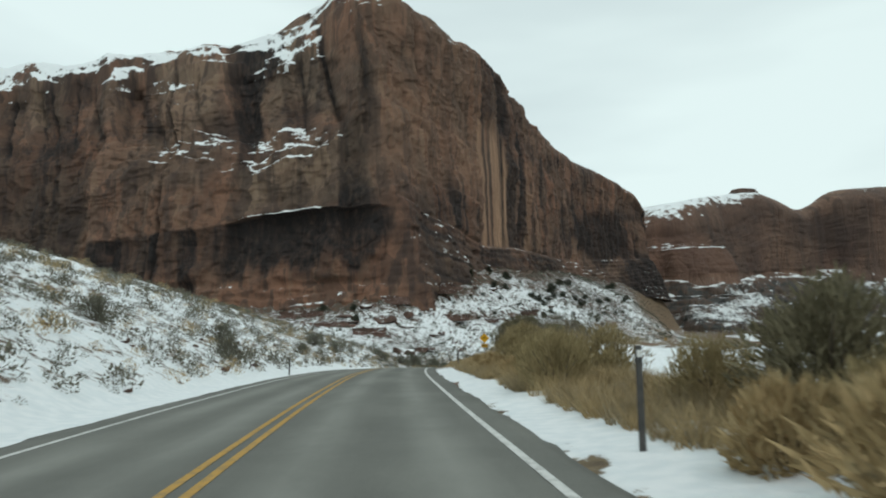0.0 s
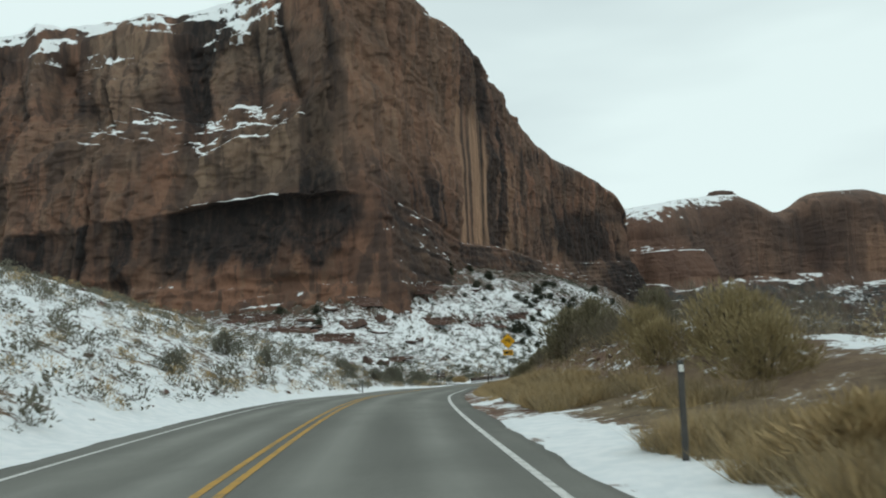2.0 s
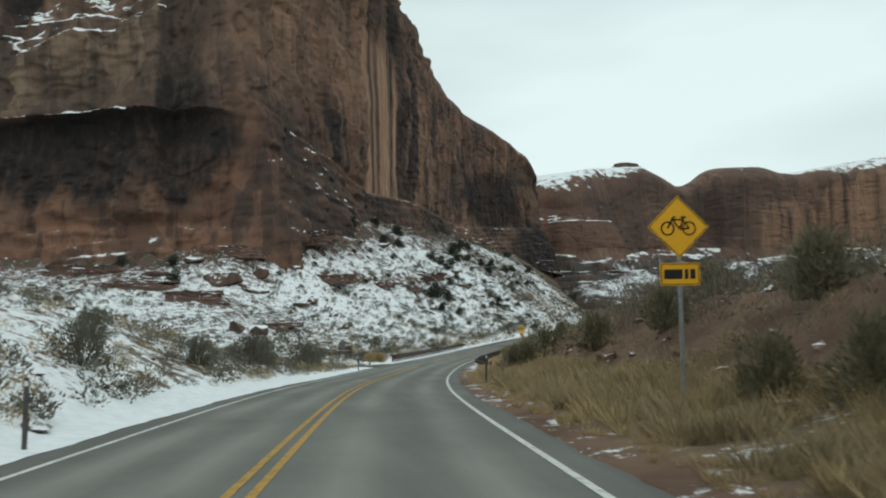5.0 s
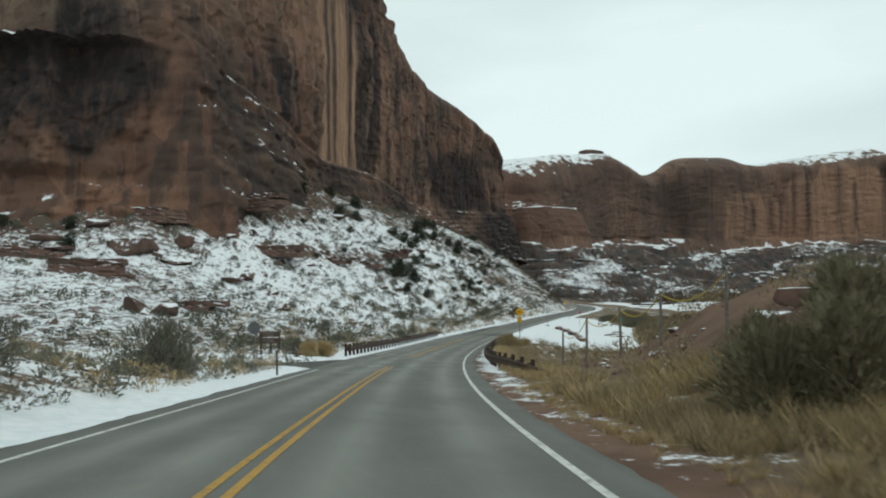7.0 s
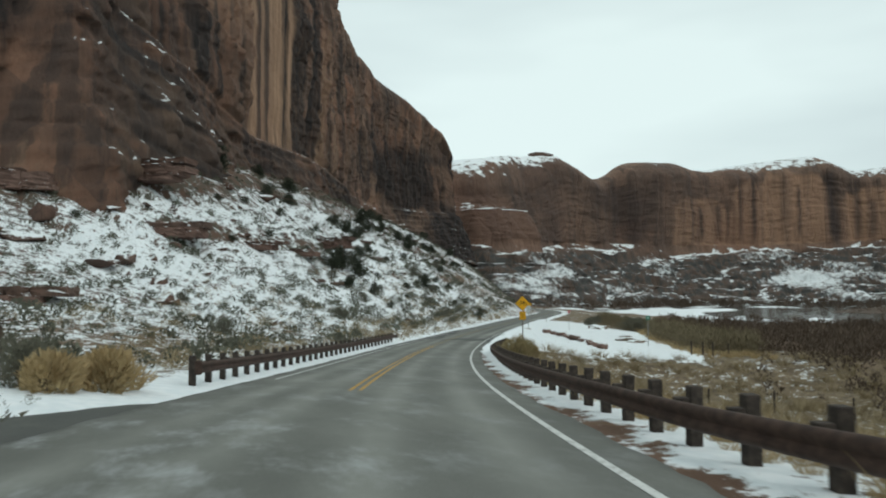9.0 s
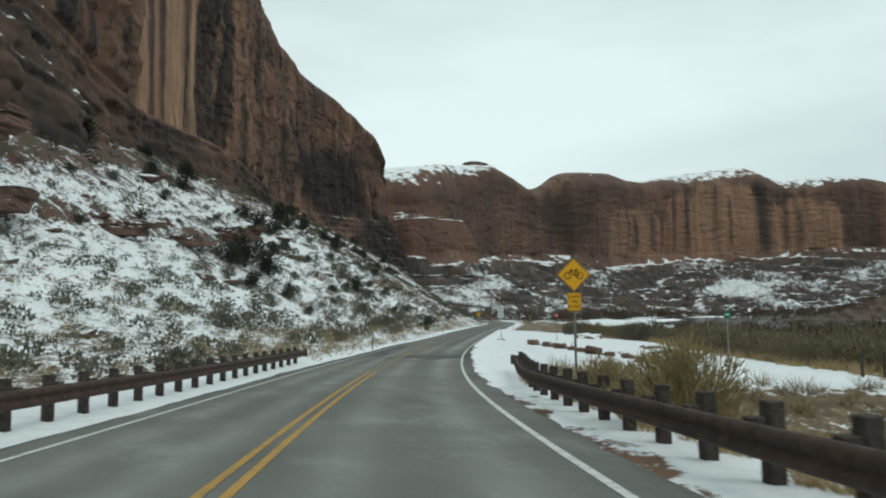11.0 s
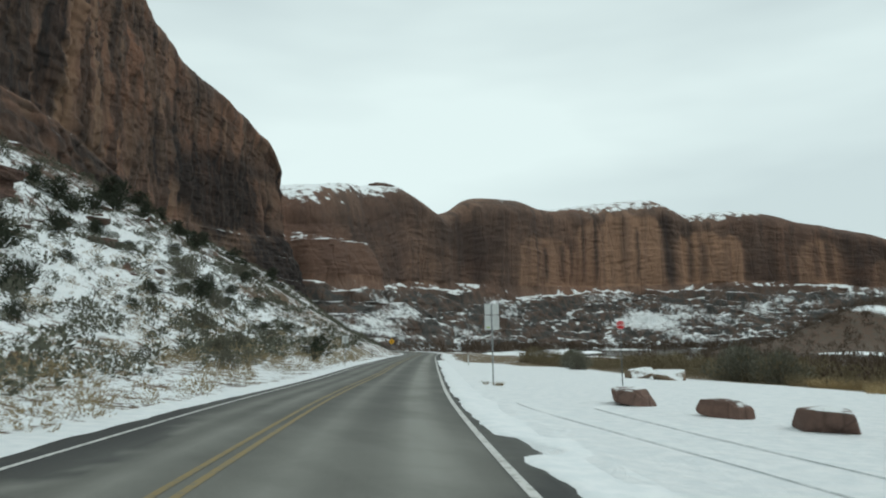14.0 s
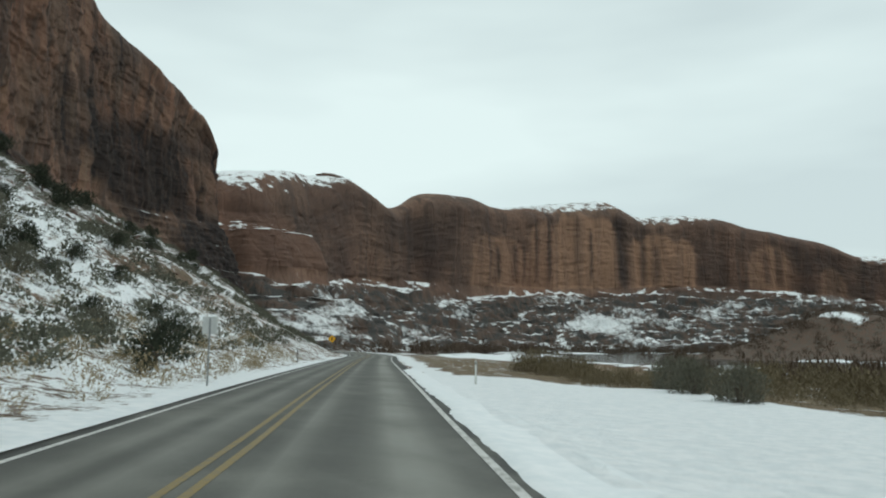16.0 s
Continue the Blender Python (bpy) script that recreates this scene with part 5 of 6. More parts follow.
# junipers and dark bushes of the rubble slope
tree_a = juniper(1, 3.0, 2.6, 1900, "dark green juniper on the snowy rubble slope")
tree_b = juniper(2, 2.6, 1.7, 1500, "low dark green juniper among rocks and snow")
spots_a = [(9.8, 297.2, 2.3), (20.2, 303, 1.5), (31.2, 273.1, 1.9), (34.5, 274.5, 1.5), (29, 270.5, 1.3), (-28.1, 236.8, 1.1), (49.7, 344.6, 2.1), (42.5, 318.9, 1.1), (27.8, 328.1, 1.7), (40.8, 321.7, 1.5), (119.6, 531, 2.4), (64.3, 349.6, 1.6), (53.4, 295.8, 0.9), (56.2, 305.2, 1.0), (30.6, 263, 1.0), (36, 268, 1.0), (40, 300, 1.1), (26, 312, 1.3), (46, 330, 1.2), (55, 345, 1.3), (50, 338, 1.4), (62, 352, 1.3), (20, 325, 1.2), (70, 370, 1.3), (58, 372, 1.5),
           (80, 385, 1.4), (90, 410, 1.4), (66, 395, 1.6), (104, 430, 1.5), (100, 455, 1.6), (118, 480, 1.6), (-14, 262, 1.1), (-30, 246, 1.1), (-40, 244, 1.2), (-52, 242, 1.0), (45, 315, 1.0), (38, 322, 1.2)]
spots_b = [(58.4, 276.4, 1.35), (57.0, 272.6, 0.5), (47, 286, 1.0), (52, 296, 0.9), (57, 300, 0.8), (60, 310, 1.0), (48, 309, 1.0), (40, 282, 0.8), (33, 284, 0.9), (25, 276, 0.9), (18, 270, 0.9), (12, 262, 0.8), (5, 250, 0.7), (22, 292, 1.2), (66, 325, 1.1),
           (70, 340, 1.0), (76, 352, 1.2), (15, 285, 1.0), (30, 300, 1.0), (-2, 270, 1.0), (-8, 246, 0.8), (56, 322, 1.2), (64, 312, 1.0), (84, 368, 1.3), (92, 385, 1.2), (44, 275, 0.7), (36, 256, 0.7), (58, 290, 0.8), (64, 300, 0.9), (10, 276, 0.9)]
for proto, spots in ((tree_a, spots_a), (tree_b, spots_b)):
    for i, (x, y, size) in enumerate(spots):
        put(proto, x, y, size, 80 * i, i == 0)


def in_band(n, s_lo, s_hi, l_lo, l_hi, seed, power=1.0):
    g = np.random.default_rng(seed)
    s, u = g.uniform(s_lo, s_hi, n), g.uniform(0, 1, n) ** power
    x, y, _ = road_point(s, l_lo + (l_hi - l_lo) * u)
    return x, y, g


def stuff(name, tris, material, label, category):
    return tagged(from_tris(name, tris, material), label, category, kind="stuff")


# small sage and dry clumps over the left bank
sage_t = [leaf_tris(72, 0.95, 0.66, 0.13, 0.4, 0.4, 0.55, 100 + k) for k in range(7)]
brush_fine = [leaf_tris(150, 0.95, 0.62, 0.085, 0.5, 0.35, 0.42, 240 + k) for k in range(6)]
x, y, g = in_band(6200, -10, 158, -7.5, -60, 21, 1.2)
stuff("sage_scrub", scatter(sage_t, x, y, at_ground(x, y), 0.28 + 0.9 * g.uniform(0, 1, len(x)) ** 2.2), MAT["bank_sage"], "small grey sagebrush clumps poking through snow", "scrub")
x, y, g = in_band(1000, -10, 158, -7.4, -50, 22, 1.2)
stuff("dry_scrub", scatter(brush_fine, x, y, at_ground(x, y), g.uniform(0.4, 1.2, len(x))), MAT["straw"], "dry tan brush clumps on the snowy bank", "scrub")
# scrub over the rubble slope
x, y, g = in_band(8200, 166, 640, -9.5, -92, 23, 1.05)
dark_t = [leaf_tris(58, 1.0, 0.62, 0.17, 0.3, 0.5, 0.85, 140 + k) for k in range(7)]
stuff("slope_scrub", scatter(dark_t, x, y, at_ground(x, y), 0.38 + 1.25 * g.uniform(0, 1, len(x)) ** 1.9), MAT["slope_leaf"], "dark low scrub dotted over the rubble slope", "scrub")
x, y, g = in_band(520, 204, 345, -9.0, -48, 61, 1.1)
round_t = [leaf_tris(130, 1.25, 0.78, 0.13, 0.35, 0.45, 0.6, 280 + k) for k in range(6)]
stuff("round_scrub", scatter(round_t, x, y, at_ground(x, y), 0.55 + 1.1 * g.uniform(0, 1, len(x)) ** 1.4), MAT["slope_leaf"], "rounded dark grey-green bushes standing apart in the snow", "scrub")
x, y, g = in_band(1150, 166, 330, -8.0, -32, 24, 1.1)
keep = value_noise(x * 0.09, y * 0.09, 59) + 0.4 * value_noise(x * 0.4, y * 0.4, 60) > -0.08
x, y = x[keep], y[keep]
stuff("bench_scrub", scatter(brush_fine, x, y, at_ground(x, y), g.uniform(0.4, 1.3, len(x))), MAT["dull_grass"], "pale dry brush on the bench beside the road", "scrub")
x, y, g = in_band(400, 214, 325, -6.3, -15, 54, 1.2)
stuff("tan_brush", scatter(brush_fine, x, y, at_ground(x, y), 0.45 + 1.1 * g.uniform(0, 1, len(x)) ** 1.6), MAT["dull_grass"], "tan-grey dry brush on the slope foot beside the road", "scrub")
# grass of the right verge, the mound and the river flat
grass_t = [blade_tris(64, 0.9, 0.55, 160 + k, 0.45) for k in range(9)]
x, y, g = in_band(6200, 2, 134, 3.8, 6.9, 25, 1.1)
keep = value_noise(x * 0.55, y * 0.55, 57) + 0.5 * value_noise(x * 1.3, y * 1.3, 58) > 0.05 - 0.45 * (y < 46) - 0.6 * sm(y, 66, 78)
x, y = x[keep], y[keep]
half_n = len(x) // 2
stuff("dull_tufts", scatter(grass_t, x[half_n:], y[half_n:], at_ground(x[half_n:], y[half_n:]), 0.3 + 0.8 * g.uniform(0, 1, len(x) - half_n)), MAT["dull_grass"], "grey-brown dry grass tufts along the verge", "grass")
x, y = x[:half_n], y[:half_n]
stuff("verge_grass", scatter(grass_t, x, y, at_ground(x, y), 0.35 + 0.85 * g.uniform(0, 1, len(x)) ** 1.5), MAT["straw"], "tall dry straw-coloured grass along the verge", "grass")
x, y, g = in_band(420, 62, 136, 3.0, 3.95, 62)
stuff("shoulder_grass", scatter(grass_t, x, y, at_ground(x, y), 0.2 + 0.4 * g.uniform(0, 1, len(x)) ** 2), MAT["straw"], "short dry grass tufts on the gravel beside the asphalt", "grass")
x, y, g = in_band(460, 50, 146, 6.2, 24.0, 26)
stuff("mound_scrub", scatter(brush_fine, x, y, at_ground(x, y), g.uniform(0.5, 1.5, len(x))), MAT["dull_grass"], "sparse dry brush on the red dirt mound", "scrub")
x, y, g = in_band(300, 52, 126, 8.0, 16.0, 56)
twig_t = [leaf_tris(240, 1.5, 1.25, 0.17, 0.9, 0.3, 0.12, 260 + k) for k in range(5)]
stuff("mound_brush", scatter(twig_t, x, y, at_ground(x, y), g.uniform(0.6, 1.35, len(x))), MAT["twig"], "grey-brown leafless brush along the crest of the mound", "scrub")
x, y, g = in_band(380, 137, 200, 3.7, 5.6, 55, 1.0)
stuff("rail_grass", scatter(grass_t, x, y, at_ground(x, y), g.uniform(0.4, 1.0, len(x))), MAT["straw"], "dry grass tufts under the guardrail", "grass")
x, y, g = in_band(1200, 146, 206, 5.2, 46.0, 27, 1.3)
stuff("flat_grass", scatter(grass_t, x, y, at_ground(x, y), g.uniform(0.7, 1.7, len(x))), MAT["dull_grass"], "dry grass over the flat beside the river", "grass")
x, y, g = in_band(420, 206, 262, 20.0, 27.0, 28, 1.2)
stuff("bank_grass", scatter(grass_t, x, y, at_ground(x, y), g.uniform(0.6, 1.3, len(x))), MAT["straw"], "dry grass fringing the snowy pull-out", "grass")
x, y, g = in_band(500, 140, 330, 22.0, 60.0, 29, 1.0)
stuff("bank_brush", scatter(sage_t, x, y, at_ground(x, y), g.uniform(0.8, 2.0, len(x))), MAT["tamarisk"], "brown leafless brush between road and river", "scrub")
g = np.random.default_rng(52)
s_ = g.uniform(212, 330, 560)
x, y, _ = road_point(s_, rim(s_) + 3.2 + g.uniform(0, 6.5, len(s_)))
size = 0.45 + 1.15 * sm(value_noise(x * 0.08, y * 0.08, 7), -0.5, 0.6)
brush_t = [leaf_tris(210, 1.7, 1.25, 0.19, 0.7, 0.2, 0.2, 210 + k) for k in range(6)]
stuff("edge_brush", scatter(brush_t, x, y, at_ground(x, y), size * g.uniform(0.7, 1.2, len(x))), MAT["edge_brush"], "olive-tan brush fringing the snowy pull-out", "thicket")
x, y, g = in_band(300, 262, 312, 19.0, 34.0, 51, 1.4)
stuff("olive_thicket", scatter([leaf_tris(160, 1.6, 1.3, 0.2, 0.7, 0.2, 0.26, 200 + k) for k in range(6)], x, y, at_ground(x, y), g.uniform(0.6, 1.25, len(x))), MAT["edge_brush"], "olive-brown brush bank behind the snowy pull-out", "thicket")
tam_t = [leaf_tris(54, 1.8, 1.6, 0.44, 0.9, 0.2, 0.26, 180 + k) for k in range(6)]
x, y, g = in_band(1400, 60, 300, 44.0, 112.0, 30, 1.0)
stuff("tamarisk_thicket", scatter(tam_t, x, y, at_ground(x, y), g.uniform(0.8, 1.9, len(x))), MAT["tamarisk"], "red-brown leafless tamarisk thicket on the river bank", "thicket")
x, y, g = in_band(900, 186, 330, 27.0, 70.0, 53, 0.8)
stuff("tamarisk_thicket", scatter(tam_t, x, y, at_ground(x, y), g.uniform(0.6, 1.5, len(x))), MAT["tamarisk"], "dark red-brown tamarisk thicket below the pull-out", "thicket")
n = 1500
g = np.random.default_rng(31)
pick = g.integers(0, len(FP), n)
tt = np.gradient(FP[:, :2], axis=0)
tt /= np.linalg.norm(tt, axis=1)[:, None]
off = g.uniform(80, 125, n)
x, y = FP[pick, 0] + tt[pick, 1] * off, FP[pick, 1] - tt[pick, 0] * off
ok = (x > 200)
x, y = x[ok], y[ok]
stuff("far_thicket", scatter(tam_t, x, y, np.maximum(at_ground(x, y), WATER), g.uniform(2.0, 5.5, len(x))), MAT["tamarisk"], "brown thicket along the far river bank", "thicket")
x, y = 470 + g.normal(0, 60, 560), 455 + g.normal(0, 38, 560)
stuff("knoll_thicket", scatter(tam_t, x, y, at_ground(x, y), g.uniform(1.2, 3.0, len(x))), MAT["tamarisk"], "dark brush covering the knoll across the river", "thicket")

# ---------- rocks ----------
def rock_mesh(bm, seed, size, flat=0.7, points=16):
    """An angular stone: the hull of scattered points, bevelled a little."""
    g = random.Random(seed)
    verts = []
    for _ in range(points):
        v = Vector((g.gauss(0, 1), g.gauss(0, 1), g.gauss(0, 1))).normalized()
        v = Vector((max(-0.72, min(0.72, v.x)), max(-0.72, min(0.72, v.y)), max(-0.6, min(0.6, v.z))))
        verts.append(bm.verts.new((v.x * size[0], v.y * size[1], v.z * size[2] * flat + size[2] * 0.35)))
    hull = bmesh.ops.convex_hull(bm, input=verts)
    bmesh.ops.delete(bm, geom=[v for v in bm.verts if not v.link_faces], context="VERTS")
    bmesh.ops.bevel(bm, geom=bm.edges[:], offset=0.045 * max(size), segments=2, affect="EDGES", profile=0.6)
    bmesh.ops.recalc_face_normals(bm, faces=bm.faces)
    return bm


def boulder(name, x, y, size, seed, turn, material, label, category="boulder", group="", sink=0.15, cap=0.0):
    bm = rock_mesh(bmesh.new(), seed, size)
    me = bpy.data.meshes.new(name)
    bm.to_mesh(me)
    bm.free()
    me.materials.append(material)
    ob = new(name, me)
    ob.matrix_world = pose(x, y, at_ground(x, y) - sink * size[2], 0, 0, turn)
    return tagged(ob, label, category, group)


stones = [(245.2, 7.3, (1.45, 0.9, 0.50)), (241.2, 8.4, (1.05, 0.75, 0.44)), (238.0, 9.3, (1.15, 0.8, 0.48)), (235.4, 10.0, (1.35, 0.5, 0.32)), (232.0, 10.5, (1.2, 0.6, 0.36)), (228.7, 10.9, (1.25, 0.9, 0.70)),
          (226.0, 11.6, (1.05, 0.5, 0.32)), (223.4, 12.3, (1.0, 0.5, 0.33)), (219.2, 12.3, (1.15, 0.5, 0.42)), (216.0, 12.6, (1.0, 0.6, 0.42)), (212.6, 12.8, (1.2, 0.6, 0.45))]
for i, (s, lat, size) in enumerate(stones):
    x, y, _ = road_point(s, lat)
    boulder("barrier_boulder", float(x), float(y), (size[0] * 1.0, size[1] * 0.95, size[2] * 1.6), 60 + i, heading(s) + 90 + 14 * math.sin(i * 2.1), MAT["boulder"],
            "long blocky red-brown boulder set on the snow" if size[0] > 0.9 else "blocky red-brown boulder set on the snow", "boulder", "boulders along the pull-out")
tan_rocks = [(266.0, 13.5, (1.4, 1.0, 1.0)), (264.4, 14.7, (1.6, 1.2, 0.95)), (243.5, 17.4, (1.4, 0.8, 0.45)), (240.3, 17.6, (1.8, 1.0, 0.6)), (232, 17.2, (2.3, 1.2, 0.7)), (228.5, 17.8, (1.6, 0.9, 0.5))]
for i, (s, lat, size) in enumerate(tan_rocks):
    x, y, _ = road_point(s, lat)
    boulder("snowy_rock", float(x), float(y), size, 90 + i, 37 * i, MAT["tan_rock"], "tan rock outcrop half covered with snow", "rock", "rocks at the edge of the pull-out")
slope_rocks = [(-19.1, 238.8, (5.4, 4.0, 3.6)), (-12.9, 245.8, (3.9, 3.0, 3.2)), (-12.6, 203.1, (2.6, 2.4, 3.6)), (-10, 204, (2.4, 2.0, 2.0)), (-3.2, 233.3, (2.6, 2.0, 1.6)), (-0.9, 235.9, (2.0, 1.8, 2.0)), (44, 305, (3.0, 2.0, 1.6)), (-12, 236, (3.5, 2.2, 1.2)), (4, 248, (1.6, 1.3, 1.0)), (-26, 247, (3.0, 2.2, 1.8)), (28, 262, (2.2, 1.4, 1.0)), (20, 300, (3.4, 2.2, 1.8)),
               (36, 246, (1.0, 0.8, 0.8)), (46, 322, (2.4, 1.8, 1.4)), (-32, 240, (3.6, 2.0, 1.3)), (12, 288, (3.0, 1.6, 1.2)), (50, 302, (1.5, 1.0, 0.8)), (-6, 262, (2.8, 1.9, 1.6)), (12.6, 125.5, (0.9, 0.7, 0.7)), (14.2, 126.5, (0.8, 0.7, 0.6)), (11.2, 122, (0.5, 0.4, 0.3))]
for i, (x, y, size) in enumerate(slope_rocks):
    boulder("fallen_rock", x, y, size, 120 + i, 53 * i, MAT["boulder" if y < 130 else "snow_rock"], "bare red sandstone block on the dirt mound" if y < 130 else "fallen red sandstone block dusted with snow", "rock", "fallen blocks of red sandstone")


def ledge_outcrop(x, y, length, depth, courses, turn, seed, lift=0.0):
    """A bedrock ledge of broken, stacked slabs that juts from the slope."""
    ob = holder("ledge_outcrop", x, y, at_ground(x, y) + lift, turn)
    g = random.Random(seed)
    z = -0.8
    for c in range(courses):
        thick, a = g.uniform(0.5, 0.95), -length / 2 + g.uniform(0, 1.5)
        inset = 0.35 * c + g.uniform(0, 0.3)
        end = length / 2 - g.uniform(0, 2.5) - 0.4 * c
        while a < end:
            run_ = g.uniform(1.4, 4.2)
            bm = bmesh.new()
            bmesh.ops.create_cube(bm, size=1.0)
            bmesh.ops.subdivide_edges(bm, edges=bm.edges[:], cuts=2, use_grid_fill=True)
            for v in bm.verts:
                v.co = Vector((a + run_ * (v.co.x + 0.5) * 0.99 + g.gauss(0, 0.07), inset + depth * (v.co.y + 0.5) + g.gauss(0, 0.13), z + thick * (v.co.z + 0.5) + g.gauss(0, 0.04)))
            part("slab", bm, MAT["boulder"] if c < courses - 1 else MAT["snow_rock"], ob)
            a += run_
        z += thick * 0.98
    return tagged(ob, "layered red sandstone ledge with snow on top", "rock ledge", "ledges in the rubble slope")


for i, (x, y, length, depth, courses, turn) in enumerate(((-7.8, 210.9, 8.5, 3.0, 3, -8), (1.0, 251.3, 15.5, 3.0, 3, -26), (-4.5, 266, 20, 4.0, 5, -30), (-23.1, 222.8, 11, 3.0, 4, -6), (14, 262, 9, 2.2, 2, -34), (-34, 232, 14, 3.0, 4, 4),
                                                          (22, 268, 8, 2.0, 2, -40), (-46, 240, 16, 3.5, 5, 6), (30, 290, 10, 2.5, 3, -50), (-20, 252, 12, 3.0, 4, -12))):
    ledge_outcrop(x, y, length, depth, courses, turn, 700 + i)


def rock_templates(count, seed):
    out = []
    for k in range(count):
        bm = bmesh.new()
        g = random.Random(seed + k)
        verts = [bm.verts.new((g.gauss(0, 0.3), g.gauss(0, 0.27), abs(g.gauss(0, 0.24)))) for _ in range(18)]
        bmesh.ops.convex_hull(bm, input=verts)
        bmesh.ops.delete(bm, geom=[v for v in bm.verts if not v.link_faces], context="VERTS")
        bmesh.ops.triangulate(bm, faces=bm.faces[:])
        bmesh.ops.recalc_face_normals(bm, faces=bm.faces)
        out.append(np.array([[v.co[:] for v in f.verts] for f in bm.faces]))
        bm.free()
    return out


rubble_t = rock_templates(9, 300)
x, y, g = in_band(1700, 168, 640, -20, -95, 41, 0.8)
stuff("slope_rubble", scatter(rubble_t, x, y, at_ground(x, y), 0.35 + 1.9 * g.uniform(0, 1, len(x)) ** 3, 0.2), MAT["snow_rock"], "broken red rock strewn over the snowy slope", "rubble")
x, y, g = in_band(900, 60, 146, 5.6, 18.0, 42)
stuff("mound_stones", scatter(rubble_t, x, y, at_ground(x, y), 0.12 + 0.5 * g.uniform(0, 1, len(x)) ** 3, 0.1), MAT["boulder"], "red stones on the bare dirt mound", "stones")
x, y, g = in_band(700, -5, 158, -7.2, -45, 43, 1.2)
stuff("bank_stones", scatter(rubble_t, x, y, at_ground(x, y), 0.1 + 0.5 * g.uniform(0, 1, len(x)) ** 3, 0.1), MAT["snow_rock"], "small stones showing through the snow on the bank", "stones")


# dry weeds round the foot of the double sign
for ds, dl in ((0.0, 0.32), (0.15, -0.34), (-0.2, 0.1)):
    x, y, _ = (float(v) for v in road_point(254.5 + ds, 4.0 + dl))
    ob = holder("weed_tuft", x, y, at_ground(x, y), 90 * ds)
    from_tris("tuft", blade_tris(60, 0.4, 0.2, int(500 + 90 * dl), 0.7), MAT["dull_grass"], ob)
    tagged(ob, "small dry weed tuft at the sign post", "weeds", "weeds at the sign post")


# ---------- guardrails ----------
def guardrail(s_a, s_b, lat, side, label, flare=0.0, turn_out=0.0, low=0.0):
    """A steel beam on timber posts. side: +1 when the posts stand to the right of the beam."""
    x0, y0, z0 = (float(v) for v in road_point(s_a, lat))
    rail = holder("guardrail", x0, y0, z0)
    tagged(rail, label, "guardrail")
    s = np.linspace(s_a, s_b, int((s_b - s_a) / 0.76) + 1)
    prof = [(0.0, 0.36), (0.035, 0.375), (0.075, 0.42), (0.075, 0.46), (0.03, 0.505), (0.03, 0.535), (0.075, 0.58), (0.075, 0.63), (0.035, 0.675), (0.0, 0.69), (-0.03, 0.68), (-0.03, 0.37)]
    verts = []
    for k in s:
        wob = flare * sm(k, s_b - 13, s_b + 1) + turn_out * (1 - sm(k, s_a - 6, s_a + 17))
        dip = low + 0.17 * turn_out * (1 - sm(k, s_a - 2, s_a + 12))
        for o, h in prof:
            x, y, z = road_point(k, lat + wob - side * o)
            verts.append((x - x0, y - y0, z - z0 + h - 0.02 - dip))
    n = len(prof)
    faces = [(i * n + j, i * n + (j + 1) % n, (i + 1) * n + (j + 1) % n, (i + 1) * n + j) for i in range(len(s) - 1) for j in range(n)]
    mesh_object("rail_beam", verts, faces, MAT["rail_steel"], rail, smooth=False, label="rusty brown steel beam")
    bm = box(bmesh.new(), 0, 0, 0.12, 0.17, 0.20, 1.46, bevel=0.012)
    proto = part("post", bm, MAT["post_wood"], rail)
    block = part("spacer_block", box(bmesh.new(), 0, 0, 0, 0.17, 0.17, 0.34, bevel=0.01), MAT["post_wood"], rail)
    for i, k in enumerate(np.arange(s_a + (7.2 if turn_out else 0.4), s_b, 1.52)):
        wob = flare * sm(k, s_b - 13, s_b + 1) + turn_out * (1 - sm(k, s_a - 6, s_a + 17))
        dip = low + 0.17 * turn_out * (1 - sm(k, s_a - 2, s_a + 12))
        for ob, o, h in ((proto, 0.29, 0.0), (block, 0.115, 0.53)):
            x, y, z = (float(v) for v in road_point(k, lat + wob + side * o))
            o2 = ob if i == 0 else ob.copy()
            if i:
                scene.collection.objects.link(o2)
            o2.parent = rail
            o2.matrix_parent_inverse = Matrix()
            o2.matrix_basis = pose(x - x0, y - y0, z - z0 + h - dip, 0, 0.9 * math.sin(i * 3.3), heading(k))
    for k, wob, dip in ((s_a - 0.05, turn_out * (1 - sm(s_a, s_a - 6, s_a + 17)), low + 0.17 * turn_out), (s_b + 0.05, flare, low)):
        x, y, z = (float(v) for v in road_point(k, lat + wob - side * 0.02))
        end = part("end_plate", box(bmesh.new(), 0, 0, 0, 0.20, 0.12, 0.40, bevel=0.03), MAT["rail_steel"], rail)
        end.matrix_basis = pose(x - x0, y - y0, z - z0 + 0.51 - dip, 0, 0, heading(k))
    return rail


guardrail(136.3, 206.3, 3.12, 1, "dark rusty steel guardrail on timber posts beside the river drop", 0.85, 3.3, 0.13)
guardrail(164.2, 214.2, -6.55, -1, "dark rusty steel guardrail on timber posts along the snowy bank")


# ---------- signs ----------
def sign_post(parent, x, height, material, width=0.06, name="post"):
    bm = box(bmesh.new(), x, 0.03, height / 2 - 0.3, width, 0.045, height + 0.6, bevel=0.008)
    return part(name, bm, material, parent)


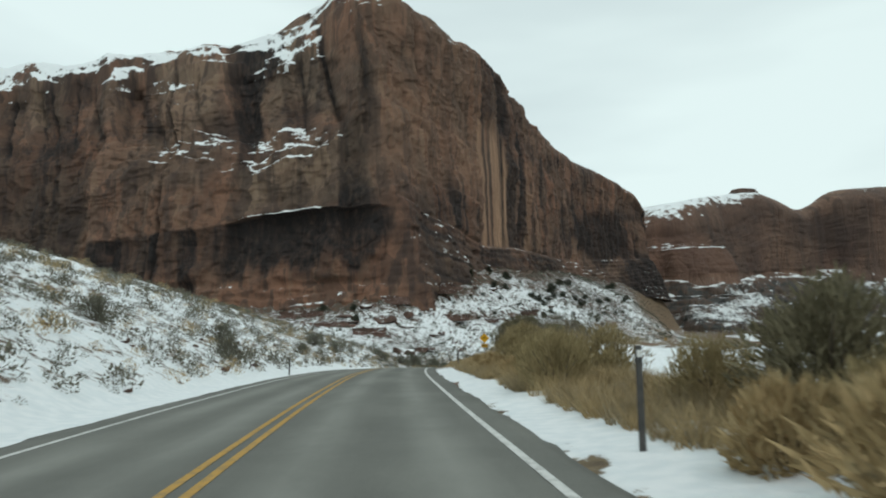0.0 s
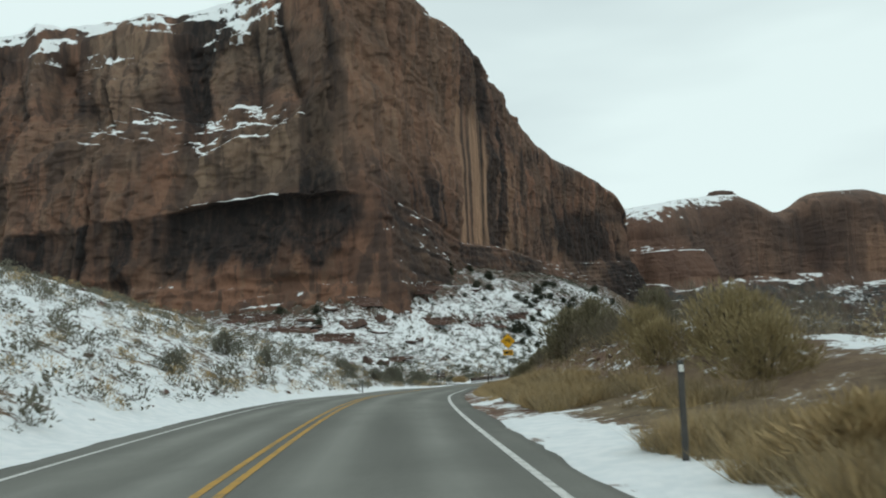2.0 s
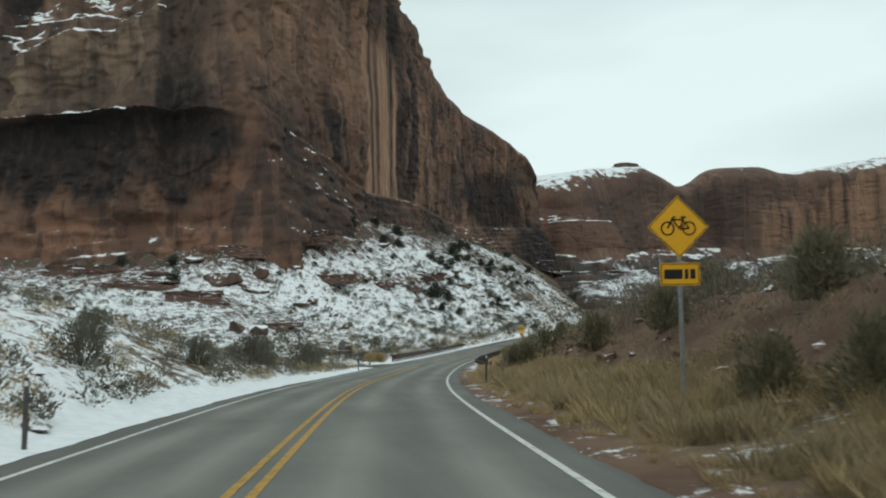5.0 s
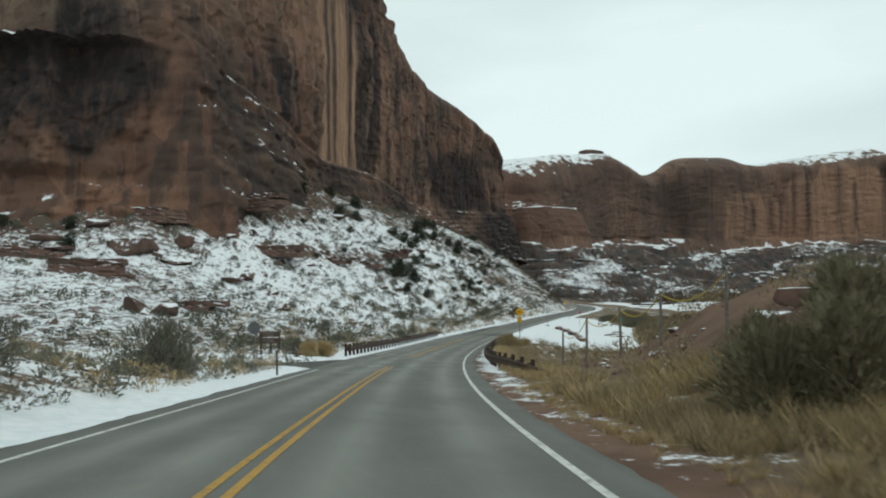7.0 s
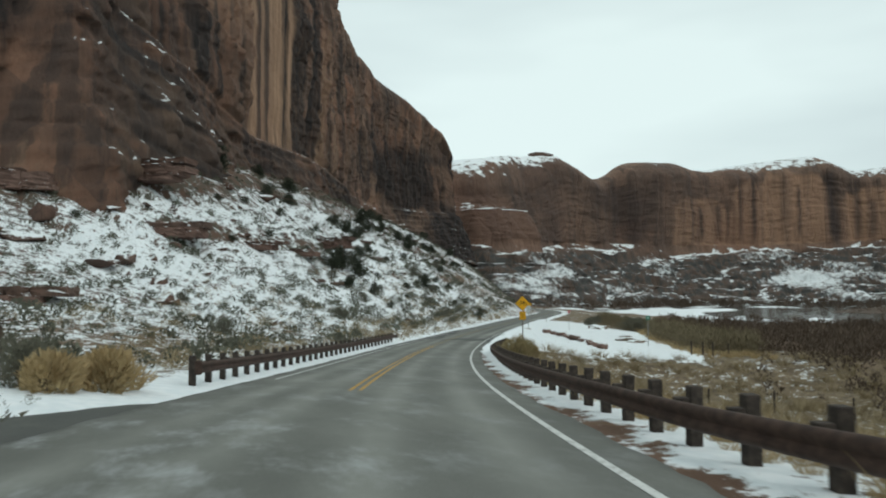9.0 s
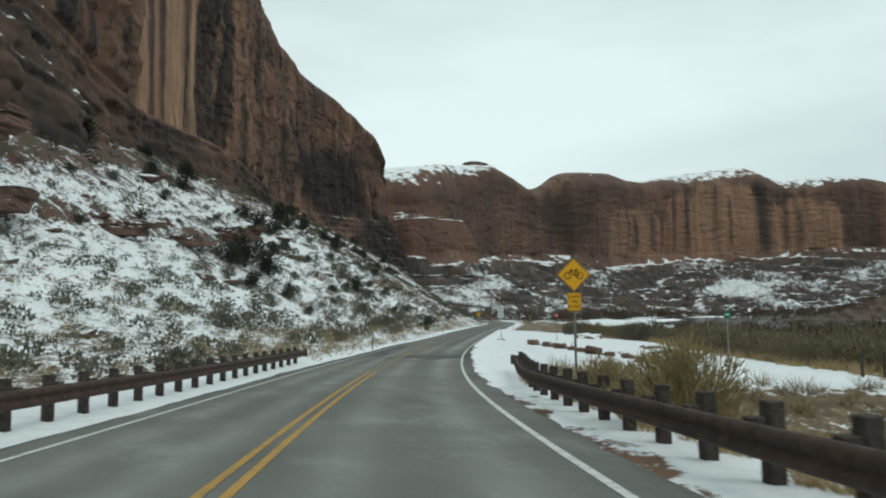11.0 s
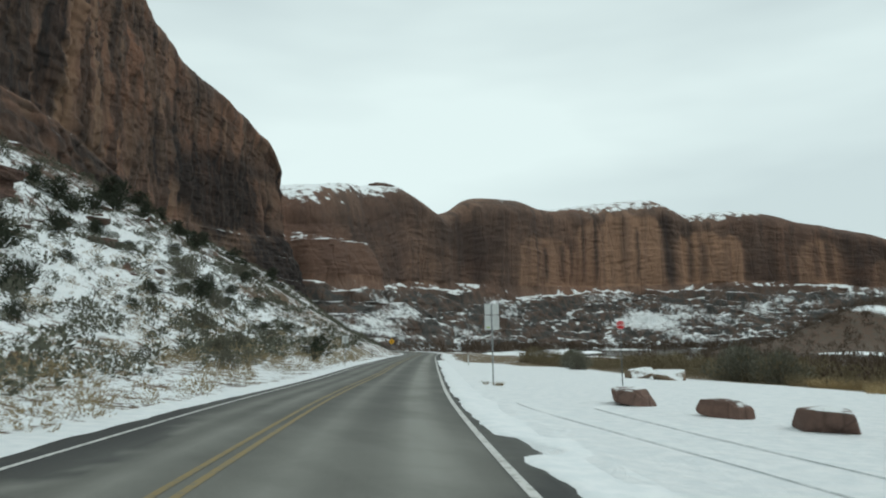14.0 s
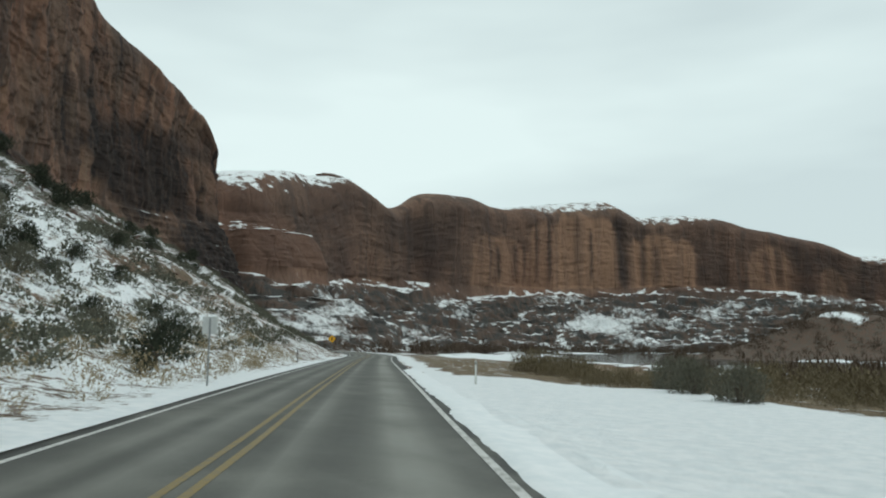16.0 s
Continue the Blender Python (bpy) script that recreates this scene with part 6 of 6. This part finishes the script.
def bicycle(parent, cz, k, y):
    """The flat black bicycle of a warning sign, about 0.72 k wide."""
    bm = bmesh.new()
    for cx in (-0.2, 0.2):
        outer, inner = regular(28, 0.130 * k, cx * k, cz - 0.03 * k), regular(28, 0.101 * k, cx * k, cz - 0.03 * k)
        o = [bm.verts.new((x, y, z)) for x, z in outer]
        i_ = [bm.verts.new((x, y, z)) for x, z in inner]
        for j in range(28):
            bm.faces.new((o[j], o[(j + 1) % 28], i_[(j + 1) % 28], i_[j]))
    bars = [((-0.2, -0.03), (-0.10, 0.17)), ((-0.115, 0.13), (0.09, 0.13)), ((-0.105, 0.12), (0.03, -0.04)), ((0.03, -0.04), (0.10, 0.17)), ((0.095, 0.12), (0.2, -0.03)), ((0.03, -0.04), (0.2, -0.03)),
            ((-0.10, 0.17), (-0.05, 0.18)), ((0.05, 0.175), (0.15, 0.175))]
    for (ax, az), (bx, bz) in bars:
        d = Vector((bx - ax, 0, bz - az))
        nrm = Vector((-d.z, 0, d.x)).normalized() * 0.016 * k
        p, q = Vector((ax * k, y, cz + az * k)), Vector((bx * k, y, cz + bz * k))
        bm.faces.new([bm.verts.new(v) for v in (p - nrm, q - nrm, q + nrm, p + nrm)])
    bmesh.ops.solidify(bm, geom=bm.faces[:], thickness=0.003)
    return part("symbol", bm, MAT["black"], parent, "black bicycle symbol")


def outline_band(parent, pts_out, pts_in, y, material, name="border"):
    bm = bmesh.new()
    o, i_ = [bm.verts.new((x, y, z)) for x, z in pts_out], [bm.verts.new((x, y, z)) for x, z in pts_in]
    n = len(o)
    for j in range(n):
        bm.faces.new((o[j], o[(j + 1) % n], i_[(j + 1) % n], i_[j]))
    bmesh.ops.recalc_face_normals(bm, faces=bm.faces)
    return part(name, bm, material, parent)


def warning_sign(s, lat, base_z, centre, half, plaque, turn=0.0):
    """A yellow diamond with a bicycle and a small plaque below, facing the traffic."""
    x, y, z = (float(v) for v in road_point(s, lat))
    ob = holder("bicycle_sign", x, y, z + base_z, heading(s) + turn)
    c = centre - base_z
    sign_post(ob, 0, c + half * 0.85, MAT["grey_wood"] if plaque == "road" else MAT["galv"], 0.08)
    d = regular(4, half, 0, c, 0)
    face = part("diamond_plate", plate(bmesh.new(), d, -0.004, 0.006), MAT["sign_yellow"], ob, "yellow diamond plate")
    outline_band(face, regular(4, half * 0.965, 0, c, 0), regular(4, half * 0.93, 0, c, 0), -0.0075, MAT["black"])
    bicycle(face, c, half * 1.75, -0.007)
    if plaque == "road":
        w, h, pc = half * 0.84, half * 1.08, c - half - half * 0.62
        pl = part("plaque", plate(bmesh.new(), round_rect(w, h, 0.03, 0, pc), -0.004, 0.006), MAT["sign_yellow"], ob, "yellow plaque with black words")
        outline_band(pl, round_rect(w * 0.95, h * 0.96, 0.025, 0, pc), round_rect(w * 0.90, h * 0.92, 0.02, 0, pc), -0.0075, MAT["black"])
        for k, word in enumerate(("SHARE", "THE", "ROAD")):
            lettering(word, half * 0.235, 0, -0.007, pc + (1 - k) * h * 0.27, MAT["black"], pl, 1.05)
    else:
        w, h, pc = half * 1.3, half * 0.72, c - half - half * 0.5
        pl = part("plaque", plate(bmesh.new(), round_rect(w, h, 0.03, 0, pc), -0.004, 0.006), MAT["sign_yellow"], ob, "yellow plaque with unreadable black marks")
        outline_band(pl, round_rect(w * 0.95, h * 0.92, 0.025, 0, pc), round_rect(w * 0.91, h * 0.85, 0.02, 0, pc), -0.0075, MAT["black"])
        for bx, bw in ((-0.17, 0.46), (0.16, 0.09), (0.32, 0.13)):
            part("marking", plate(bmesh.new(), round_rect(bw * w, h * 0.42, 0.004, bx * w, pc), -0.0075, 0.002), MAT["black"], pl)
    return tagged(ob, "yellow diamond bicycle warning sign above a share-the-road plaque" if plaque == "road" else "yellow diamond bicycle warning sign with a small plaque", "road sign")


warning_sign(96.0, 5.4, -0.1, 3.75, 0.62, "bars")
warning_sign(199.9, 5.5, -1.6, 3.50, 0.575, "road")


def stop_sign(s, lat, base_z, centre, radius, turn, label, back_mat):
    x, y, z = (float(v) for v in road_point(s, lat))
    ob = holder("stop_sign", x, y, z + base_z, heading(s) + turn)
    c = centre - base_z
    sign_post(ob, 0, c + radius * 0.8, MAT["dull_back"], 0.045)
    pl = part("octagon_plate", plate(bmesh.new(), regular(8, radius, 0, c, 22.5), -0.004, 0.006), back_mat, ob, "bare metal octagon")
    part("red_face", plate(bmesh.new(), regular(8, radius, 0, c, 22.5), -0.0075, 0.003), MAT["sign_red"], pl, "red octagonal face")
    outline_band(pl, regular(8, radius * 0.97, 0, c, 22.5), regular(8, radius * 0.91, 0, c, 22.5), -0.0095, MAT["sign_white"])
    lettering("STOP", radius * 0.80, 0, -0.009, c, MAT["sign_white"], pl)
    return tagged(ob, label, "road sign")


stop_sign(256.1, 9.9, -0.45, 2.38, 0.21, 0, "red stop sign on a thin metal post in the snow", MAT["sign_back"])
stop_sign(149.4, -8.9, -0.3, 1.95, 0.34, 205, "stop sign seen from its bare metal back", MAT["dull_back"])

x, y, z = (float(v) for v in road_point(254.7, 4.0))
twin = holder("double_sign", x, y, z - 0.15, heading(254.7), -0.3)
sign_post(twin, 0, 3.45, MAT["galv"], 0.06)
for w, h, cz, tag_ in ((0.62, 0.46, 3.22, False), (0.63, 0.62, 2.64, True)):
    pl = part("sign_plate", plate(bmesh.new(), round_rect(w, h, 0.04, 0, cz), 0.056, 0.005), MAT["sign_back"], twin, "bare pale metal sign back")
    if tag_:
        part("sticker", plate(bmesh.new(), round_rect(0.14, 0.04, 0.004, -0.16, cz - 0.2), 0.053, 0.002), MAT["sticker"], pl, "small yellow-green sticker")
tagged(twin, "two blank metal sign backs on one post", "road sign")

x, y, z = (float(v) for v in road_point(281, -4.9 - 0.4))
back = holder("small_sign", x, y, z - 0.1, heading(281) + 8)
sign_post(back, 0, 2.35, MAT["galv"], 0.06)
part("sign_plate", plate(bmesh.new(), round_rect(0.5, 0.6, 0.03, 0, 2.1), 0.056, 0.005), MAT["sign_back"], back, "grey metal sign back")
tagged(back, "grey sign back on a post beside the juniper", "road sign")

x, y, z = (float(v) for v in road_point(221.1, 18.1))
green = holder("green_sign", x, y, at_ground(x, y), heading(221))
gh = z + 2.28 - at_ground(x, y)
sign_post(green, 0, gh + 0.2, MAT["galv"], 0.05)
part("sign_plate", plate(bmesh.new(), round_rect(0.42, 0.42, 0.08, 0, gh), -0.004, 0.006), MAT["sign_green"], green, "small green plate")
part("marking", plate(bmesh.new(), round_rect(0.24, 0.07, 0.004, 0, gh), -0.0075, 0.002), MAT["sign_white"], green)
tagged(green, "small green sign on a thin post by the river", "road sign")

x, y, z = (float(v) for v in road_point(372, -7.0))
curve = holder("curve_sign", x, y, at_ground(x, y), heading(372))
sign_post(curve, 0, 2.4, MAT["galv"], 0.07)
part("diamond_plate", plate(bmesh.new(), regular(4, 0.6, 0, 2.2, 0), -0.004, 0.006), MAT["sign_yellow"], curve, "yellow diamond plate")
part("marking", plate(bmesh.new(), round_rect(0.16, 0.5, 0.01, 0, 2.2), -0.0075, 0.002), MAT["black"], curve)
tagged(curve, "distant yellow diamond warning sign beside the road", "road sign")

# brown notice board at the side road
x, y, z = (float(v) for v in road_point(162.0, -11.6))
board = holder("notice_board", x, y, z - 0.1, heading(162) + 6)
for px_, h in ((-0.62, 1.75), (0.05, 1.4), (0.62, 1.75)):
    part("post", box(bmesh.new(), px_, 0.04, h / 2 - 0.2, 0.09 if px_ != 0.05 else 0.14, 0.09, h + 0.4, bevel=0.01), MAT["post_wood"], board)
for cz, h in ((1.62, 0.30), (1.22, 0.34)):
    pl = part("panel", box(bmesh.new(), 0, 0, cz, 1.42, 0.04, h, bevel=0.01), MAT["board_brown"], board, "brown painted panel")
    for k in range(2):
        part("lettering_bar", box(bmesh.new(), -0.1 + 0.05 * k, -0.022, cz + 0.06 - 0.12 * k, 0.8 - 0.2 * k, 0.004, 0.05), MAT["grey_wood"], pl)
part("cap_board", box(bmesh.new(), 0, 0, 1.82, 1.5, 0.14, 0.05, bevel=0.01), MAT["board_brown"], board, "thin cap with snow traces")
tagged(board, "brown timber notice board on three posts in snow", "notice board")


# ---------- ragged snow edge on the shoulder ----------
def snow_edge():
    """A thin crust of snow with worn teeth lying over the shoulder and the edge of the pull-out."""
    s = np.arange(193, 303, 0.07)
    tooth = value_noise(s * 0.95, s * 0, 131)
    bite = np.clip(value_noise(s * 0.8 + 0.3 * tooth, s * 0, 132) - 0.12, 0, 1)
    inner = 2.34 - 0.12 * sm(s, 215, 230) - 0.22 * sm(s, 230, 243) - 0.04 * sm(s, 260, 290) + (0.10 * tooth + 0.05 * value_noise(s * 3.1, s * 0, 133)) * (1 - 0.6 * sm(s, 238, 246)) + bite * (0.75 - 0.6 * sm(s, 238, 246))
    inner = inner + 0.6 * (1 - sm(s, 193, 196)) + 0.4 * sm(s, 299, 303)
    rows = []
    for f, h in ((0.0, 0.002), (0.08, 0.028), (0.25, 0.030), (0.5, 0.014), (1.0, -0.01)):
        lat = inner + f * (3.35 - inner)
        x, y, z = road_point(s, lat)
        under = ground_height(x, y)
        deck = np.where(lat < P_R + 0.03, z - 0.018 * np.abs(lat + 1.85) + 0.02, -99)
        rows.append(np.stack([x, y, np.maximum(under, deck) + h], 1))
    v = np.stack(rows, 1)
    ob = mesh_object("snow_edge", v.reshape(-1, 3), grid_faces(len(s), 5)[:, ::-1], MAT["old_snow"])
    tagged(ob, "ragged edge of packed snow lying over the asphalt shoulder", "snow", kind="structure")


snow_edge()


# ---------- tyre tracks in the snow ----------
def tyre_track(stops, width):
    """A shallow slushy rut through the snow of the pull-out, along stops of distance and sideways place."""
    run_ = np.linspace(0, 1, 60)
    keys = np.linspace(0, 1, len(stops))
    s = np.interp(run_, keys, [p[0] for p in stops])
    lat = soften(np.interp(run_, keys, [p[1] for p in stops])[:, None], 6)[:, 0]
    half_ = width / 2 * (0.55 + 0.45 * value_noise(s * 0.9, s * 0, 66)) * np.minimum(1, 8 * np.minimum(run_, 1 - run_) + 0.05)
    rows = []
    for o, h in ((-1, 0.004), (-0.5, 0.022), (0.5, 0.022), (1, 0.004)):
        x, y, _ = road_point(s, lat + o * half_)
        rows.append(np.stack([x, y, ground_height(x, y) + h], 1))
    v = np.stack(rows, 1)
    ob = mesh_object("tyre_track", v.reshape(-1, 3), grid_faces(60, 4)[:, ::-1], MAT["slush"])
    tagged(ob, "grey slushy tyre track pressed into the snow", "tyre track", "tyre tracks on the pull-out")


for stops, width in ((((221, 7.6), (232, 6.6), (243, 5.6)), 0.16), (((224, 6.0), (234, 5.0), (244, 3.6)), 0.14)):
    tyre_track(stops, width)


# ---------- marker posts ----------
def marker_post(s, lat, height, material, label, top=None):
    x, y, z = (float(v) for v in road_point(s, lat))
    ob = holder("marker_post", x, y, at_ground(x, y), heading(s), 1.5 * math.sin(s))
    part("post", box(bmesh.new(), 0, 0, height / 2 - 0.15, 0.085, 0.03, height + 0.3, bevel=0.006), material, ob)
    part("reflector", box(bmesh.new(), 0, -0.018, height - 0.10, 0.06, 0.008, 0.09, bevel=0.002), top or MAT["sign_white"], ob, "small pale reflector")
    return tagged(ob, label, "marker post", "marker posts along the road")


for s, lat, h in ((9.4, 3.3, 1.3), (44.1, 3.75, 1.25), (82.4, 3.75, 1.25), (114.1, 3.45, 1.28)):
    marker_post(s, lat, h, MAT["marker_dark"], "slim dark marker post at the road edge")
for s, lat in ((45.3, -6.3), (95, -6.4), (143.2, -6.2), (233.8, -5.9), (318, -6.2)):
    marker_post(s, lat, 1.2, MAT["marker_dark"], "slim dark marker post in the snowy verge")
marker_post(285.9, 4.5, 0.95, MAT["marker_white"], "white marker post with a dark top", MAT["black"])


# ---------- fence posts and rope on the flat ----------
def timber_post(x, y, height, lean, label, group, r=0.07):
    ob = holder("fence_post", x, y, at_ground(x, y), 20 * lean, lean)
    part("post", tube(bmesh.new(), (0, 0, -0.3), (0, 0, height), r, r * 0.85, 8), MAT["grey_wood"] if r < 0.06 else MAT["post_wood"], ob)
    return tagged(ob, label, "post", group)


for i, (s, lat) in enumerate(((208.6, 19.9), (208.4, 20.8), (208.2, 21.6), (208.0, 22.8), (186, 19), (183, 22), (178, 24), (190, 16.5))):
    x, y, _ = road_point(s, lat)
    timber_post(float(x), float(y), 1.15, 2.0 * math.sin(i * 2.0), "weathered timber fence post in dry grass", "fence posts on the flat")
# rope fence along the foot of the dirt mound
poles = []
for i, (x, y, top) in enumerate(((14.09, 141.37, -5.69), (13.63, 137.95, -4.94), (13.59, 134.98, -4.48), (12.72, 130.72, -3.91), (12.81, 127.66, -3.35))):
    timber_post(x, y, max(top - at_ground(x, y), 1.2), 1.2 * math.sin(2.0 * i), "pale timber post that holds a yellow rope", "rope posts on the dirt mound", 0.05)
    poles.append((x, y, at_ground(x, y) + max(top - at_ground(x, y), 1.2) - 0.08))
for a, b in zip(poles[:-1], poles[1:]):
    n, sag = 14, 0.42
    pts = [tuple(a[k] + (b[k] - a[k]) * i / n - (sag * 4 * (i / n) * (1 - i / n) if k == 2 else 0) for k in range(3)) for i in range(n + 1)]
    ob = holder("rope", *a)
    bm = bmesh.new()
    for p, q in zip(pts[:-1], pts[1:]):
        tube(bm, tuple(p[k] - a[k] for k in range(3)), tuple(q[k] - a[k] for k in range(3)), 0.016, 0.016, 6)
    part("line", bm, MAT["rope"], ob)
    tagged(ob, "sagging yellow rope strung between posts", "rope", "ropes of the fence on the mound")

# ---------- side road ----------
n_s, n_l = 14, 40
verts = []
for d in np.linspace(-0.25, 36, n_l):
    dd = max(d, 0.0)
    near_s, far_s = 148.6 + 2.8 * sm(dd, 0, 1.5), 159.5 - 3.6 * sm(dd, 0, 3)
    for a in np.linspace(0, 1, n_s):
        x, y, z = road_point(near_s + (far_s - near_s) * a, P_L - d)
        verts.append((float(x), float(y), float(z) - 0.018 * abs(P_L - C_YEL) + 0.012 - 0.002 * dd))
verts = np.array(verts)
side_road = mesh_object("side_road", verts, grid_faces(n_l, n_s), MAT["asphalt"])
tagged(side_road, "dark wet asphalt mouth of a side road", "road", kind="structure")
for key in ("track", "frost"):
    field(side_road, key, np.zeros(len(verts)))
field(side_road, "seam", np.full(len(verts), 0.6))
